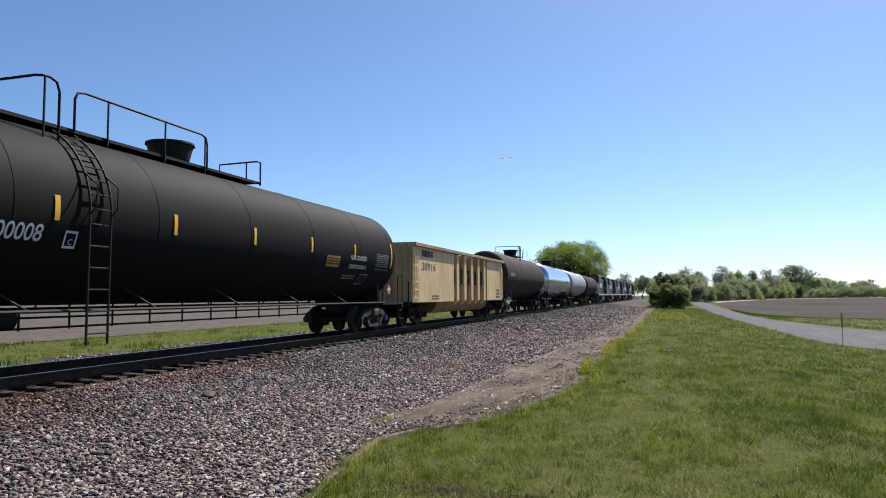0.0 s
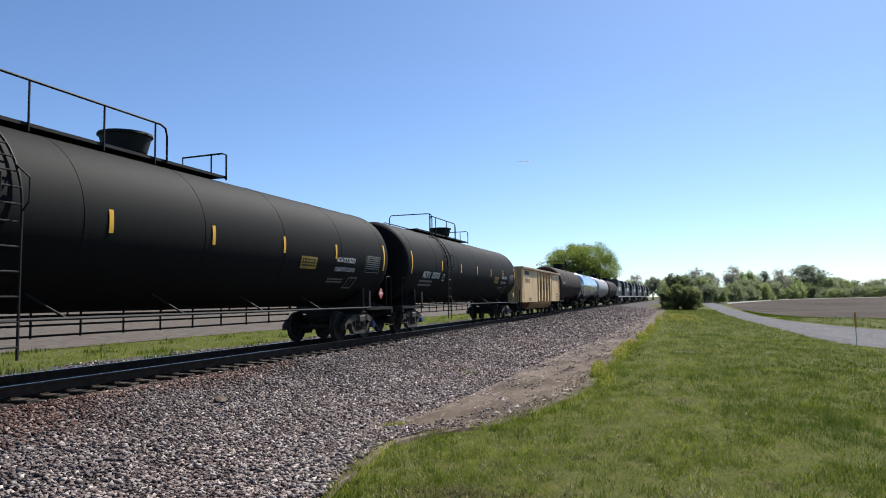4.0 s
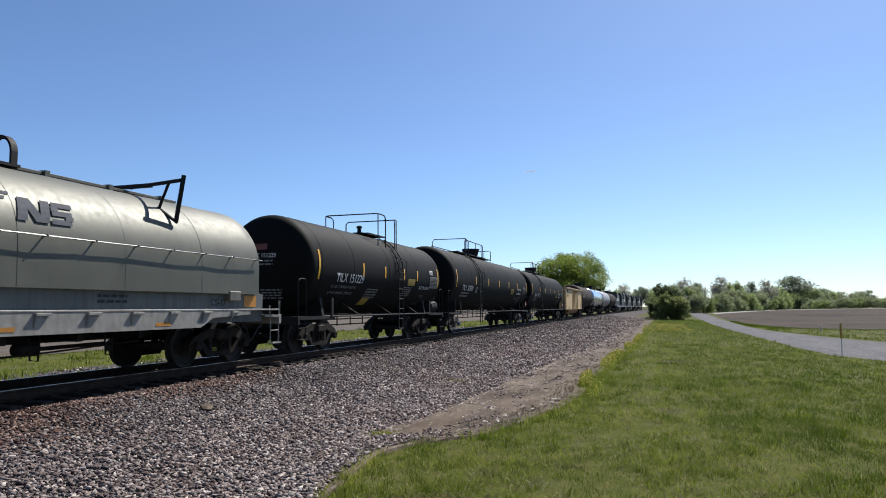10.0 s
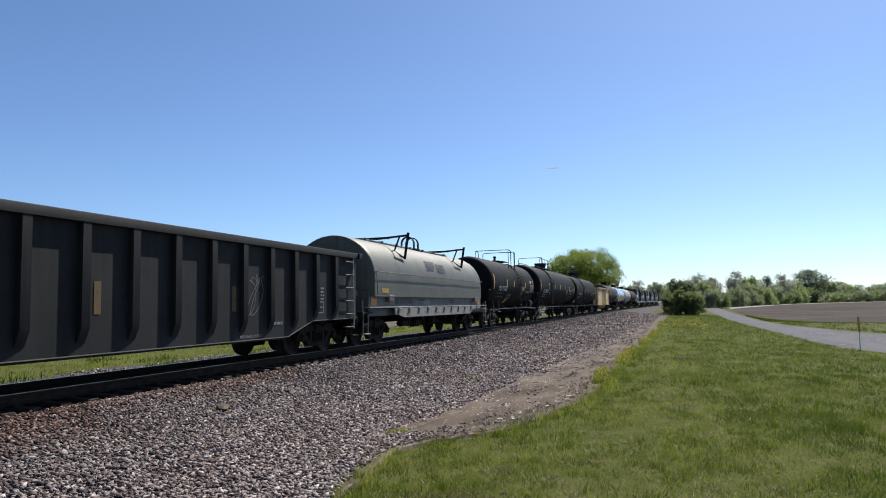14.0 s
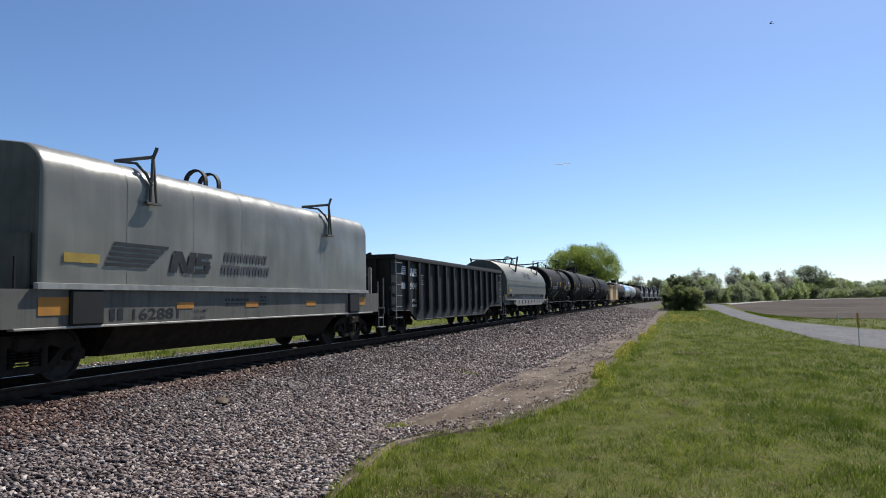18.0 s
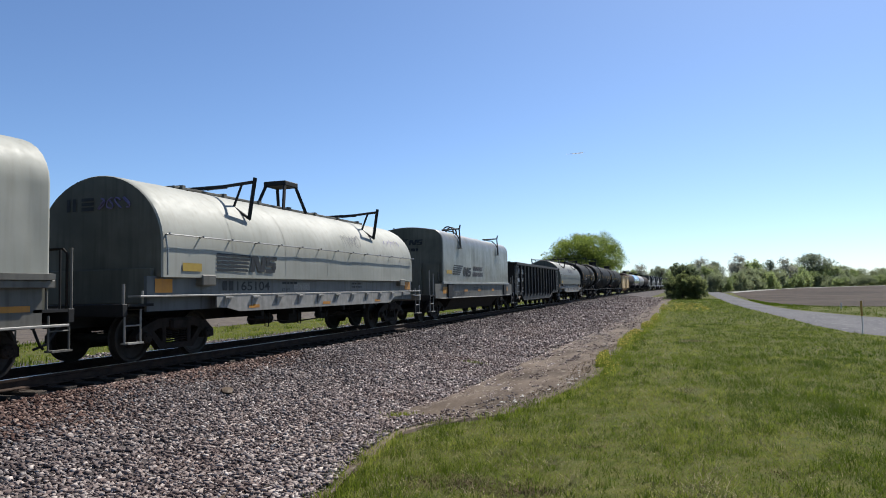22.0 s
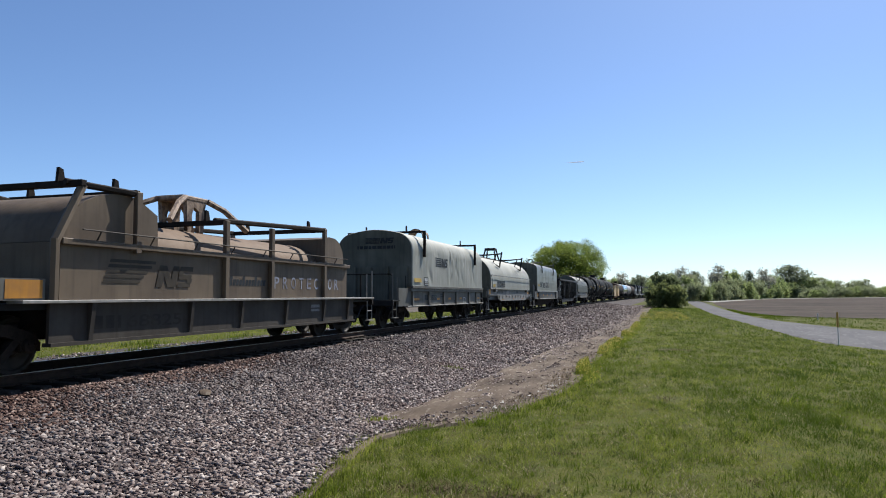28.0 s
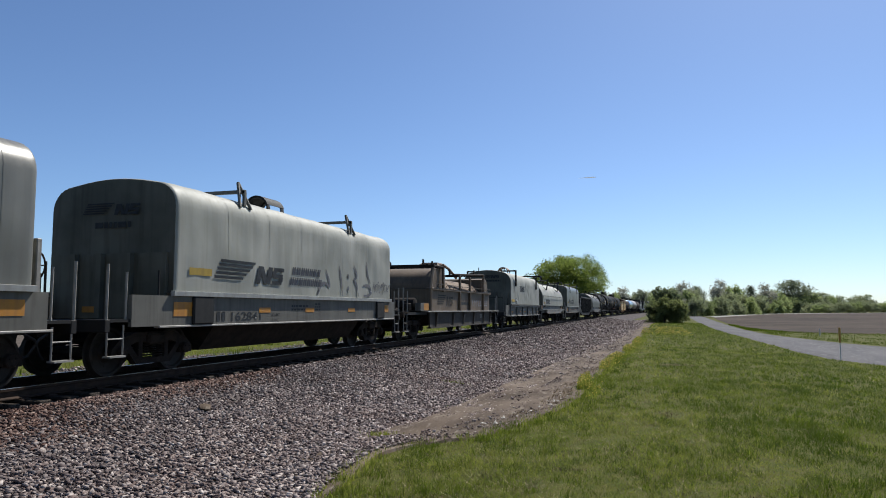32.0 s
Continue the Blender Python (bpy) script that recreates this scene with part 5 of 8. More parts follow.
    if near:
        b = bm_of()
        y = s0 - c + 3.4
        while y < s1 - c - 3.2:
            for x in (-0.75,):
                tube(b, (x, y, 0.62), (x, y, zc - r + 0.25), 0.022, 6)
            y += 1.15
        for z in (0.66, 0.86):
            path(b, [(-0.75, s0 - c + 3.2, z), (-0.75, s1 - c - 3.2, z)], 0.024)
        part("brake_piping", b, BLACK_PAINT, car)
        b = bm_of()
        lathe(b, [(-5.6, 0.05), (-5.55, 0.2), (-4.9, 0.2), (-4.85, 0.05)], "y", 14)
        for v in b.verts:
            v.co += Vector((-0.35, 0, 0.86))
        part("air_reservoir", b, BLACK_PAINT, car)
    top = zc + r
    if plat:
        p0, p1 = plat[0] - c, plat[1] - c
        b = bm_of()
        prism(b, [(-0.6, top + 0.05), (-0.6, top - 0.01), (-0.57, top - 0.01), (-0.57, top + 0.01), (0.57, top + 0.01), (0.57, top - 0.01), (0.6, top - 0.01), (0.6, top + 0.05), (0.57, top + 0.03), (-0.57, top + 0.03)], "y", p0, p1)
        part("top_walkway", b, BLACK_PAINT, car)
        ls = (ladder_s - c) if ladder_s else p0 + 1.2
        rz = top + (0.7 if plat[2] == 2 else 0.82)
        my0 = (manway - c) if manway else (p0 + p1) / 2
        if plat[2] == 2:
            w, yr, yd = 1.05, p0 - 0.1, ls - 0.45
            foot = zc + math.sqrt(r * r - w * w) - 0.02
            rear = [(w, yd, foot), (w, yd, rz - 0.16), (w, yd - 0.06, rz - 0.04), (w, yd - 0.18, rz), (w, yr + 0.12, rz), (w - 0.04, yr + 0.03, rz), (w - 0.14, yr, rz), (-w + 0.14, yr, rz),
                    (-w, yr + 0.1, rz), (-w, yd - 0.2, rz), (-w, yd - 0.05, rz - 0.06), (-w, yd, rz - 0.2), (-w, yd, foot)]
            front = [(w, p1 - 0.16, foot), (w, p1 - 0.16, rz - 0.06), (w, p1, rz - 0.02), (-w + 0.1, p1, rz - 0.02), (-w, p1, rz - 0.1), (-w, p1, foot)]
            posts = [(w, yr + 0.03, rz - 0.02), (-w, yr + 0.1, rz - 0.02), (w, p1, rz - 0.04)]
            rails_of = [rear, front]
        else:
            w, yr, yd = 0.92, ls - 0.62, ls - 0.26
            foot = zc + math.sqrt(r * r - w * w) - 0.02
            rz -= 0.1
            rear = [(w, yd, foot), (w, yd, rz - 0.2), (w, yd - 0.06, rz - 0.05), (w, yd - 0.2, rz), (w - 0.03, yr + 0.05, rz), (w - 0.15, yr, rz), (-w + 0.1, yr, rz), (-w, yr + 0.06, rz - 0.1), (-w, yr + 0.08, foot)]
            rz += 0.1
            e = my0 + 0.5
            side = [(0.62, ls + 0.36, top), (0.62, ls + 0.36, rz - 0.22), (0.62, ls + 0.42, rz - 0.1), (0.62, ls + 0.58, rz - 0.06), (0.62, e - 0.2, rz - 0.06), (0.62, e - 0.05, rz - 0.12), (0.62, e, rz - 0.28), (0.62, e, top)]
            toe = [(-0.66, p0 - 0.5, top - 0.1), (-0.66, p0 - 0.45, top + 0.24), (-0.66, p0 - 0.3, top + 0.3), (-0.66, ls + 2.0, top + 0.3), (-0.66, ls + 2.15, top + 0.2), (-0.66, ls + 2.15, top)]
            end = [(0.62, p1 - 0.05, top - 0.05), (0.62, p1 - 0.05, top + 0.56), (0.5, p1 - 0.05, top + 0.6), (-0.62, p1 - 0.05, top + 0.58), (-0.62, p1 - 0.05, top)]
            rails_of = [rear, side, toe, end]
            posts = [(w, yr + 0.06, rz - 0.12), (0.62, ls + 1.15, rz - 0.08), (0.62, ls + 2.75, rz - 0.08), (0.62, ls + 4.1, rz - 0.08), (0.2, p1 - 0.05, top + 0.58)]
        for pts in rails_of:
            b = bm_of()
            path(b, pts, 0.023, 6)
            part("walkway_railing", b, BLACK_PAINT, car)
        for px, py, pz in posts:
            b = bm_of()
            tube(b, (px, py, foot if abs(px) > 0.7 else top - 0.1), (px, py, pz), 0.019, 6)
            part("railing_post", b, BLACK_PAINT, car)
        my = (manway - c) if manway else (p0 + p1) / 2
        b = bm_of()
        if plat[2] == 2:
            lathe(b, [(top - 0.1, 0.36), (top + 0.1, 0.34), (top + 0.12, 0.08), (top + 0.26, 0.07), (top + 0.3, 0.11), (top + 0.36, 0.1), (top + 0.39, 0.03)], "z", 18)
        else:
            lathe(b, [(top - 0.15, 0.34), (top + 0.1, 0.36), (top + 0.14, 0.42), (top + 0.46, 0.5), (top + 0.48, 0.54), (top + 0.53, 0.53), (top + 0.55, 0.1)], "z", 22)
        for v in b.verts:
            v.co.y += my
        part("manway", b, BLACK_PAINT, car, "black manway housing with a round lid")
    if ladder_s:
        y = ladder_s - c
        b = bm_of()
        for dy in (-0.23, 0.23):
            pts = [((r + 0.07) * math.sin(radians(a)), y + dy, zc + (r + 0.07) * math.cos(radians(a))) for a in range(28, 96, 7)]
            pts += [(r + 0.06, y + dy, zc - 0.6), (r + 0.05, y + dy, 0.45)]
            path(b, pts, 0.022, 6)
        for a in range(34, 90, 9):
            p = ((r + 0.07) * math.sin(radians(a)), (r + 0.07) * math.cos(radians(a)))
            tube(b, (p[0], y - 0.23, zc + p[1]), (p[0], y + 0.23, zc + p[1]), 0.015, 6)
        z = zc - 0.2
        while z > 0.42:
            tube(b, (r + 0.06, y - 0.23, z), (r + 0.06, y + 0.23, z), 0.015, 6)
            z -= 0.36
        part("ladder", b, BLACK_PAINT, car)
        for dy in (-0.23, 0.23):
            b = bm_of()
            path(b, [(r + 0.06, y + dy, zc - 0.05), (r + 0.2, y + dy, zc + 0.1), (r + 0.2, y + dy, zc + 0.45), ((r + 0.07) * math.sin(radians(66)), y + dy, zc + (r + 0.07) * math.cos(radians(66)))], 0.014)
            part("ladder_grab", b, BLACK_PAINT, car)
    return car, c


def build_tank_cars():
    rng = random.Random(3)
    # two long cars of one build
    for label, s0, s1, t0, t1, number, ls, p0, p1, st0 in (
            ("long black tank car coupled to a yellow gondola, yellow stripes", 80.3, 100.4, 80.75, 99.2, "MDPX  000008", 85.42, 84.0, 91.9, 81.03),
            ("long black tank car with white lettering and roof walkway", 58.95, 79.35, 59.7, 78.6, "TILX  303924", 64.45, 63.3, 71.0, 60.0)):
        r, zc = 1.54, 2.64
        stripes = [st0] + [(84.6 if s0 > 70 else 63.65) + 2.8 * k for k in range(5)] + [98.9 if s0 > 70 else 78.35]
        seams = [t0 + 0.45] + [t0 + 3.1 * k for k in range(1, 6)] + [t1 - 0.45]
        car, c = tank_car(label, s0, s1, t0, t1, r, zc, TANK_BLACK, stripes, (p0, p1, 1), ls, seams, truck_mat=TRUCK_DUSTY, cap=BLUE_CAP, manway=p0 + 5.1)
        at = lambda y, z: round_at(r, zc, y, z, 0.018)
        lettering(car, number, 0.36, at(st0 + (1.3 if s0 > 70 else 1.15) - c, 2.1), WHITE_PAINT, 2.05, 0.12)
        patches(car, small_print(st0 + 1.1 - c, 1.93, 2, 1.5, 0.075, rng), at(0, 0), PALE_DECAL, "small_print", "rows of small pale writing", 1)
        patches(car, [(ls - c - 0.62, 2.02, ls - c - 0.37, 2.06), (ls - c - 0.62, 2.26, ls - c - 0.37, 2.3), (ls - c - 0.62, 2.02, ls - c - 0.59, 2.3), (ls - c - 0.40, 2.02, ls - c - 0.37, 2.3)], at(0, 0), WHITE_PAINT, "plate_box", "white outlined square", 1)
        lettering(car, "C", 0.13, at(ls - c - 0.535, 2.08), WHITE_PAINT)
        y = st0 + 12.9 - c
        patches(car, [(y, 2.1, y + 0.85, 2.42)], at(0, 0), DECAL_YELLOW, "warning_decal", "yellow warning decal")
        patches(car, small_print(y + 0.04, 2.32, 3, 0.75, 0.04, rng), round_at(r, zc, 0, 0, 0.024), BLACK_PAINT, "small_print", "", 1)
        e = t1 - c
        lettering(car, "NON-ODORIZED", 0.2, at(e - 3.68, 2.36), WHITE_PAINT, 1.2)
        lettering(car, "LIQUEFIED PETROLEUM GAS", 0.17, at(e - 3.72, 2.1), WHITE_PAINT, 1.3)
        patches(car, small_print(e - 3.95, 1.85, 2, 0.95, 0.04, rng), at(0, 0), PALE_DECAL, "small_print", "", 1)
        patches(car, small_print(e - 1.62, 2.56, 6, 0.95, 0.035, rng) + [(e - 1.68, 2.62, e - 0.6, 2.64), (e - 1.68, 2.12, e - 0.6, 2.14), (e - 1.68, 2.14, e - 1.66, 2.62), (e - 0.62, 2.14, e - 0.6, 2.62)], at(0, 0), PALE_DECAL, "test_data", "pale stencilled data", 1)
        patches(car, [(e - 2.75, 1.62, e - 2.2, 1.65, 0.02), (e - 2.63, 1.92, e - 2.08, 1.95, 0.02), (e - 2.75, 1.62, e - 2.72, 1.94, 0.12), (e - 2.23, 1.62, e - 2.2, 1.94, 0.12), (e - 2.5, 1.65, e - 2.48, 1.92, 0.1)], at(0, 0), PALE_DECAL, "stencil_box", "slanted outlined box", 2)
        b = bm_of()
        s = 0.19
        loft(b, [[Vector((1.47 + dx, e - 0.4 + u, 1.47 + v)) for u, v in ((-s, 0), (0, -s), (s, 0), (0, s))] for dx in (0, 0.008)])
        part("placard", b, PLACARD_RED, car, "red and white diamond placard", 0)
        patches(car, [(e - 0.49, 1.44, e - 0.31, 1.51)], side_at(1.483), WHITE_PAINT, "placard_mark", "", 1)
        ye = t0 - c - r * 0.3
        head = lambda u, v: Vector((u, t0 - c - 0.3 * r * math.sqrt(max(0.0, 1 - ((u * u + (v - zc) ** 2) / (r * r)) ** 2.0)) - 0.012, v))
        lettering(car, number, 0.2, lambda u, v: head(u - 0.45, v + 3.15), WHITE_PAINT, 1.05, 0.12, "end_lettering")
        patches(car, small_print(-0.4, 2.98, 2, 0.75, 0.05, rng) + small_print(-0.5, 2.1, 3, 0.9, 0.045, rng), head, PALE_DECAL, "end_print", "", 1)
    # the shorter sulphur tank
    r, zc = 1.43, 2.5
    car, c = tank_car("short black tank car lettered for molten sulfur with yellow stripes", 45.0, 58.1, 45.95, 57.5, r, zc, TANK_BLACK,
                      [46.2, 49.3, 51.2, 53.1, 54.6, 57.3], (51.5, 53.25, 2), 52.6, [46.4, 48.6, 51.6, 54.6, 57.1], manway=52.15)
    at = lambda y, z: round_at(r, zc, y, z, 0.018)
    lettering(car, "TILX  151229", 0.37, at(47.35 - c, 2.05), WHITE_PAINT, 2.0)
    lettering(car, "LD LMT  224700LB  101900 KG", 0.11, at(47.15 - c, 1.86), PALE_DECAL, 1.75, name="weight_lettering")
    lettering(car, "LT WT  61300LB  27800 KG", 0.11, at(47.1 - c, 1.68), PALE_DECAL, 1.7, name="weight_lettering")
    patches(car, [(49.8 - c, 1.36, 50.42 - c, 1.58, 0.05)], at(0, 0), DECAL_YELLOW, "warning_decal", "weathered yellow decal")
    patches(car, small_print(49.8 - c, 1.85, 4, 1.0, 0.045, rng), at(0, 0), PALE_DECAL, "small_print", "", 1)
    patches(car, [(53.55 - c, 2.1, 54.35 - c, 2.36)], at(0, 0), DECAL_YELLOW, "warning_decal", "yellow warning decal")
    patches(car, small_print(53.2 - c, 2.0, 5, 0.85, 0.04, rng), at(0, 0), PALE_DECAL, "small_print", "", 1)
    lettering(car, "MOLTEN SULFUR", 0.16, at(54.95 - c, 2.0), WHITE_PAINT, 1.2)
    patches(car, [(56.2 - c, 2.06, 57.2 - c, 2.54)], at(0, 0), PALE_DECAL, "data_panel", "silvery data panel")
    patches(car, small_print(56.24 - c, 2.46, 6, 0.9, 0.03, rng), round_at(r, zc, 0, 0, 0.024), BLACK_PAINT, "small_print", "", 1)
    patches(car, [(56.15 - c, 2.62, 56.58 - c, 2.8)], at(0, 0), WHITE_PAINT, "number_panel", "white panel")
    lettering(car, "2448", 0.14, round_at(r, zc, 56.19 - c, 2.65, 0.026), BLACK_PAINT, 0.36)
    patches(car, [(55.2 - c, 1.4, 55.75 - c, 1.42, 0.01), (55.34 - c, 1.73, 55.89 - c, 1.75, 0.01), (55.2 - c, 1.41, 55.22 - c, 1.74, 0.14), (55.73 - c, 1.41, 55.75 - c, 1.74, 0.14), (55.46 - c, 1.41, 55.48 - c, 1.74, 0.14)], at(0, 0), PALE_DECAL, "stencil_box", "slanted outlined box", 2)
    b = bm_of()
    lathe(b, [(-0.45, 0.05), (-0.4, 0.24), (0.4, 0.24), (0.45, 0.05)], "y", 16)
    for v in b.verts:
        v.co += Vector((1.05, 57.3 - c, 1.3))
    part("brake_cylinder", b, BLACK_PAINT, car)
    brake_stand(car, 0.9, 57.95 - c, 1.75, 1, BLACK_PAINT)
    head = lambda u, v: Vector((u, 45.95 - c - 0.3 * r * math.sqrt(max(0.0, 1 - ((u * u + (v - zc) ** 2) / (r * r)) ** 2.0)) - 0.012, v))
    lettering(car, "TILX 151229", 0.17, lambda u, v: head(u - 0.42, v + 2.68), WHITE_PAINT, 0.85, name="end_lettering")
    patches(car, [(-0.28, 2.9, 0.16, 3.07)], head, material("red_faded_panel", (0.12, 0.03, 0.025), (0.16, 0.05, 0.04), 5, 0.7), "end_panel", "faded red panel")
    patches(car, small_print(-0.42, 2.56, 2, 0.75, 0.05, rng) + small_print(-0.2, 1.75, 4, 0.8, 0.04, rng), head, PALE_DECAL, "end_print", "", 1)
    # four tanks behind the engines
    for label, s0, s1, mat, r in (("rusty brown tank car with a railed walkway", 118.3, 134.9, RUST_TANK, 1.5), ("shiny silver-blue tank car", 135.9, 152.6, SILVER_TANK, 1.5),
                                  ("dirty white tank car", 153.6, 170.3, WHITE_TANK, 1.5), ("dark rusty tank car coupled to the engines", 171.3, 188.1, RUST_TANK, 1.48)):
        car, c = tank_car(label, s0, s1, s0 + 0.9, s1 - 0.9, r, 2.62, mat, (), (s0 + 7.2, s0 + 10.6, 1), None, [s0 + 3, s0 + 6, s0 + 10.6, s0 + 13.6], rails=False, near=False)
        if s0 < 119:
            patches(car, small_print(s0 + 1.8 - c, 2.5, 1, 1.3, 0.22, rng), round_at(r, 2.62), PALE_DECAL, "number_bars", "pale number bars", 1)


# ---------------------------------------------------------------- gondolas
def build_black_gondola():
    rng = random.Random(8)
    car, c = new_car("gondola_car", "black high-sided steel gondola with many ribs and white lettering", "gondola", 12.25, 28.85)
    y0, y1 = 12.46 - c, 28.65 - c
    zb, zt, x = 0.50, 2.86, 1.42
    for s in (-1, 1):
        b = bm_of()
        prism(b, [(y0, zt - 0.05), (y1, zt - 0.05), (y1, 0.9), (y1 - 2.7, 0.88), (y1 - 3.9, zb + 0.03), (y1 - 4.3, zb), (y0 + 2.6, zb), (y0 + 2.3, zb + 0.03), (y0 + 1.7, 0.88), (y0, 0.9)], "x", s * x - 0.02, s * x + 0.02)
        part("side_wall", b, GONDOLA_BLACK, car)
        b = bm_of()
        prism(b, [(s * (x - 0.05), zt - 0.16), (s * (x + 0.14), zt - 0.16), (s * (x + 0.15), zt - 0.02), (s * (x + 0.14), zt), (s * (x - 0.05), zt)], "y", y0 - 0.03, y1 + 0.03)
        part("top_chord", b, GONDOLA_BLACK, car)
        b = bm_of()
        path(b, [(s * (x + 0.03), y0, 0.92), (s * (x + 0.03), y0 + 1.7, 0.90), (s * (x + 0.03), y0 + 2.4, zb + 0.04), (s * (x + 0.03), y1 - 3.95, zb + 0.04), (s * (x + 0.03), y1 - 2.7, 0.90), (s * (x + 0.03), y1, 0.92)], 0.02, 6)
        part("bottom_flange", b, GONDOLA_BLACK, car)
        for k in range(13):
            yy = y0 + 1.45 + (y1 - y0 - 2.9) * k / 12
            b = bm_of()
            w0 = 0.085
            foot = 0.98 if k in (0, 11, 12) else 0.74
            prism(b, [(s * x, zt - 0.16), (s * (x + 0.13), zt - 0.17), (s * (x + 0.13), foot + 0.24), (s * (x + 0.03), foot), (s * x, foot)], "y", yy - w0, yy + w0)
            part("rib", b, GONDOLA_BLACK, car)
        for z in (0.68, 1.06, 1.44, 1.82, 2.2, 2.58):
            b = bm_of()
            path(b, [(s * (x + 0.02), y1 - 0.6 - 0.28, z), (s * (x + 0.11), y1 - 0.6 - 0.27, z), (s * (x + 0.11), y1 - 0.6 + 0.27, z), (s * (x + 0.02), y1 - 0.6 + 0.28, z)], 0.014)
            part("rung", b, BARE_STEEL, car)
        for z in (0.68, 1.06, 1.44, 1.82, 2.2, 2.58):
            b = bm_of()
            path(b, [(s * (x + 0.02), y0 + 0.5 - 0.28, z), (s * (x + 0.11), y0 + 0.5 - 0.27, z), (s * (x + 0.11), y0 + 0.5 + 0.27, z), (s * (x + 0.02), y0 + 0.5 + 0.28, z)], 0.014)
            part("rung", b, BARE_STEEL, car)
    for s in (-1, 1):
        for yy in (y1 - 0.33, y0 + 0.23):
            b = bm_of()
            box(b, s * (x + 0.1) - 0.012, s * (x + 0.1) + 0.012, yy - 0.022, yy + 0.022, 0.62, zt - 0.16)
            part("ladder_stile", b, BARE_STEEL, car)
    lettering(car, "RELEASE ROD", 0.09, side_at(x + 0.027, y1 - 5.95, 0.6), PALE_DECAL, 0.85)
    for d, yy in ((-1, y0), (1, y1)):
        b = bm_of()
        box(b, -x, x, yy - 0.02, yy + 0.02, 0.86, zt - 0.04)
        box(b, -x - 0.2, x + 0.2, yy - 0.1, yy + 0.1, zt - 0.16, zt - 0.002, 0.01)
        part("end_wall", b, GONDOLA_BLACK, car)
        for xx in (-0.9, -0.3, 0.3, 0.9):
            b = bm_of()
            box(b, xx - 0.05, xx + 0.05, yy + 0.024 * d, yy + 0.16 * d, 0.86, zt - 0.164)
            part("end_rib", b, GONDOLA_BLACK, car)
        b = bm_of()
        box(b, -x, x, yy + 0.024 * d, yy + 0.14 * d, 1.6, 1.75)
        part("end_beam", b, GONDOLA_BLACK, car)
        end_gear(car, yy + 0.22 * d, d, BLACK_PAINT, 1.0, 1.4, 1.85, tall_post=False)
        truck(car, yy - 1.75 * d)
    b = bm_of()
    box(b, -x, x, y0, y1, 1.02, 1.1)
    part("floor", b, GONDOLA_BLACK, car)
    b = bm_of()
    box(b, -0.2, 0.2, y0, y1, 0.72, 1.0)
    part("centre_sill", b, BLACK_PAINT, car)
    b = bm_of()
    path(b, [(1.2, y0 + 3, 0.72), (1.2, y1 - 3, 0.7)], 0.016)
    for yy in (-3.2, 0.2, 3.0):
        path(b, [(1.2, yy, 0.82), (1.2, yy, 0.66), (1.2, yy + 0.3, 0.66), (1.2, yy + 0.3, 0.82)], 0.016)
    part("brake_rod", b, IRON, car)
    # scrap that shows over the side
    b = bm_of()
    rr = random.Random(2)
    for k in range(26):
        box(b, -0.35, 0.35, -0.3, 0.3, -0.1, 0.1, 0.03, pose(rr.uniform(-0.8, 0.8), 14.5 + rr.uniform(-0.9, 2.2) - c - 0.0, zt - 0.18 + rr.uniform(-0.2, 0.08), rr.uniform(-25, 25), rr.uniform(-25, 25), rr.uniform(0, 90)))
    box(b, -1.25, 1.25, y0 + 0.1, y1 - 0.1, 1.1, 2.2)
    part("load", b, IRON, car, "dark scrap load")
    ps = side_at(x + 0.027)
    bar_emblem(car, lambda u, v: Vector((x + 0.027, y0 + 0.98 + u * 1.0, 2.18 + v)), WHITE_PAINT, 0.34)
    lettering(car, "210489", 0.34, side_at(x + 0.027, y0 + 1.72, 1.68), WHITE_PAINT, 0.95)
    patches(car, [(y0 + 0.95, 1.68, y0 + 1.3, 1.9)], ps, WHITE_PAINT, "mark_bar", "", 1)
    lettering(car, "209200", 0.14, side_at(x + 0.027, y0 + 1.95, 1.22), WHITE_PAINT, 0.55)
    lettering(car, "76900", 0.14, side_at(x + 0.027, y0 + 2.0, 1.02), WHITE_PAINT, 0.48)
    patches(car, [(y0 + 2.98, 1.86, y0 + 3.3, 1.89), (y0 + 2.98, 2.2, y0 + 3.3, 2.23), (y0 + 2.98, 1.86, y0 + 3.0, 2.23), (y0 + 3.28, 1.86, y0 + 3.3, 2.23)], ps, PALE_DECAL, "plate_box", "white outlined square", 1)
    lettering(car, "C", 0.17, side_at(x + 0.027, y0 + 3.08, 1.92), PALE_DECAL)
    patches(car, small_print(y1 - 2.35, 1.75, 4, 0.3, 0.05, rng) + [(y1 - 2.4, 1.1, y1 - 2.37, 1.42), (y1 - 2.1, 1.1, y1 - 2.07, 1.42), (y1 - 2.4, 1.1, y1 - 2.07, 1.13), (y1 - 2.4, 1.39, y1 - 2.07, 1.42), (y1 - 2.4, 1.25, y1 - 2.07, 1.28)], ps, PALE_DECAL, "test_data", "white stencilled data", 1)
    patches(car, small_print(y1 - 4.6, 0.86, 1, 0.4, 0.07, rng), ps, PALE_DECAL, "small_print", "", 1)
    patches(car, [(y1 - 13.9, 1.2, y1 - 13.75, 1.75), (y1 - 10.05, 1.2, y1 - 9.9, 1.75), (y1 - 6.25, 1.2, y1 - 6.1, 1.75)], ps, DULL_AMBER, "reflector", "dull amber reflector", 1)
    patches(car, small_print(-1.2, 2.735, 1, 1.1, 0.08, rng), end_at(y0 - 0.104), PALE_DECAL, "end_print", "", 1)
    loop = [(y1 - 5.6 + 0.22 * math.sin(a * 2.1) + 0.05 * a, 1.5 + 0.4 * math.cos(a * 1.7), 0.007) for a in [k * 0.45 for k in range(17)]]
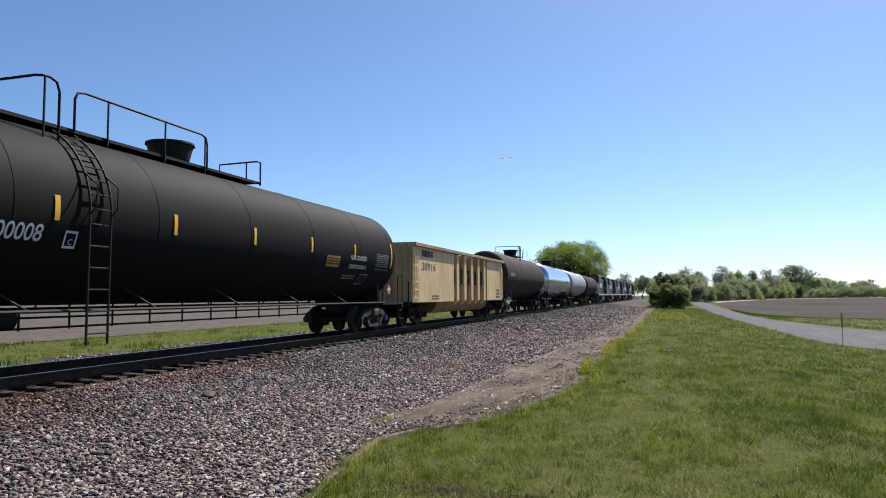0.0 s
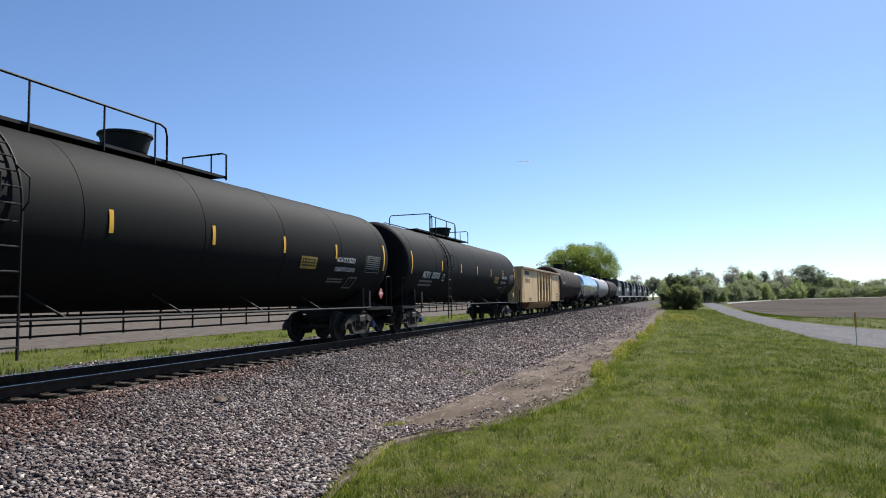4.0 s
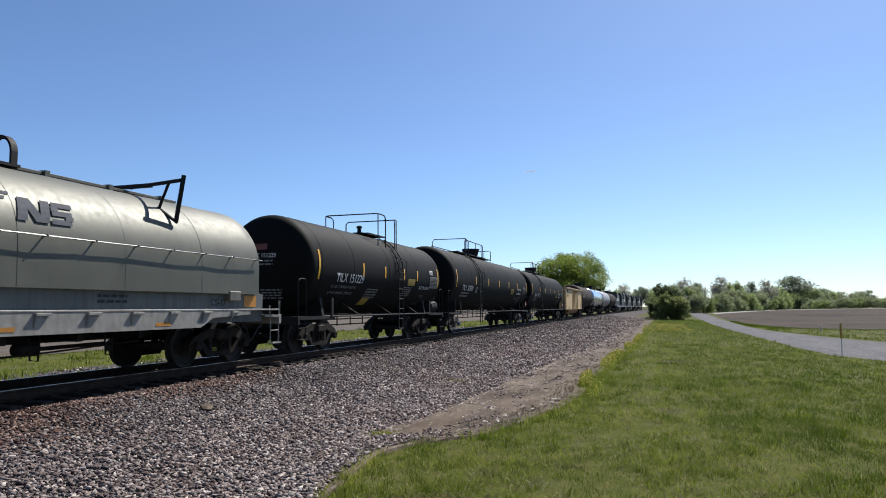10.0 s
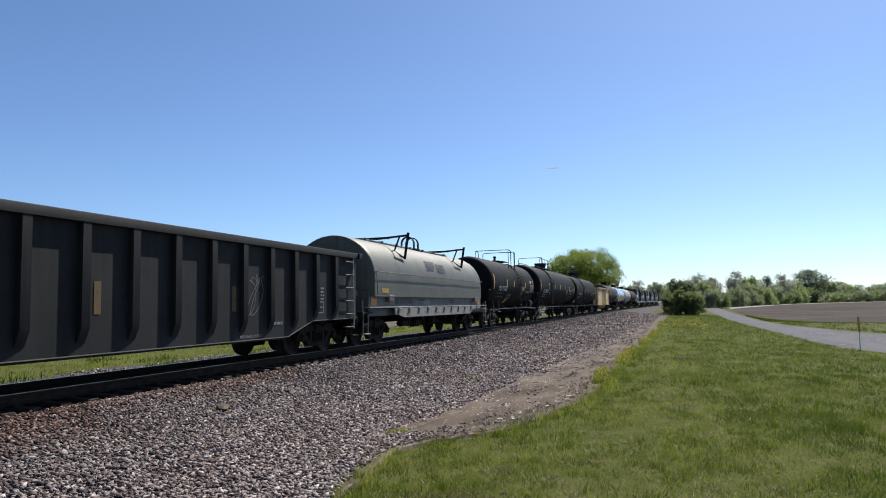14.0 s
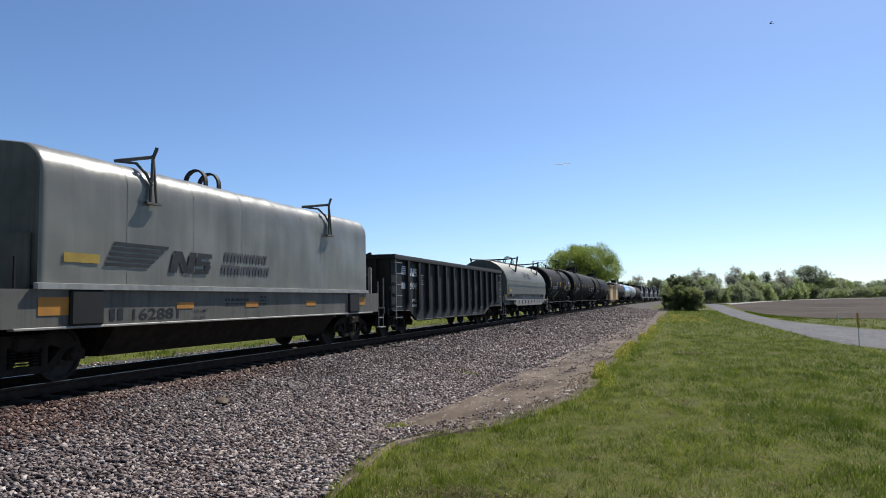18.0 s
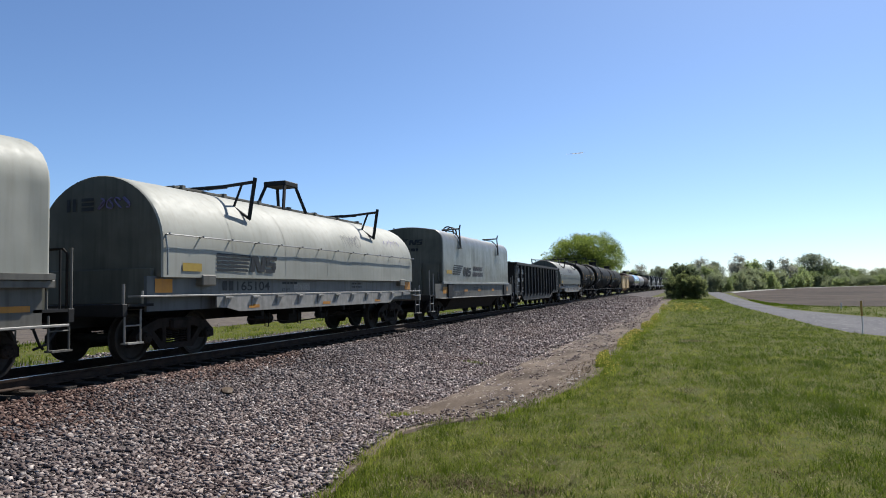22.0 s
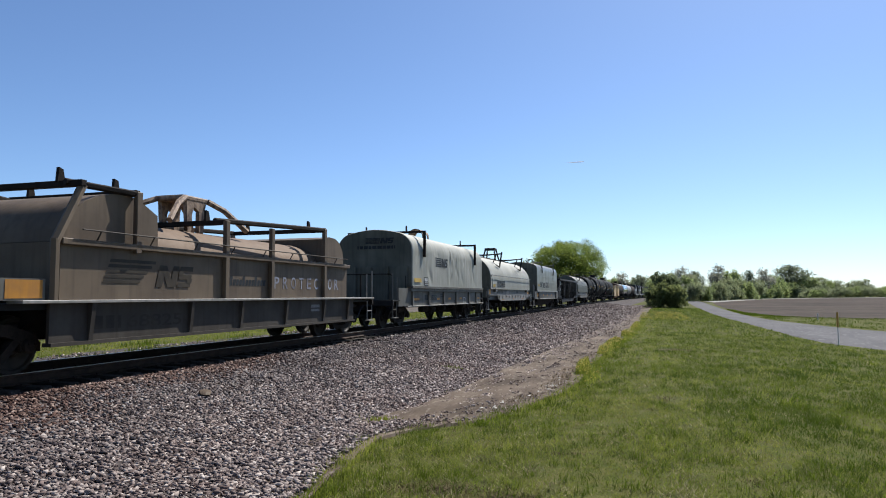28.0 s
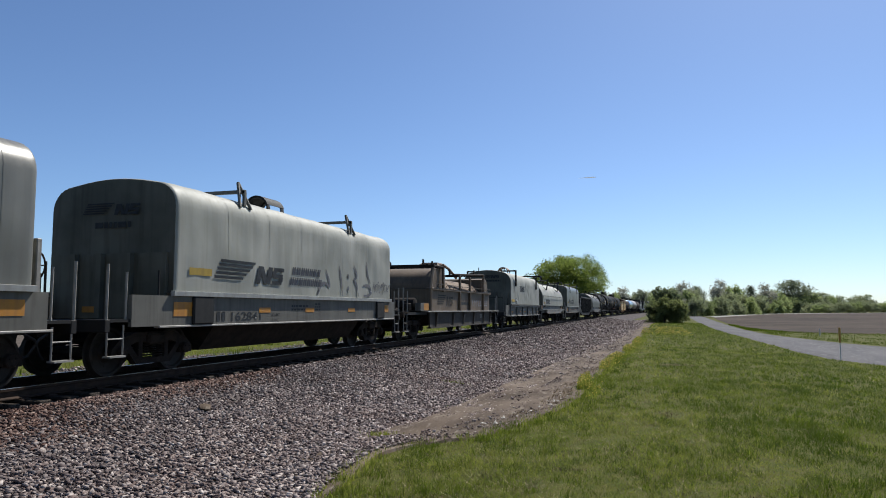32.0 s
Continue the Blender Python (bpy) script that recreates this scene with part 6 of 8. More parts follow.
    strokes(car, [loop] + scribble(y1 - 5.45, y1 - 5.1, 1.7, 2.05, 4, 0.006, 8), side_at(x + 0.029), PALE_DECAL, "white looping scrawl", "scrawl")


def build_yellow_gondola():
    rng = random.Random(6)
    car, c = new_car("gondola_car", "faded yellow bathtub gondola with ribbed middle and rust streaks", "gondola", 101.0, 117.4)
    y0, y1 = 101.2 - c, 117.2 - c
    x, zb, zt = 1.5, 0.92, 3.32
    m0, m1 = y0 + 5.6, y1 - 3.9
    for s in (-1, 1):
        for a, e in ((y0, m0), (m1, y1)):
            b = bm_of()
            box(b, s * x - 0.03, s * x + 0.03, a, e, zb + 0.06, zt - 0.14, 0.008)
            part("side_wall", b, GONDOLA_YELLOW, car, "flat faded yellow side panel")
        b = bm_of()
        box(b, s * (x - 0.17) - 0.02, s * (x - 0.17) + 0.02, m0, m1, zb + 0.06, zt - 0.14)
        part("recessed_wall", b, GONDOLA_SHADED_RUST, car, "rust-stained recessed panel between the ribs")
        b = bm_of()
        box(b, s * x - 0.06, s * x + 0.16, y0 - 0.06, y1 + 0.06, zt - 0.14, zt, 0.012)
        part("top_chord", b, GONDOLA_RIM, car, "worn brownish top rim")
        for k in range(5):
            yy = m0 + 0.62 + (m1 - m0 - 1.24) * k / 4
            b = bm_of()
            prism(b, [(s * (x - 0.16), zt - 0.14), (s * (x + 0.05), zt - 0.14), (s * (x + 0.05), zb + 0.1), (s * (x - 0.16), zb - 0.1)], "y", yy - 0.2, yy + 0.2)
            part("rib", b, GONDOLA_YELLOW, car)
        for yy in (y0 + 0.28, y1 - 0.28):
            ladder(car, s * (x + 0.07), yy, 1.1, 2.8, 0.4, 6, GONDOLA_YELLOW)
    for d, yy in ((-1, y0), (1, y1)):
        b = bm_of()
        box(b, -x, x, yy - 0.03, yy + 0.03, zb + 0.1, zt - 0.01)
        box(b, -x - 0.1, x + 0.1, yy - 0.08, yy + 0.08, zt - 0.16, zt - 0.004)
        for xx in (-0.8, 0, 0.8):
            box(b, xx - 0.07, xx + 0.07, yy + 0.03 * d, yy + 0.12 * d, zb + 0.1, zt - 0.16)
        part("end_wall", b, GONDOLA_YELLOW, car)
        end_gear(car, yy + 0.2 * d, d, BLACK_PAINT, 1.02, 1.42, 1.8, tall_post=False)
        truck(car, yy - 1.75 * d)
    b = bm_of()
    prism(b, [(-1.38, 1.0), (1.38, 1.0), (1.3, 0.72), (1.05, 0.5), (-1.05, 0.5), (-1.3, 0.72), (-1.38, 1.0)][:6], "y", y0 + 3.4, y1 - 3.4)
    part("tub_bottom", b, GONDOLA_SHADED_RUST, car, "rust-brown rounded tub bottom")
    b = bm_of()
    box(b, -0.22, 0.22, y0, y1, 0.72, 1.0)
    part("centre_sill", b, BLACK_PAINT, car)
    b = bm_of()
    box(b, -1.45, 1.45, y0 + 0.05, y1 - 0.05, 1.8, 2.5)
    part("load", b, IRON, car, "dark load")
    ps = side_at(x + 0.036)
    lettering(car, "30916", 0.42, side_at(x + 0.036, y0 + 1.05, 2.28), FADED_LETTER, 1.75)
    patches(car, small_print(y0 + 1.0, 2.82, 1, 1.5, 0.26, rng), ps, FADED_LETTER, "mark_bars", "faded dark bars", 1)
    patches(car, small_print(y0 + 2.3, 1.2, 2, 1.0, 0.06, rng) + small_print(y1 - 1.7, 1.5, 3, 0.9, 0.1, rng), ps, FADED_LETTER, "small_print", "", 1)
    patches(car, small_print(-0.6, 2.75, 2, 1.1, 0.12, rng), end_at(y0 - 0.125), FADED_LETTER, "end_print", "", 1)


# ---------------------------------------------------------------- coil cars
# folds knocked into the battered hood: along, height, lean, half width, half height, depth
BATTERED = 33 * 3.1
FOLDS = [(-2.75, 1.95, -0.5, 0.2, 0.34, 0.034), (-2.5, 2.05, 0.5, 0.12, 0.3, -0.012), (-3.3, 2.75, 0.2, 0.1, 0.3, 0.02), (-2.1, 3.02, 0.6, 0.13, 0.1, 0.03), (-1.7, 2.95, -0.3, 0.1, 0.1, 0.025),
         (0.12, 2.75, 0.1, 0.1, 0.42, 0.045), (0.4, 2.62, 0.3, 0.09, 0.22, 0.04), (0.62, 3.02, -0.4, 0.16, 0.12, 0.035), (1.15, 2.6, 0.15, 0.09, 0.36, 0.045), (1.42, 2.2, -0.5, 0.14, 0.2, 0.02),
         (0.3, 1.95, 0.7, 0.16, 0.22, 0.03), (2.2, 2.0, -0.6, 0.14, 0.25, 0.02), (2.6, 2.85, 0.3, 0.12, 0.16, 0.03), (3.6, 2.5, 0.3, 0.12, 0.3, 0.025), (4.4, 2.15, -0.3, 0.14, 0.3, 0.02), (-4.3, 2.9, 0.3, 0.14, 0.3, 0.03)]


def dent_at(x, y, z, seed, dent):
    """How far beaten sheet steel stands in or out at a point: soft waves, and on a battered hood sharp dints."""
    d = dent * noise.noise((x * 1.3 + seed, y * 0.9, z * 1.1)) + dent * 0.6 * noise.noise((x * 3 + seed, y * 2.6, z * 0.8))
    d += dent * 0.18 * noise.noise((seed, y * 5.0, z * 0.7))
    if x > 0 and seed == BATTERED:
        d *= 0.75
        for fy, fz, lean, sy, sz, deep in FOLDS:
            u = y - fy - lean * (z - fz)
            d -= deep * math.exp(-(u / sy) ** 2 - ((z - fz) / sz) ** 2)
    return d


def hood_shape(bm, prof, y0, y1, seed, dent=0.012, step=0.3, end_fillet=0.05):
    """A sheet hood: a profile (x, z) run along y, slightly dented, with rounded ends."""
    ys = [y0, y0 + 0.02, y0 + end_fillet]
    n = int((y1 - y0) / step)
    ys += [y0 + (y1 - y0) * k / n for k in range(1, n)]
    ys += [y1 - end_fillet, y1 - 0.02, y1]
    rings = []
    zc = sum(z for _, z in prof) / len(prof)
    for i, y in enumerate(ys):
        shrink = 1 - {0: 0.02, 1: 0.008, 2: 0.0}.get(min(i, len(ys) - 1 - i), 0.0)
        ring = []
        for x, z in prof:
            d = dent_at(x, y, z, seed, dent) * min(1.0, (y - y0) / 0.3, (y1 - y) / 0.3)
            ln = math.hypot(x, z - zc) or 1
            ring.append(Vector((x * shrink + d * x / ln, y, (z - zc) * (shrink if z > 1.8 else 1) + zc + (d * (z - zc) / ln if z > 1.8 else 0))))
        rings.append(ring)
    loft(bm, rings)


def shade_ends(ob):
    """Put the shade on a hood's end sheets, with some grime, into their colour."""
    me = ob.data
    me.materials.append(END_SHADE_GRIME)
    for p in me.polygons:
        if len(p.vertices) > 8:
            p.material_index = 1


def round_hood(half, z0, zs, top, n=26):
    pts = [(half, z0), (half, (z0 + zs) / 2), (half, zs)]
    pts += [(half * math.cos(math.pi * k / n), zs + (top - zs) * math.sin(math.pi * k / n)) for k in range(1, n)]
    return pts + [(-half, zs), (-half, (z0 + zs) / 2), (-half, z0)]


def square_hood(half, z0, top, corner, crown=0.12, n=12):
    pts = [(half, z0 + (top - crown - corner - z0) * k / n) for k in range(n + 1)]
    pts += arc(half - corner, top - crown - corner, corner, 0, 75, 6)[1:]
    m = [(pts[-1][0] * (1 - k / 5), 0) for k in range(1, 6)]
    zl = pts[-1][1]
    pts += [(x, zl + (top - zl) * math.sin(math.pi / 2 * (k + 1) / 5)) for k, (x, _) in enumerate(m)]
    return pts + [(-x, z) for x, z in reversed(pts[:-1])]


def seam_bands(car, prof, ys, mat, seed=0.0, dent=0.0, lift=0.005):
    zc = sum(z for _, z in prof) / len(prof)
    for y in ys:
        b = bm_of()
        rings = []
        for dy in (-0.008, 0.008):
            ring = []
            for x, z in prof:
                g = (lift + dent_at(x, y + dy, z, seed, dent)) / (math.hypot(x, z - zc) or 1)
                ring.append(Vector((x * (1 + g), y + dy, z + ((z - zc) * g if z > 1.8 else 0))))
            rings.append(ring)
        va = [[b.verts.new(p) for p in r] for r in rings]
        for k in range(len(prof) - 1):
            b.faces.new((va[0][k], va[0][k + 1], va[1][k + 1], va[1][k]))
        part("panel_seam", b, mat, car)


def coil_trucks(car, c, s0, s1, inset=1.75):
    truck(car, s0 + inset - c)
    truck(car, s1 - inset - c)


def lifting_arch(car, y, z, mat, kind):
    """The crane lifting loop on a hood's crown."""
    b = bm_of()
    def hoop(ya, yb, a0, a1, rad, thick):
        rings = []
        for k in range(13):
            a = radians(a0 + (a1 - a0) * k / 12)
            cs, sn = math.cos(a), math.sin(a)
            rings.append([Vector((rad * cs, ya, z + rad * sn)), Vector((rad * cs, yb, z + rad * sn)), Vector(((rad - thick) * cs, yb, z + (rad - thick) * sn)), Vector(((rad - thick) * cs, ya, z + (rad - thick) * sn))])
        loft(b, rings)
    if kind in ("loop", "sheet"):
        rad, wide, gap = (0.3, 0.12, 0.5) if kind == "loop" else (0.37, 0.13, 0.74)
        z += 0.2 if kind == "loop" else 0.1
        for yy in (y - gap / 2, y + gap / 2):
            hoop(yy - wide / 2, yy + wide / 2, 0, 180, rad, 0.045)
            for dx in (-rad + 0.022, rad - 0.022):
                box(b, dx - 0.0225, dx + 0.0225, yy - wide / 2, yy + wide / 2, z - 0.36, z + 0.001)
        if kind == "sheet":
            hoop(y - gap / 2 - 0.08, y + gap / 2 + 0.08, 18, 162, rad + 0.012, 0.02)
        else:
            box(b, -rad - 0.05, rad + 0.05, y - gap / 2 - 0.08, y + gap / 2 + 0.08, z - 0.27, z - 0.22)
    else:
        box(b, -0.35, 0.35, y - 0.35, y + 0.35, z + 0.58, z + 0.72, 0.02)
        for dx in (-0.3, 0.3):
            for dy in (-1, 1):
                tube(b, (dx, y + 0.3 * dy, z + 0.6), (dx * 1.5, y + 0.62 * dy, z - 0.14), 0.05, 6)
    part("lifting_loop", b, mat, car)


def stacking_bracket(car, y, half, z_low, z_top, mat, reach=0.75, kind="v"):
    """Guide brackets over the hood: a cross bar with legs that lean on the roof's shoulders."""
    if kind not in ("v2", "roof"):
        b = bm_of()
        box(b, -half * 0.5, half * 0.5, y - 0.04, y + 0.04, z_top - 0.1, z_top - 0.02)
        part("bracket_bar", b, mat, car)
    for s in (-1, 1):
        b = bm_of()
        if kind == "v":
            o = s * half
            tube(b, (o * 0.16, y, z_top - 0.08), (o * 0.96, y, z_top), 0.04, 6)
            tube(b, (o * 1.0, y + 0.02, z_top + 0.1), (o * 0.9, y, z_low - 0.1), 0.05, 6)
            tube(b, (o * 0.92, y, z_low - 0.1), (o * 0.62, y - 0.02, z_low + 0.22), 0.032, 6)
            tube(b, (o * 0.78, y, z_top - 0.02), (o * 0.64, y - 0.02, z_low + 0.2), 0.032, 6)
        elif kind == "roof":
            box(b, min(s * 0.1, s * (half - 0.1)), max(s * 0.1, s * (half - 0.1)), y - 0.04, y + 0.04, z_top + 0.0, z_top + 0.08)
            for dy in (-0.24, 0.2):
                tube(b, (s * (half - 0.07), y + dy, z_top - 0.36), (s * (half - 0.3), y, z_top + 0.26), 0.04, 6)
            box(b, s * (half - 0.12) - 0.03, s * (half - 0.12) + 0.03, y - 0.04, y + 0.04, z_top - 0.3, z_top + 0.05)
        elif kind == "post":
            box(b, s * (half + 0.06) - 0.05, s * (half + 0.06) + 0.05, y - 0.05, y + 0.05, z_low, z_top)
            box(b, min(0, s * (half + 0.1)), max(0, s * (half + 0.1)), y - 0.045, y + 0.045, z_top - 0.09, z_top)
            prism(b, [(y - 0.06, z_top), (y + 0.06, z_top), (y + 0.02, z_top + 0.22), (y - 0.06, z_top + 0.22)], "x", s * half * 0.55 - 0.02, s * half * 0.55 + 0.02)
        else:
            o = s * (half + 0.07)
            for dy in (-0.09, 0.07):
                tube(b, (o, y + dy, z_low - 0.05), (o - s * 0.06, y + 0.03, z_top + 0.05), 0.028, 6)
            tube(b, (o - s * 0.06, y + 0.03, z_top), (o - s * 0.03, y + 0.1, z_top + 0.2), 0.035, 6)
            tube(b, (o - s * 0.04, y + 0.02, z_top + 0.02), (s * half * 0.5, y - 0.06, z_top + 0.0), 0.035, 6)
            box(b, o - 0.03, o + 0.03, y - 0.2, y + 0.18, z_low - 0.1, z_low - 0.06)
            path(b, [(s * half * 0.55, y - 0.1, z_top - 0.02), (s * half * 0.85, y - 0.12, z_top - 0.1), (s * half * 0.98, y - 0.1, z_top - 0.3), (o, y - 0.05, z_low + 0.25)], 0.028)
        part("stacking_bracket", b, mat, car)


def under_gear(car, ya, yb):
    """Reservoirs, a brake cylinder, pipes and hangers under an open frame."""
    span = yb - ya
    for at, r, ln, x in ((0.16, 0.13, 0.9, 0.75), (0.42, 0.19, 0.75, 0.6), (0.62, 0.11, 0.5, 0.9)):
        b = bm_of()
        lathe(b, [(-ln / 2, 0.04), (-ln / 2 + 0.06, r), (ln / 2 - 0.06, r), (ln / 2, 0.04)], "y", 14)
        for v in b.verts:
            v.co += Vector((x, ya + span * at, 0.62))
        part("air_reservoir", b, BLACK_PAINT, car)
    for k in range(5):
        yy = ya + span * (0.04 + 0.23 * k)
        b = bm_of()
        box(b, 0.2, 1.3, yy - 0.06, yy + 0.06, 0.72, 0.86, 0.01)
        part("cross_bearer", b, BLACK_PAINT, car)
    b = bm_of()
    path(b, [(1.05, ya, 0.66), (1.05, ya + span * 0.3, 0.52), (1.05, ya + span * 0.36, 0.5), (1.05, ya + span * 0.66, 0.56), (1.05, yb, 0.66)], 0.017)
    part("brake_pipe", b, IRON, car)
    for k in range(4):
        yy = ya + span * (0.1 + 0.25 * k)
        b = bm_of()
        path(b, [(1.1, yy, 0.8), (1.1, yy + 0.03, 0.46), (1.1, yy + 0.18, 0.44), (1.1, yy + 0.2, 0.8)], 0.016)
        part("pipe_hanger", b, IRON, car)
    b = bm_of()
    tube(b, (0.6, ya + span * 0.7, 0.6), (0.5, ya + span * 0.95, 0.62), 0.035, 6)
    part("brake_rod", b, IRON, car)


def square_coil_car(label, s0, s1, h0, h1, hood_mat, sill_mat, number, br, arch, seed, top=3.98, corner=0.5, kind="c", half=1.55, bracket="v2"):
    """Coil car with a tall hood with rounded shoulders and a deep grey sill."""
    rng = random.Random(seed)
    car, c = new_car("coil_car", label, "coil car", s0, s1)
    y0, y1 = h0 - c, h1 - c
    xs = 1.52 if kind == "c" else 1.50
    prof = square_hood(half, 1.56, top, corner, n=12 if kind == "c" else 20)
    b = bm_of()
    depth = 0.024 if kind == "r" else 0.028
    hood_shape(b, prof, y0, y1, seed * 3.1, depth, 0.12 if kind == "c" else 0.06)
    shade_ends(part("hood", b, hood_mat, car, "removable sheet-steel hood", 40))
    seam_bands(car, prof, [y0 + (y1 - y0) * k for k in ((0.15, 0.3, 0.44, 0.56, 0.66, 0.75, 0.83, 0.95) if kind == "c" else (0.14, 0.31, 0.47, 0.64, 0.78, 0.9))], hood_mat, seed * 3.1, depth, 0.004)
    b = bm_of()
    for s in (-1, 1):
        prism(b, [(s * (half - 0.04), 1.50), (s * (half + 0.045), 1.50), (s * (half + 0.05), 1.59), (s * (half - 0.04), 1.60)], "y", y0 - 0.05, y1 + 0.05)
    part("hood_lip", b, LIP_PALE if kind == "c" else SILL_GREY, car, "steel lip under the hood")
    for s in (-1, 1):
        b = bm_of()
        box(b, s * (xs - 0.04) - 0.04, s * (xs - 0.04) + 0.04, s0 - c + 0.6, s1 - c - 0.6, 0.92 if kind == "c" else 0.82, 1.5)
        part("side_sill", b, sill_mat, car)
        b = bm_of()
        box(b, s * 1.42, s * 1.56, y0 - 0.4, y1 + 0.4, 0.885 if kind == "c" else 0.785, 0.925 if kind == "c" else 0.825, 0.008)
        part("sill_flange", b, PALE_STEEL, car)
        if kind == "c":
            for yy in (y0 + 0.92, y1 - 0.92):
                b = bm_of()
                box(b, s * 1.50, s * 1.585, yy - 0.34, yy + 0.34, 0.93, 1.5, 0.03)
                part("jacking_pocket", b, GONDOLA_BLACK, car)
        else:
            b = bm_of()
            box(b, s * 1.44, s * 1.60, y0 - 0.1, y1 + 0.1, 1.38, 1.497, 0.01)
            part("top_rail", b, SILL_GREY, car)
            for k in (0.2, 2.26, 4.38, 6.4, 8.73, 10.24):
                yy = y0 + k
                b = bm_of()
                box(b, s * 1.46, s * 1.575, yy - 0.07, yy + 0.07, 0.826, 1.379, 0.008)
                part("sill_post", b, SILL_GREY, car)
    b = bm_of()
    if kind == "c":
        prism(b, [(-1.38, 0.95), (1.38, 0.95), (0.95, 0.36), (-0.95, 0.36)], "y", s0 - c + 3.3, s1 - c - 3.3)
        part("belly_pan", b, IRON, car, "grimy sloped belly")
        b = bm_of()
    box(b, -0.25, 0.25, s0 - c, s1 - c, 0.7, 0.95)
    part("centre_sill", b, BLACK_PAINT, car)
    if kind == "r":
        under_gear(car, y0 + 3.0, y1 - 3.0)
    for d, ye in ((-1, s0 - c), (1, s1 - c)):
        hood_end = y0 if d < 0 else y1
        end_gear(car, ye, d, BLACK_PAINT, 1.06, 1.5, 2.02, tall_post=False, rail_mat=PALE_STEEL if kind == "c" else SILL_GREY)
        b = bm_of()
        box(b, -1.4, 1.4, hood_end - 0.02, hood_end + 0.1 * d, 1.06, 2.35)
        part("end_bulkhead", b, END_SHADE_GRIME, car)
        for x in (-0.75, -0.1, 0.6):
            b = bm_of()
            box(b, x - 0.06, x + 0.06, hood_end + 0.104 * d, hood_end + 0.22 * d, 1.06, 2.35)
            part("bulkhead_rib", b, END_SHADE_GRIME, car)
        if kind == "r":
            b = bm_of()
            hand_rail(b, [(-1.44, ye - 0.1 * d, 1.06), (-1.44, ye - 0.1 * d, 1.92), (-1.36, ye - 0.1 * d, 2.0), (1.36, ye - 0.1 * d, 2.0), (1.44, ye - 0.1 * d, 1.92), (1.44, ye - 0.1 * d, 1.06)], 0.022)
            tube(b, (0.2, ye - 0.1 * d, 1.06), (0.2, ye - 0.1 * d, 2.0), 0.03, 6)
            part("end_railing", b, IRON, car, "dark railing across the car end")
        for s in (-1, 1):
            b = bm_of()
            tube(b, (s * 1.44, hood_end + 0.32 * d, 1.06), (s * 1.44, hood_end + 0.32 * d, 1.98), 0.02, 6)
            part("grab_iron", b, BLACK_PAINT, car)
    coil_trucks(car, c, s0, s1)
    if kind == "c":
        brake_stand(car, 0.75, s1 - c - 0.35, 1.95, 1, PALE_STEEL)
        for x in (0.98, 1.22):
            b = bm_of()
            box(b, x - 0.05, x + 0.05, s1 - c - 0.62, s1 - c - 0.52, 1.06, 2.35, 0.015)
            part("brake_post", b, PALE_STEEL, car)
    for s in br:
        stacking_bracket(car, s - c, half, top - (0.75 if kind == "c" else 1.05), top + 0.02, SILL_GREY if kind == "c" else IRON, 0.78, bracket if kind == "c" else "post")
    lifting_arch(car, arch - c, top, GONDOLA_BLACK if kind == "c" else RUSTY_PAINT, "loop" if kind == "c" and bracket == "v2" else "sheet")
    zm = sum(z for _, z in prof) / len(prof)

    def skin(u, v, lift=0.012):
        d = dent_at(half, u, v, seed * 3.1, depth)
        return Vector((half + lift + (d * half / math.hypot(half, v - zm) if v > 1.8 else 0.01), u, v))
    SKINS.append(skin)
    if kind == "c":
        bar_emblem(car, lambda u, v: skin(h0 + 1.43 - c + u * 1.2, 1.88 + v), GREY_LETTER, 0.48)
        for n, u, v, w in ((7, 4.52, 2.13, 0.235), (8, 4.42, 1.86, 0.228)):
            for k in range(n):
                a = h0 + u - c + w * k
                hgt = 0.2
                marks = [(a, v, a + 0.07, v + hgt, 0.035), (a + 0.105, v, a + 0.175, v + hgt, 0.035)]
                patches(car, marks, skin, FADED_LETTER, "name_bar", "grey slanted bars", 1)
        patches(car, [(h0 + 0.42 - c, 1.93, h0 + 1.15 - c, 2.08)], skin, DECAL_YELLOW, "warning_decal", "yellow warning decal", 1)
        lettering(car, number, 0.27, side_at(xs + 0.006, h0 + 1.95 - c, 0.99), GREY_LETTER, 1.2)
        patches(car, [(h0 + 1.42 - c, 0.99, h0 + 1.54 - c, 1.19), (h0 + 1.6 - c, 0.99, h0 + 1.72 - c, 1.19)], side_at(xs + 0.006), GREY_LETTER, "mark_bar", "", 1)
        patches(car, [(h0 + 0.02 - c, 1.1, h0 + 0.62 - c, 1.38), (h1 - 0.55 - c, 1.14, h1 - 0.1 - c, 1.38)], side_at(xs + 0.008), ORANGE_TAG, "orange_panel", "square orange reflector panel", 1)
        patches(car, [(h0 + k - c, 1.16, h0 + k + 0.5 - c, 1.28) for k in (3.08, 5.35, 8.05)], side_at(xs + 0.008), ORANGE_TAG, "orange_reflector", "small orange reflector", 1)
        patches(car, small_print(h0 + 4.6 - c, 1.3, 2, 0.9, 0.05, rng) + small_print(h0 + 5.9 - c, 1.36, 3, 0.3, 0.04, rng), side_at(xs + 0.007), GREY_LETTER, "small_print", "", 1)
        lettering(car, "LD LMT", 0.085, side_at(xs + 0.007, h0 + 3.6 - c, 1.08), GREY_LETTER, 0.42)
        lettering(car, "LT WT", 0.085, side_at(xs + 0.007, h0 + 3.6 - c, 0.95), GREY_LETTER, 0.36)
        ye = y0 - 0.024
        bar_emblem(car, lambda u, v: Vector((-0.62 + u * 0.95, ye, 3.16 + v * 0.85)), GREY_LETTER, 0.3, "end_emblem")
        patches(car, small_print(-0.4, 2.88, 1, 0.9, 0.12, rng), end_at(ye), GREY_LETTER, "end_print", "", 1)
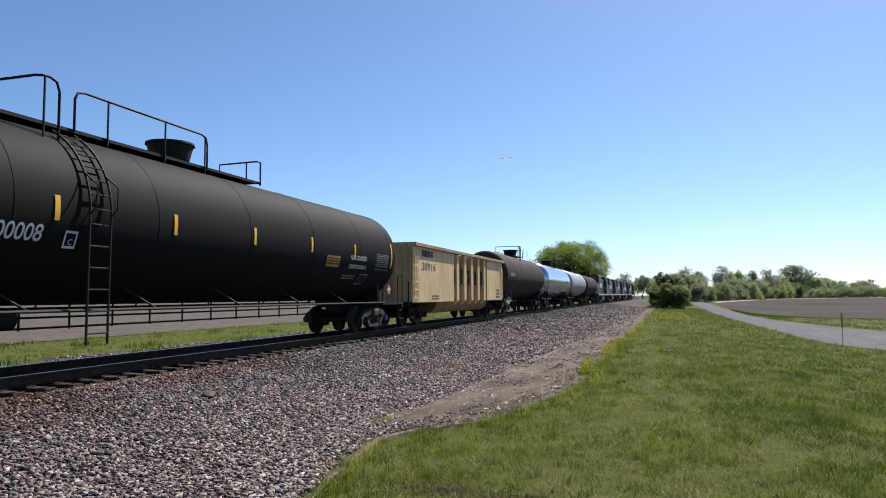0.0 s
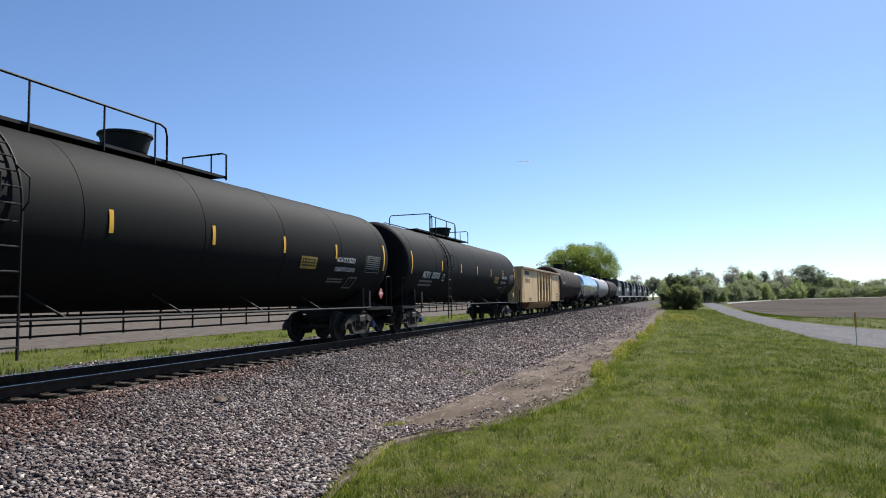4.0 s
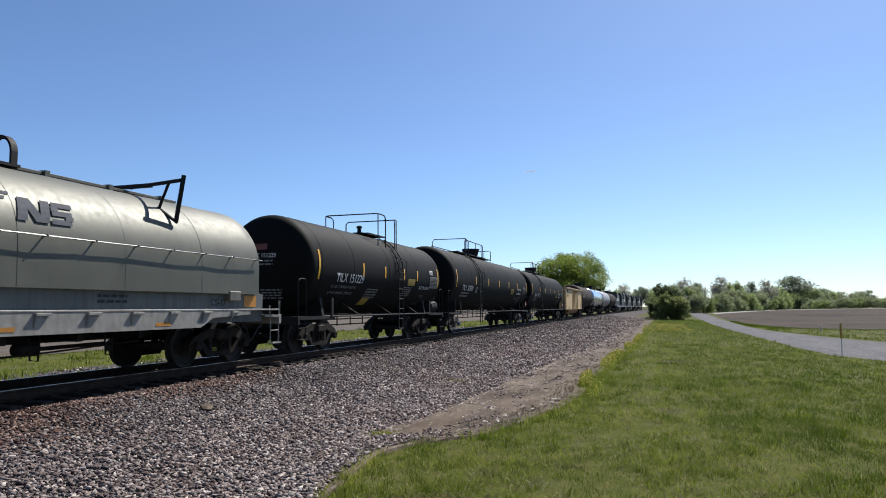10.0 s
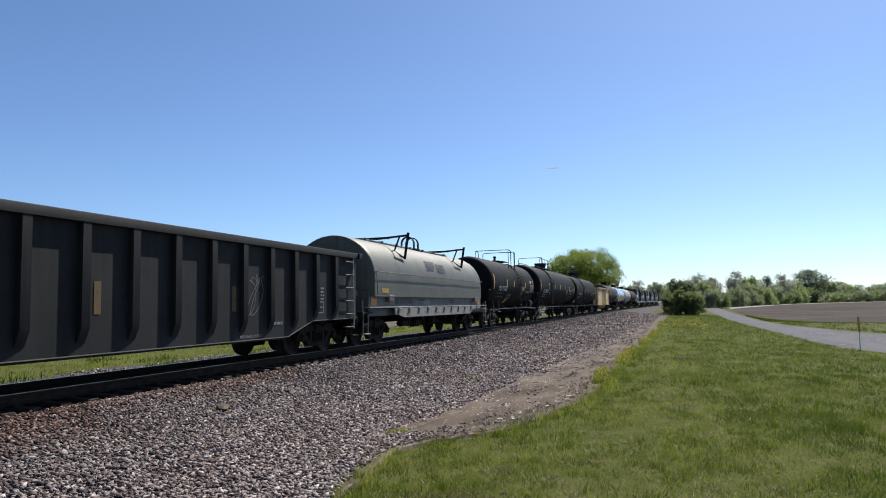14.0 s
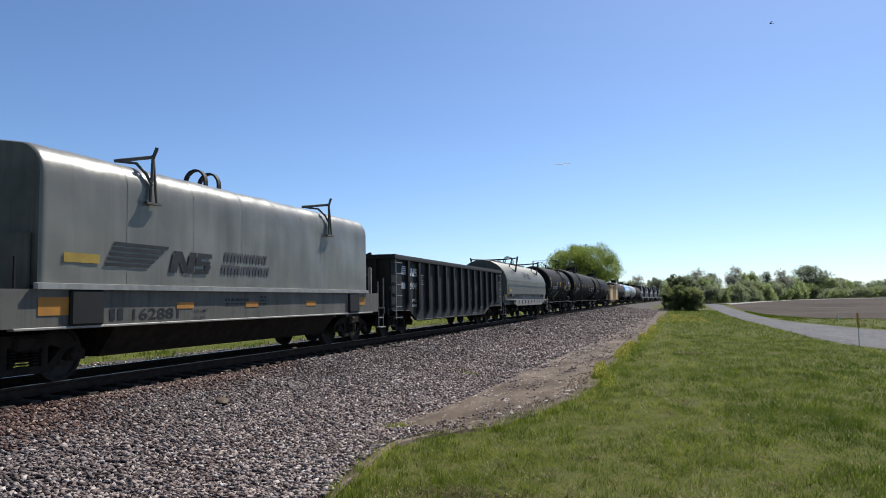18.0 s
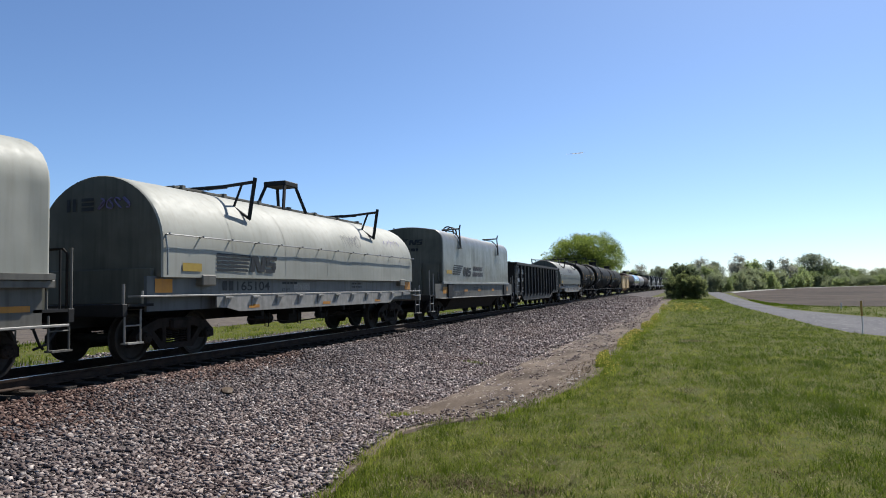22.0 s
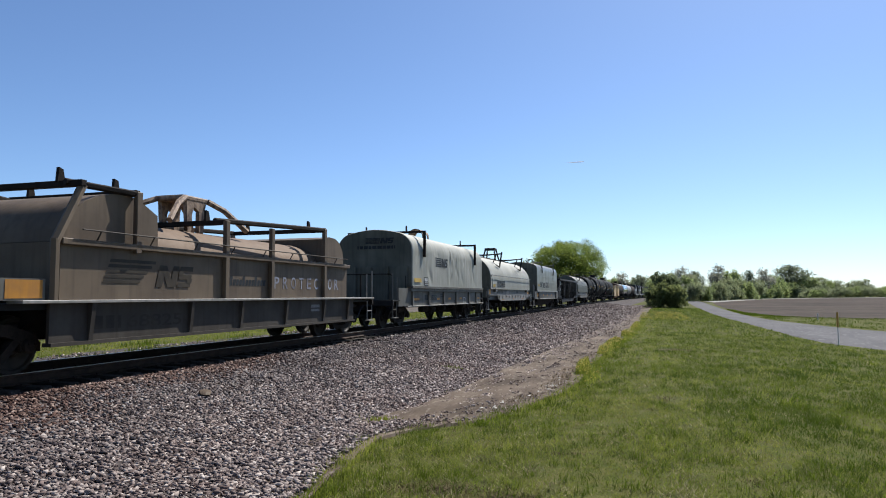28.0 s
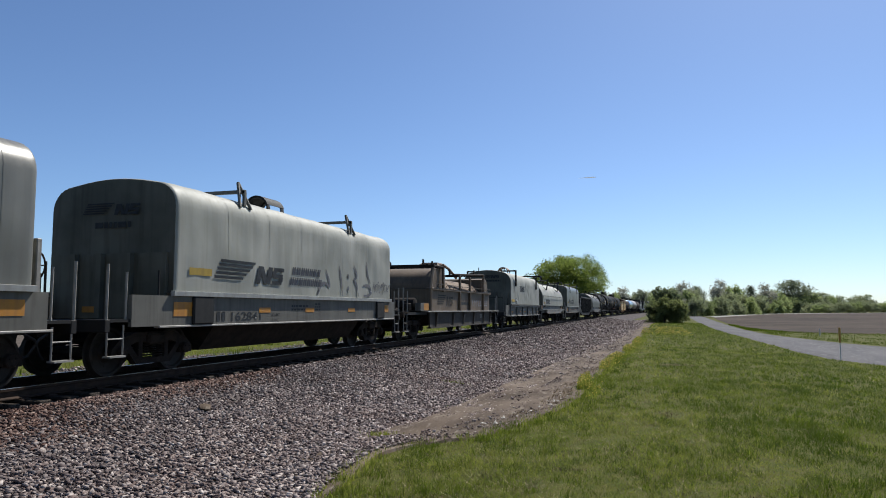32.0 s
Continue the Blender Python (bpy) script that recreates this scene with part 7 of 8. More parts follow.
        patches(car, [(-0.55, 1.18, -0.1, 1.3)], end_at(y0 - 0.125), ORANGE_TAG, "orange_panel", "", 1)
    else:
        bar_emblem(car, lambda u, v: skin(h0 + 2.92 - c + u * 0.86, 2.45 + v, 0.005), GREY_LETTER, 0.45, square=True)
        patches(car, [(h0 + 0.2 - c, 1.74, h0 + 1.05 - c, 1.9)], skin, DECAL_YELLOW, "warning_decal", "yellow warning decal", 1)
        patches(car, [(h0 + 1.41 - c, 1.6, h0 + 1.91 - c, 1.96)], lambda u, v: skin(u, v, 0.006), GREY_LETTER, "notice_frame", "dark notice frame", 2, (1, 0, 0))
        patches(car, [(h0 + 1.45 - c, 1.64, h0 + 1.87 - c, 1.92)], lambda u, v: skin(u, v, 0.01), LIP_PALE, "notice", "pale notice", 2, (1, 0, 0))
        patches(car, small_print(h0 + 1.5 - c, 1.83, 3, 0.3, 0.04, rng), lambda u, v: skin(u, v, 0.014), BLACK_PAINT, "small_print", "", 1)
        lettering(car, number, 0.3, side_at(xs + 0.006, h0 + 2.38 - c, 1.03), GREY_LETTER, 1.01)
        patches(car, [(h0 + 1.78 - c, 1.03, h0 + 1.94 - c, 1.25), (h0 + 2.0 - c, 1.03, h0 + 2.16 - c, 1.25)], side_at(xs + 0.006), GREY_LETTER, "mark_bar", "", 1)
        patches(car, [(h0 + a - c, 1.03, h0 + b_ - c, 1.12) for a, b_ in ((0.3, 1.1), (3.45, 3.91), (5.2, 5.64), (7.09, 7.51), (10.57, 11.09))], side_at(xs + 0.008), ORANGE_TAG, "orange_reflector", "faded orange reflector", 1)
        for u0, v0, u1, v1 in ((7.81, 0.87, 8.19, 0.89), (7.81, 1.1, 8.19, 1.12), (7.81, 0.89, 7.84, 1.1), (8.16, 0.89, 8.19, 1.1), (7.98, 0.89, 8.0, 1.1)):
            patches(car, [(h0 + u0 - c, v0, h0 + u1 - c, v1)], side_at(xs + 0.007), WHITE_PAINT, "plate_box", "white outlined box", 1)
        patches(car, small_print(h0 + 6.1 - c, 0.96, 3, 0.25, 0.03, rng) + small_print(h0 + 3.95 - c, 1.24, 2, 0.55, 0.05, rng), side_at(xs + 0.007), GREY_LETTER, "small_print", "", 1)
        bar_emblem(car, lambda u, v: Vector((-0.35 + u * 0.85, y0 - 0.024, 3.26 + v * 0.85)), GREY_LETTER, 0.3, "end_emblem", True)
        patches(car, small_print(-0.7, 3.05, 1, 1.6, 0.12, rng), end_at(y0 - 0.024), GREY_LETTER, "end_print", "", 1)
    return car, c, y0, y1


def round_coil_car(label, s0, s1, h0, h1, hood_mat, number, br, arch, seed, top=3.6, emblem=0.0, arch_kind="loop", brm=None, low_emblem=False):
    """Coil car with a half-round hood on a blue-grey body with outside walkways."""
    rng = random.Random(seed)
    car, c = new_car("coil_car", label, "coil car", s0, s1)
    y0, y1 = h0 - c, h1 - c
    half, zs = 1.52, 2.2
    prof = round_hood(half, 1.58, zs, top)
    b = bm_of()
    hood_shape(b, prof, y0, y1, seed * 2.3, 0.010, end_fillet=0.03)
    shade_ends(part("hood", b, hood_mat, car, "half-round removable steel hood", 40))
    seam_bands(car, prof, [y0 + (y1 - y0) * k / 6 for k in range(1, 6)], hood_mat, seed * 2.3, 0.010)
    b = bm_of()
    path(b, [(half + 0.075, y0 + 0.02, 2.38), (half + 0.075, y1 - 0.02, 2.38)], 0.012)
    yy = y0 + 0.1
    while yy < y1:
        tube(b, (half - 0.03, yy, 2.37), (half + 0.10, yy, 2.40), 0.018, 5)
        yy += 0.98
    path(b, [(half + 0.02, y0 + 0.06, 2.36), (half + 0.07, y0 + 0.06, 2.1), (half + 0.07, y0 + 0.06, 1.62)], 0.016)
    part("hood_rail", b, BARE_STEEL, car, "thin rail along the hood")
    b = bm_of()
    box(b, -0.22, 0.22, y0 + 1.9, y1 - 1.4, top + 0.005, top + 0.06, 0.005)
    k = y0 + 2.1
    while k < y1 - 1.6:
        box(b, -0.27, 0.27, k, k + 0.1, top - 0.05, top + 0.09)
        k += 1.5
    part("roof_rail", b, SILL_GREY, car)
    for s in (-1, 1):
        b = bm_of()
        box(b, s * 1.36 - 0.03, s * 1.36 + 0.03, s0 - c + 0.7, s1 - c - 0.7, 0.95, 1.6)
        part("side_sill", b, SILL_BLUE, car)
        b = bm_of()
        box(b, s * 1.33, s * 1.615, s0 - c + 0.3, s1 - c - 0.3, 1.21, 1.245, 0.006)
        part("walkway", b, PALE_STEEL, car, "narrow steel walkway")
        b = bm_of()
        prism(b, [(y0 + 1.5, 1.208), (y1 - 0.5, 1.208), (y1 - 0.5, 1.12), (y1 - 1.9, 1.06), (y1 - 2.3, 0.87), (y0 + 2.3, 0.87), (y0 + 1.9, 0.95), (y0 + 1.5, 0.98)], "x", s * 1.575, s * 1.607)
        part("skirt", b, PALE_STEEL, car)
        for k in range(11):
            yy = y0 + 1.75 + (y1 - y0 - 3.0) * k / 10
            b = bm_of()
            box(b, s * 1.609, s * 1.66, yy - 0.02, yy + 0.26, 1.155, 1.2, 0.004)
            prism(b, [(s * 1.609, 1.15), (s * 1.655, 1.15), (s * 1.615, 0.98), (s * 1.609, 0.98)], "y", yy - 0.02, yy + 0.012)
            part("step_cleat", b, PALE_STEEL, car)
        for yy in (y0 + 1.35, y1 - 1.0):
            b = bm_of()
            box(b, s * 1.36, s * 1.55, yy - 0.22, yy + 0.22, 1.42, 1.64, 0.02)
            part("hood_seat", b, SILL_GREY, car)
    b = bm_of()
    box(b, -0.28, 0.28, s0 - c, s1 - c, 0.68, 0.95)
    part("centre_sill", b, BLACK_PAINT, car)
    under_gear(car, y0 + 3.4, y1 - 3.4)
    for d, ye in ((-1, s0 - c), (1, s1 - c)):
        hood_end = y0 if d < 0 else y1
        end_gear(car, ye, d, PALE_STEEL if d > 0 else BLACK_PAINT, 1.1, 1.5, 1.45, tall_post=False, rail_mat=PALE_STEEL)
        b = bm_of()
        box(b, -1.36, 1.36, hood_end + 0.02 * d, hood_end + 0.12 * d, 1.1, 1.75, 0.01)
        part("end_bulkhead", b, END_SHADE_GRIME, car)
    coil_trucks(car, c, s0, s1, 1.9)
    for s in br:
        stacking_bracket(car, s - c, half, top - 0.55, top + 0.2, brm or BLACK_PAINT, 0.62, "v")
    lifting_arch(car, arch - c, top + 0.08, brm or BLACK_PAINT, arch_kind)
    shape = lambda u, v: Vector((half * math.sqrt(max(0.0, 1 - (max(0.0, v - zs) / (top - zs)) ** 2)) + 0.01, u, v + 0.004))
    ez = 2.62 if not low_emblem else 1.72
    ey = emblem - c
    bar_emblem(car, lambda u, v: shape(ey + u * 1.15, ez + v), FADED_LETTER if not low_emblem else GREY_LETTER, 0.43, square=low_emblem)
    patches(car, [(h0 + 0.55 - c, 1.7, h0 + 1.12 - c, 1.86)], side_at(half + 0.014), DECAL_YELLOW, "warning_decal", "yellow warning decal", 1)
    lettering(car, number, 0.28, side_at(1.396, h0 + 2.49 - c, 1.32), GREY_LETTER, 1.3)
    lettering(car, "LT WT", 0.09, side_at(1.396, h0 + 4.35 - c, 1.3), GREY_LETTER, 0.36)
    patches(car, [(h0 + 1.98 - c, 1.32, h0 + 2.14 - c, 1.52), (h0 + 2.2 - c, 1.32, h0 + 2.36 - c, 1.52)], side_at(1.396), GREY_LETTER, "mark_bar", "", 1)
    patches(car, [(h0 - 0.05 - c, 1.29, h0 + 0.42 - c, 1.55), (h1 - 0.45 - c, 1.29, h1 + 0.05 - c, 1.55)], side_at(1.4), ORANGE_TAG, "orange_panel", "square orange reflector panel", 1)
    patches(car, [(h0 + k - c, 0.93, h0 + k + 0.42 - c, 1.0) for k in (2.62, 6.02, 9.4)], side_at(1.612), ORANGE_TAG, "orange_reflector", "orange reflector", 1)
    patches(car, [(h0 + 4.9 - c, 1.3, h0 + 5.7 - c, 1.5)], side_at(1.396), PALE_DECAL, "worn_patch", "pale worn patch", 1)
    patches(car, small_print(h0 + 8.2 - c, 1.46, 2, 0.7, 0.05, rng) + small_print(h0 + 4.35 - c, 1.46, 1, 0.7, 0.06, rng), side_at(1.397), GREY_LETTER, "small_print", "", 1)
    return car, c, y0, y1


def build_coil_cars():
    round_coil_car("coil car with a shiny silver half-round hood and black brackets", 29.0, 44.0, 29.9, 42.95, HOOD_SILVER, "167396", (32.95, 40.1), 37.1, 21, 3.62, 35.25)
    car, c = CARS[-1][0], CARS[-1][1]
    lettering(car, "CS-17", 0.2, side_at(1.396, 41.25 - c, 1.32), GREY_LETTER, 0.55)
    car, c, y0, y1 = round_coil_car("coil car with a pale half-round hood, dark emblem and purple graffiti", -18.95, -4.15, -18.0, -5.05, HOOD_PALE, "165104", (-15.0, -8.1), -11.4, 22, 3.58, -16.4, "stand", GONDOLA_BLACK, True)
    half, zs, top = 1.52, 2.2, 3.58
    crown = lambda u, v: Vector((half * math.sqrt(max(0.0, 1 - (max(0.0, v - zs) / (top - zs)) ** 2)) + 0.014, u, v + 0.006))
    strokes(car, scribble(y0 + 10.8, y0 + 12.0, 2.74, 2.98, 9, 0.009, 3), crown, PURPLE_SPRAY, "purple sprayed loops")
    strokes(car, scribble(y0 + 7.6, y0 + 8.7, 2.5, 2.95, 11, 0.009, 4), crown, DARK_SPRAY, "dark sprayed loops")
    b = bm_of()
    for k in range(4):
        path(b, [(0.1 + 0.2 * k + 0.08 * math.sin(a * 2), y0 - 0.015, 3.02 + 0.1 * math.cos(a * 1.5 + k)) for a in [0.4 * q for q in range(10)]], 0.018, 4)
    part("graffiti", b, PURPLE_SPRAY, car, "purple sprayed loops")
    patches(car, [(-0.75, 2.9, -0.67, 3.15), (-0.6, 2.9, -0.52, 3.15), (-0.38, 2.9, -0.08, 2.97), (-0.38, 3.0, -0.08, 3.06), (-0.38, 3.09, -0.08, 3.15)], end_at(y0 - 0.02), GREY_LETTER, "end_mark", "", 1)
    square_coil_car("coil car with a smooth grey square-shouldered hood and orange panels", -81.6, -67.0, -79.7, -67.92, HOOD_GREY, SILL_GREY, "162532", (-77.2, -70.0), -73.8, 34, 3.94)
    square_coil_car("coil car with a tall grey square-shouldered hood and bars emblem", -3.1, 11.75, -1.57, 10.2, HOOD_GREY, SILL_GREY, "162881", (0.75, 7.65), 4.25, 31, 3.9)
    square_coil_car("coil car with a pale tall hood, orange panels and sprayed marks", -66.4, -52.1, -64.7, -53.2, HOOD_PALE, SILL_GREY, "162841", (-62.2, -56.3), -59.0, 32, 3.9, bracket="roof")
    car = CARS[-1][0]
    c = CARS[-1][1]
    bold = [[(-58.77, 1.62, 0.012), (-58.47, 1.93, 0.05), (-58.25, 1.97, 0.04), (-58.01, 1.9, 0.05), (-58.06, 2.1, 0.05), (-58.24, 2.38, 0.012)], [(-57.33, 2.52, 0.015), (-57.27, 2.25, 0.05), (-57.2, 1.95, 0.03), (-57.14, 1.63, 0.012)],
            [(-56.76, 2.3, 0.03), (-56.73, 2.24, 0.06), (-56.69, 2.18, 0.02)], [(-56.75, 1.93, 0.03), (-56.71, 1.87, 0.06), (-56.66, 1.8, 0.02)],
            [(-56.33, 2.6, 0.012), (-56.18, 2.4, 0.05), (-56.12, 2.25, 0.05), (-56.28, 2.14, 0.04), (-56.1, 1.98, 0.05), (-55.98, 1.64, 0.012)],
            [(-55.33, 2.76, 0.012), (-55.24, 2.4, 0.06), (-55.02, 2.08, 0.02)], [(-55.6, 1.99, 0.03), (-55.2, 2.0, 0.05), (-55.0, 1.9, 0.05), (-55.0, 1.76, 0.05), (-55.25, 1.68, 0.04), (-55.59, 1.67, 0.03)]]
    strokes(car, [[(u - c, v, w) for u, v, w in ln] for ln in bold], lambda u, v: SKINS[-1](u, v, 0.012), DARK_SPRAY, "dark sprayed strokes")
    strokes(car, scribble(-54.8 - c, -53.5 - c, 1.72, 2.16, 13, 0.014, 5), lambda u, v: SKINS[-1](u, v, 0.014), DARK_SPRAY, "thin dark sprayed scribble")
    square_coil_car("coil car with a dented pale hood and ribbed grey sill", -33.7, -19.95, -31.85, -20.5, HOOD_PALE, SILL_GREY, "168751", (-30.54, -22.3), -26.45, 33, 3.82, 0.72, "r", 1.6)


def build_brown_coil_car():
    rng = random.Random(13)
    s0, s1 = -51.7, -35.5
    car, c = new_car("coil_car", "grimy brown coil car with a stepped hood and open frame", "coil car", s0, s1)
    a0, a1 = -48.3 - c, -37.55 - c
    for s in (-1, 1):
        b = bm_of()
        prism(b, [(s * 1.38, 1.16), (s * 1.46, 1.16), (s * 1.46, 2.08), (s * 1.38, 2.08)], "y", a0, a1)
        part("trough_wall", b, BROWN_HOOD, car)
        b = bm_of()
        box(b, s * 1.36 - 0.06, s * 1.36 + 0.2, a0 - 0.05, a1 + 0.05, 2.06, 2.16, 0.01)
        part("trough_rim", b, BROWN_HOOD, car)
        b = bm_of()
        box(b, s * 1.3, s * 1.62, s0 - c + 2.6, s1 - c - 0.2, 1.12, 1.17, 0.006)
        part("walkway", b, PALE_STEEL, car, "pale walkway edge")
        b = bm_of()
        box(b, s * 1.46 - 0.03, s * 1.46 + 0.03, s0 - c + 3.2, s1 - c - 1.6, 0.5, 1.12)
        box(b, s * 1.36, s * 1.54, s0 - c + 3.2, s1 - c - 1.6, 0.44, 0.5)
        part("side_sill", b, SILL_BROWN, car)
        for st in (-47.7, -45.1, -43.3, -41.3, -39.2, -37.6):
            b = bm_of()
            prism(b, [(s * 1.49, 1.12), (s * 1.6, 1.12), (s * 1.53, 0.5), (s * 1.49, 0.5)], "y", st - c - 0.045, st - c + 0.045)
            part("sill_post", b, SILL_BROWN, car)
        for st, low, up in ((-46.65, 2.0, 3.12), (-43.9, 1.17, 2.88), (-42.0, 1.17, 2.88), (-39.15, 1.17, 3.12)):
            b = bm_of()
            box(b, s * 1.462, s * 1.56, st - c - 0.07, st - c + 0.07, low, up, 0.01)
            part("frame_post", b, BROWN_HOOD, car)
        b = bm_of()
        tube(b, (s * 1.5, -48.45 - c, 2.1), (s * 1.42, -47.85 - c, 3.08), 0.075, 6)
        tube(b, (s * 1.5, -48.45 - c, 1.16), (s * 1.5, -48.45 - c, 2.14), 0.075, 6)
        part("slanted_post", b, BROWN_HOOD, car)
        b = bm_of()
        path(b, [(s * 1.6, -48.0 - c, 2.32), (s * 1.6, -37.8 - c, 2.32)], 0.014)
        k = -47.6
        while k < -37.9:
            tube(b, (s * 1.5, k - c, 2.15), (s * 1.6, k - c, 2.32), 0.014, 5)
            k += 1.3
        part("hand_rail", b, SILL_BROWN, car)
        for y, e in ((-48.0, -46.6), (-43.9, -39.1)):
            b = bm_of()
            z = 3.13 if y < -45 else 2.9
            tube(b, (s * 1.2, y - c, z), (s * 1.5, e - c, z - 0.05 if y < -45 else 3.1), 0.06, 6)
            part("top_rail", b, IRON, car)
    for st in (-47.9, -46.65, -43.9, -39.15):
        b = bm_of()
        z = 3.14 if st < -45 else 2.88 if st == -43.9 else 3.12
        box(b, -1.5, 1.5, st - c - 0.06, st - c + 0.06, z - 0.09, z + 0.02, 0.01)
        for s in (-1, 1):
            prism(b, [(st - c - 0.08, z), (st - c + 0.08, z), (st - c + 0.03, z + 0.22), (st - c - 0.06, z + 0.25)], "x", s * 1.0 - 0.03, s * 1.0 + 0.03)
        part("cross_beam", b, IRON, car)
    rear = [(-48.2, 2.12), (-48.18, 2.3), (-48.08, 2.5), (-47.95, 2.68), (-47.76, 2.82), (-47.5, 2.94), (-47.2, 3.02), (-46.9, 3.05), (-46.75, 3.05), (-46.5, 3.01), (-45.98, 2.76), (-45.95, 2.12)]
    front = [(-38.98, 2.12), (-38.95, 2.86), (-38.6, 2.94), (-38.2, 2.92), (-37.9, 2.8), (-37.7, 2.55), (-37.62, 2.12)]
    for outline in (rear, front):
        b = bm_of()
        prism(b, [(y - c, z) for y, z in outline], "x", -1.39, 1.39)
        part("hood_section", b, BROWN_HOOD, car, "brown hood section rounded at its end", 40)
    b = bm_of()
    hood_shape(b, round_hood(1.22, 1.9, 2.0, 2.72, 18), -45.95 - c, -38.9 - c, 6.0, 0.01, 0.4)
    part("low_cover", b, COIL_STEEL, car, "low rounded tan cover")
    b = bm_of()
    z, mid = 3.4, -43.45 - c
    box(b, -0.4, 0.4, mid - 0.5, mid + 0.5, z, z + 0.12, 0.03)
    for s in (-1, 1):
        for d in (-1, 1):
            path(b, [(s * 0.38, mid + d * 0.42, z + 0.06), (s * 0.55, mid + d * 0.85, z - 0.12), (s * 0.8, mid + d * 1.45, 2.82)], 0.07, 6)
        prism(b, [(mid - 0.36, z + 0.02), (mid + 0.36, z + 0.02), (mid + 0.3, z - 0.2), (mid + 0.26, 2.56), (mid + 0.1, 2.56), (mid + 0.1, z - 0.22), (mid - 0.08, z - 0.12), (mid - 0.16, z - 0.3), (mid - 0.18, 2.56), (mid - 0.3, 2.56)], "x", s * 0.34 - 0.05, s * 0.34 + 0.05)
    part("lifting_loop", b, RUSTY_PAINT, car, "peeling rusty lifting frame")
    b = bm_of()
    box(b, -1.4, 1.4, s0 - c + 0.1, s1 - c - 0.1, 1.02, 1.12)
    box(b, -0.3, 0.3, s0 - c, s1 - c, 0.62, 1.02)
    prism(b, [(-1.3, 1.02), (1.3, 1.02), (0.5, 0.5), (-0.5, 0.5)], "y", s0 - c + 3.3, s1 - c - 3.3)
    part("underframe", b, BLACK_PAINT, car)
    for d, ye in ((-1, s0 - c), (1, s1 - c)):
        end_gear(car, ye, d, IRON, 1.14, 1.5, 2.05, tall_post=False, rail_mat=PALE_STEEL)
    for yy in (a0, a1):
        b = bm_of()
        box(b, -1.38, 1.38, yy - 0.03, yy + 0.03, 1.16, 2.1)
        part("trough_end", b, BROWN_HOOD, car)
    b = bm_of()
    lathe(b, [(-0.5, 0.05), (-0.45, 0.26), (0.45, 0.26), (0.5, 0.05)], "x", 16)
    for v in b.verts:
        v.co += Vector((0.7, s0 - c + 2.3, 1.45))
    part("air_reservoir", b, IRON, car, "grimy air tank on the deck")
    for k in range(9):
        b = bm_of()
        box(b, -0.12, 0.12, -0.12, 0.12, -0.14, 0.14, 0.02, pose(0.1 + rng.uniform(-0.5, 1.1), s0 - c + 1.0 + rng.uniform(-0.4, 0.7), 1.32 + rng.uniform(-0.04, 0.18), 0, 0, rng.uniform(0, 90)))
        tube(b, (0.9 - 0.1 * k, s0 - c + 0.6 + 0.1 * k, 1.2), (0.9 - 0.1 * k, s0 - c + 1.3 + 0.1 * k, 1.2 + 0.03 * k), 0.025, 6)
        part("brake_valve", b, IRON, car)
    truck(car, s0 + 2.3 - c)
    truck(car, s1 - 1.6 - c)
    ps = side_at(1.465)
    patches(car, [(s0 - c + 2.4, 1.2, s0 - c + 3.05, 1.48)], side_at(1.5), ORANGE_TAG, "orange_panel", "square orange reflector panel", 1)
    b = bm_of()
    box(b, 1.25, 1.495, s0 - c + 2.0, s0 - c + 3.1, 1.17, 1.5)
    part("tool_box", b, SILL_GREY, car)
    bar_emblem(car, lambda u, v: Vector((1.465, -47.25 - c + u * 1.02, 1.44 + v)), FADED_BLACK, 0.48)
    for k in range(12):
        patches(car, [(-43.7 - c + 0.125 * k, 1.46, -43.6 - c + 0.125 * k, 1.6 if k % 4 else 1.68, 0.03)], ps, GREY_LETTER, "name_bar", "dark bar", 1)
    for k, ch in enumerate("PROTECTOR"):
        lettering(car, ch, 0.42, side_at(1.466, -41.8 - c + 0.425 * k, 1.41), BLUE_LETTER, 0.24)
    lettering(car, "168825", 0.31, side_at(1.494, -47.05 - c, 0.68), FADED_BLACK, 1.7)
    patches(car, [(-47.62 - c, 0.68, -47.4 - c, 0.9), (-47.34 - c, 0.68, -47.14 - c, 0.9)], side_at(1.494), FADED_BLACK, "mark_bar", "", 1)
    patches(car, [(-39.9 - c, 0.9, -39.4 - c, 0.98), (-39.9 - c, 0.8, -39.4 - c, 0.86)], side_at(1.494), PALE_DECAL, "stencil", "", 1)


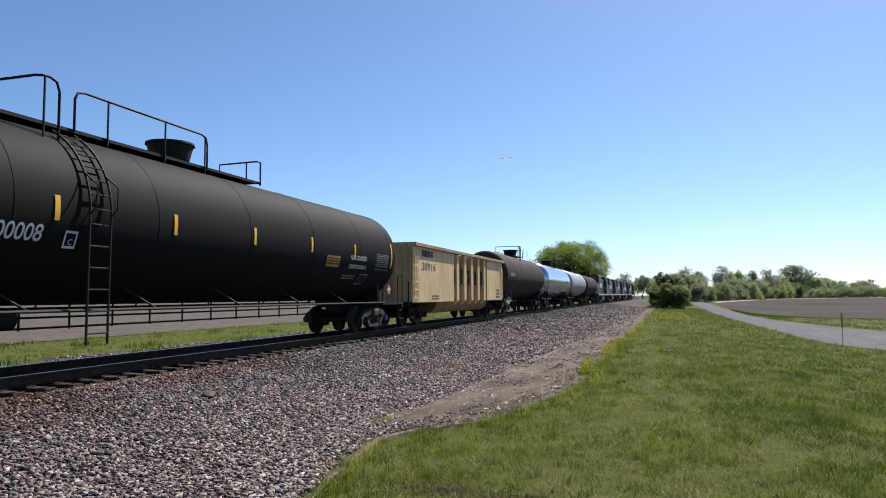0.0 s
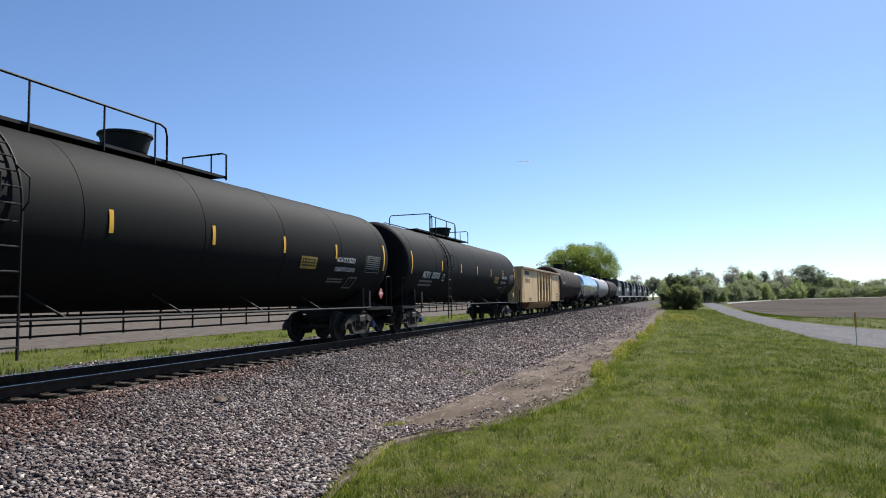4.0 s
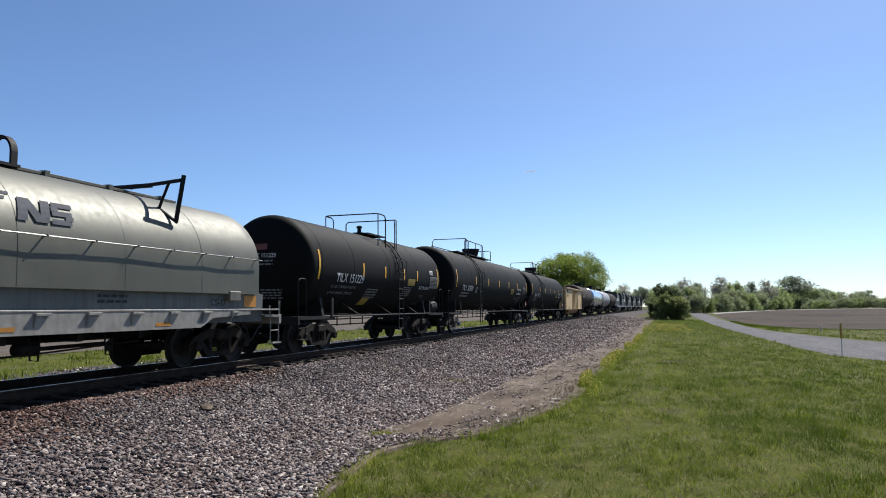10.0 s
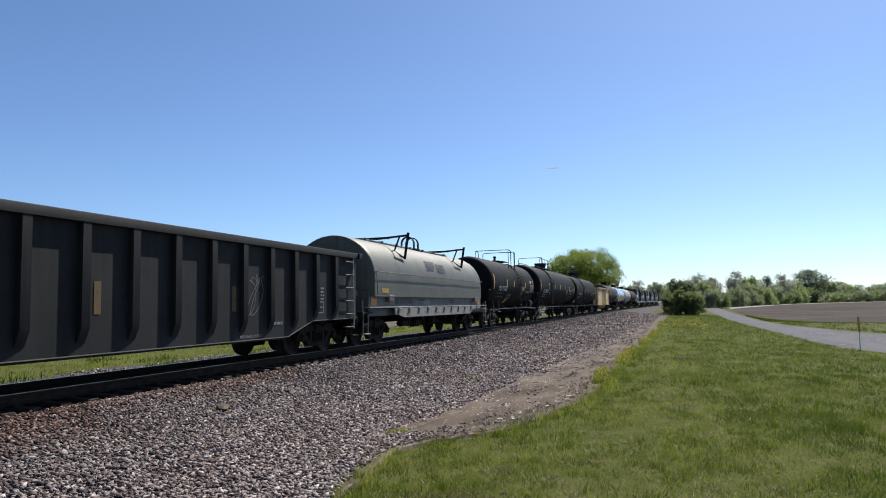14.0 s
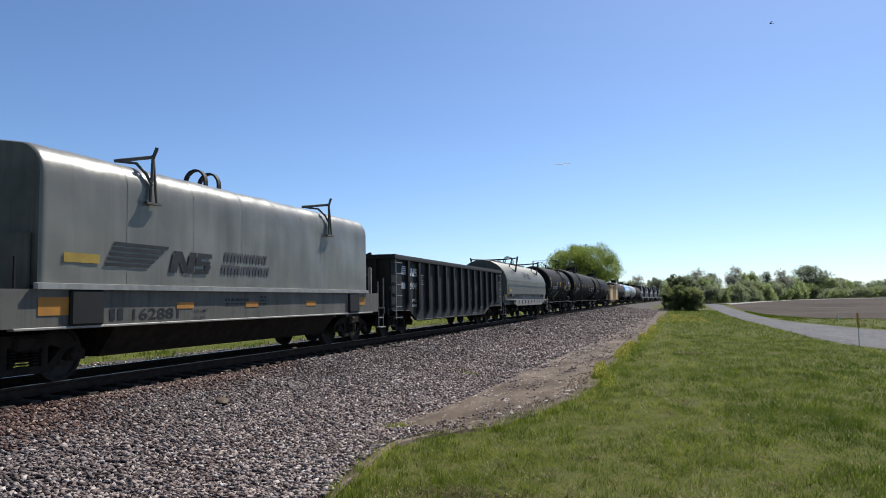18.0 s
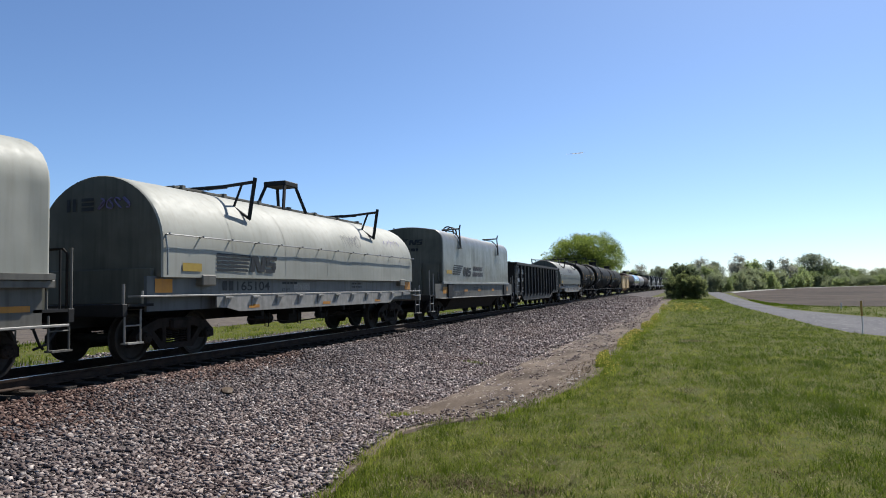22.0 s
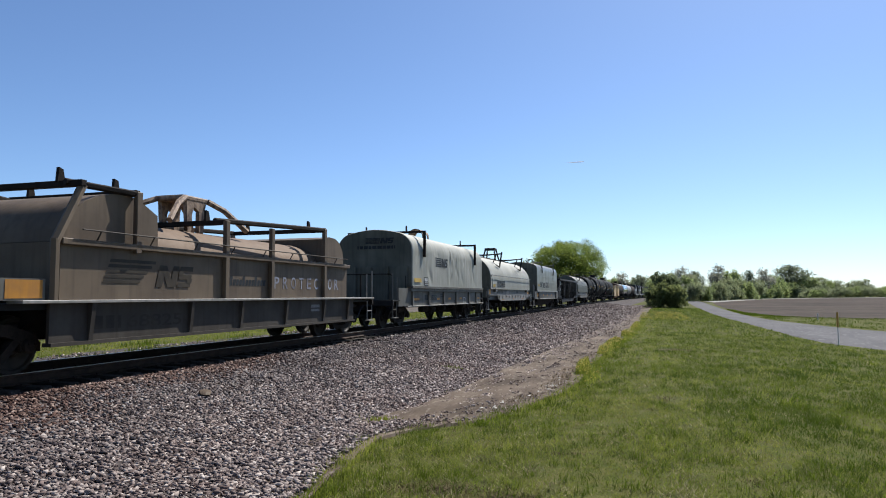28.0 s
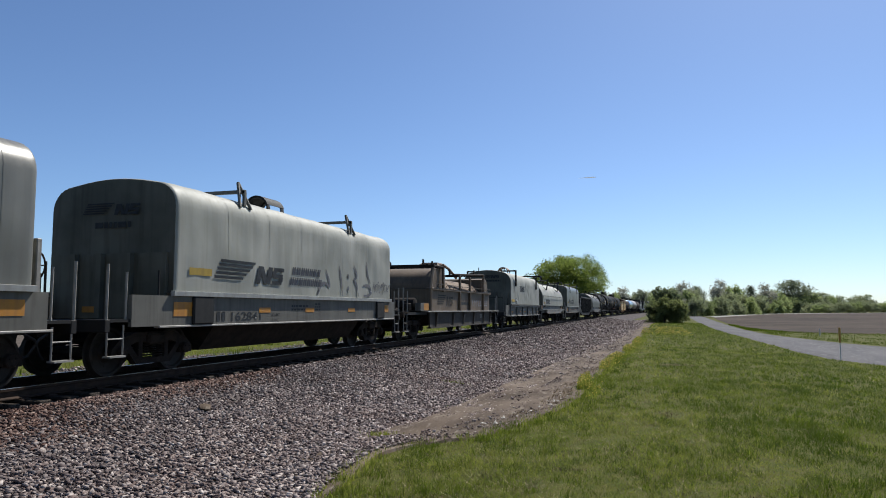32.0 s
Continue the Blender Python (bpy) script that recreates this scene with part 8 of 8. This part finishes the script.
# ---------------------------------------------------------------- engines
def build_engines():
    def one(s0):
        s1 = s0 + 21.6
        car, c = new_car("locomotive", "black diesel freight locomotive with white trim", "locomotive", s0, s1)
        n = 10.8
        b = bm_of()
        box(b, -1.5, 1.5, -n, n, 1.2, 1.5, 0.03)
        part("frame", b, LOCO_BLACK, car)
        b = bm_of()
        prism(b, [(-0.95, 1.5), (0.95, 1.5), (0.95, 3.9), (0.75, 4.15), (-0.75, 4.15), (-0.95, 3.9)], "y", -n + 1.0, 5.6)
        part("long_hood", b, LOCO_BLACK, car)
        b = bm_of()
        prism(b, [(-1.45, 3.2), (1.45, 3.2), (1.45, 4.35), (1.2, 4.6), (-1.2, 4.6), (-1.45, 4.35)], "y", -n + 1.2, -n + 4.6)
        part("radiator", b, LOCO_BLACK, car)
        b = bm_of()
        prism(b, [(-1.5, 1.5), (1.5, 1.5), (1.5, 3.9), (1.1, 4.6), (-1.1, 4.6), (-1.5, 3.9)], "y", 5.6, 8.2)
        part("cab", b, LOCO_BLACK, car)
        b = bm_of()
        box(b, -0.9, 0.9, 8.2, 9.8, 1.5, 2.9, 0.15)
        part("nose", b, LOCO_BLACK, car)
        for s in (-1, 1):
            for y in (6.0, 7.2):
                b = bm_of()
                box(b, s * 1.5 - 0.01, s * 1.5 + 0.01, y, y + 0.8, 3.1, 3.75, 0.0)
                part("cab_window", b, GLASS_DARK, car)
            b = bm_of()
            path(b, [(s * 1.45, -n + 0.4, 2.5), (s * 1.45, 5.5, 2.5)], 0.022)
            y = -n + 0.4
            while y < 5.5:
                tube(b, (s * 1.45, y, 1.5), (s * 1.45, y, 2.5), 0.018, 5)
                y += 1.8
            part("hand_rail", b, PALE_STEEL, car)
            b = bm_of()
            for y in (-n + 0.25, n - 0.25):
                for k in range(4):
                    box(b, s * 1.3 - 0.15, s * 1.3 + 0.15, y - 0.2, y + 0.2, 0.4 + 0.27 * k, 0.44 + 0.27 * k)
            part("steps", b, PALE_STEEL, car)
        patches(car, [(-n + 0.2, 1.3, n - 0.2, 1.4)], side_at(1.506), WHITE_PAINT, "sill_stripe", "white sill stripe", 1)
        patches(car, [(-2.0, 2.6, 1.8, 3.3, 0.3)], side_at(0.956), WHITE_PAINT, "side_emblem", "white emblem block", 1)
        b = bm_of()
        box(b, -1.3, 1.3, -2.4, 3.0, 0.35, 1.2, 0.15)
        part("fuel_tank", b, LOCO_BLACK, car)
        b = bm_of()
        for y in (-4.0, -1.0, 2.0):
            box(b, -0.6, 0.6, y - 0.5, y + 0.5, 4.12, 4.4, 0.05)
        part("exhaust_fan", b, LOCO_BLACK, car)
        for y in (-7.9, -5.9, 5.9, 7.9):
            truck(car, y, spin=False)
        coupler(car, -n, -1)
        coupler(car, n, 1)
    for k in range(5):
        one(189.3 + 22.7 * k)


# ---------------------------------------------------------------- marker posts
def build_posts():
    p = thing("marker_post", "thin orange-topped marker post at the road edge", "marker post")
    b = bm_of()
    lathe(b, [(-0.2, 0.02), (1.2, 0.02)], "z", 10)
    part("shaft", b, POST_PALE, p)
    b = bm_of()
    lathe(b, [(0.72, 0.042), (1.3, 0.042), (1.34, 0.03)], "z", 12)
    part("sleeve", b, POST_WOOD, p, "rusty orange sleeve")
    p.matrix_basis = pose(7.25, 32.3, land(7.25, 32.3))
    for x, y in ((12.8, 63.4),):
        q = thing("stake", "short pale stake at the field edge", "stake")
        b = bm_of()
        lathe(b, [(-0.2, 0.04), (0.5, 0.04), (0.53, 0.02)], "z", 8)
        part("shaft", b, POST_PALE, q)
        q.matrix_basis = pose(x, y, land(x, y))


def build_bird():
    b = thing("bird", "small dark bird gliding across the sky", "bird")
    k = bm_of()
    lathe(k, [(-0.13, 0.004), (-0.06, 0.022), (0.0, 0.032), (0.07, 0.022), (0.1, 0.012), (0.13, 0.004)], "y", 8)
    prism(k, [(-0.01, -0.12), (0.01, -0.12), (0.035, -0.21), (-0.035, -0.21)], "z", -0.004, 0.004)
    part("body", k, BLACK_PAINT, b)
    for s in (-1, 1):
        k = bm_of()
        loft(k, [[Vector((s * x, y, z)) for y, z in ((-0.05 + sh, 0.03 + up), (0.05 + sh * 0.5, 0.035 + up), (0.0 + sh, 0.04 + up))] for x, sh, up in ((0.0, 0.0, -0.02), (0.13, 0.02, 0.03), (0.25, -0.05, 0.05))])
        part("wing", k, BLACK_PAINT, b)
    return b


TRAIL_WHITE = leaf_material("white_ice_trail", (0.5, 0.52, 0.54), (0.54, 0.56, 0.58), 0.9, 0.1)


def build_trail():
    """The short trail of a distant airliner, too far to show the machine itself."""
    k = bm_of()
    lathe(k, [(-34.0, 0.15), (-24.0, 0.5), (-10.0, 1.1), (6.0, 1.5), (15.0, 1.5), (17.0, 0.3)], "x", 10)
    ob = part("vapour_trail", k, TRAIL_WHITE)
    return tagged(ob, "short thin white vapour trail high in the sky", "vapour trail")


# ---------------------------------------------------------------- build
build_ground()
build_fields()
build_road()
build_dirt()
build_ballast()
build_grass()
build_trees()
build_posts()
build_tank_cars()
build_black_gondola()
build_yellow_gondola()
build_coil_cars()
build_brown_coil_car()
build_engines()
build_track()
TRAIL = build_trail()
BIRD = build_bird()
BIRD.scale = (0.6, 0.6, 0.6)


def motions():
    """The train rolls away ahead at a steady speed; each wheelset turns with it."""
    for car, mid, length in CARS:
        rows = []
        for k in range(17):
            t = 2.0 * k
            y = mid + SPEED * (t - 16.0)
            half = length * 0.36
            xa, xb = bend(y - half), bend(y + half)
            rows.append((t, pose(TRACK_X + (xa + xb) / 2, y, RAIL_Z + 0.004, 0, 0, -math.degrees(math.atan2(xb - xa, 2 * half)))))
        walk(car, rows)
    # the bird crosses from right to left high over the road
    walk(BIRD, [(t, pose(5.33 - 7.18 * (t - 18), 37.24 - 0.26 * (t - 18), max(14.0, 15.42 + 1.54 * (t - 18)), 8, 0, 90)) for t in (0.0, 8.0, 17.1, 18.0, 19.0, 20.0, 32.0)])
    walk(TRAIL, [(t, pose(-325.0 + 7.81 * (t - 12), 2000, 399.0 + -0.98 * (t - 12), 0, 0, -4)) for t in (0.0, 12.0, 24.0, 32.0)])
    step = 4 / FPS
    rate = math.degrees(SPEED / 0.457)
    turns = [(min(32.0, k * step), k) for k in range(241)]
    for wheel, dy in WHEELSETS:
        walk(wheel, [(t, pose(0, dy, 0.457, -(rate * t) % 360.0, 0, 0)) for t, _ in turns])


motions()
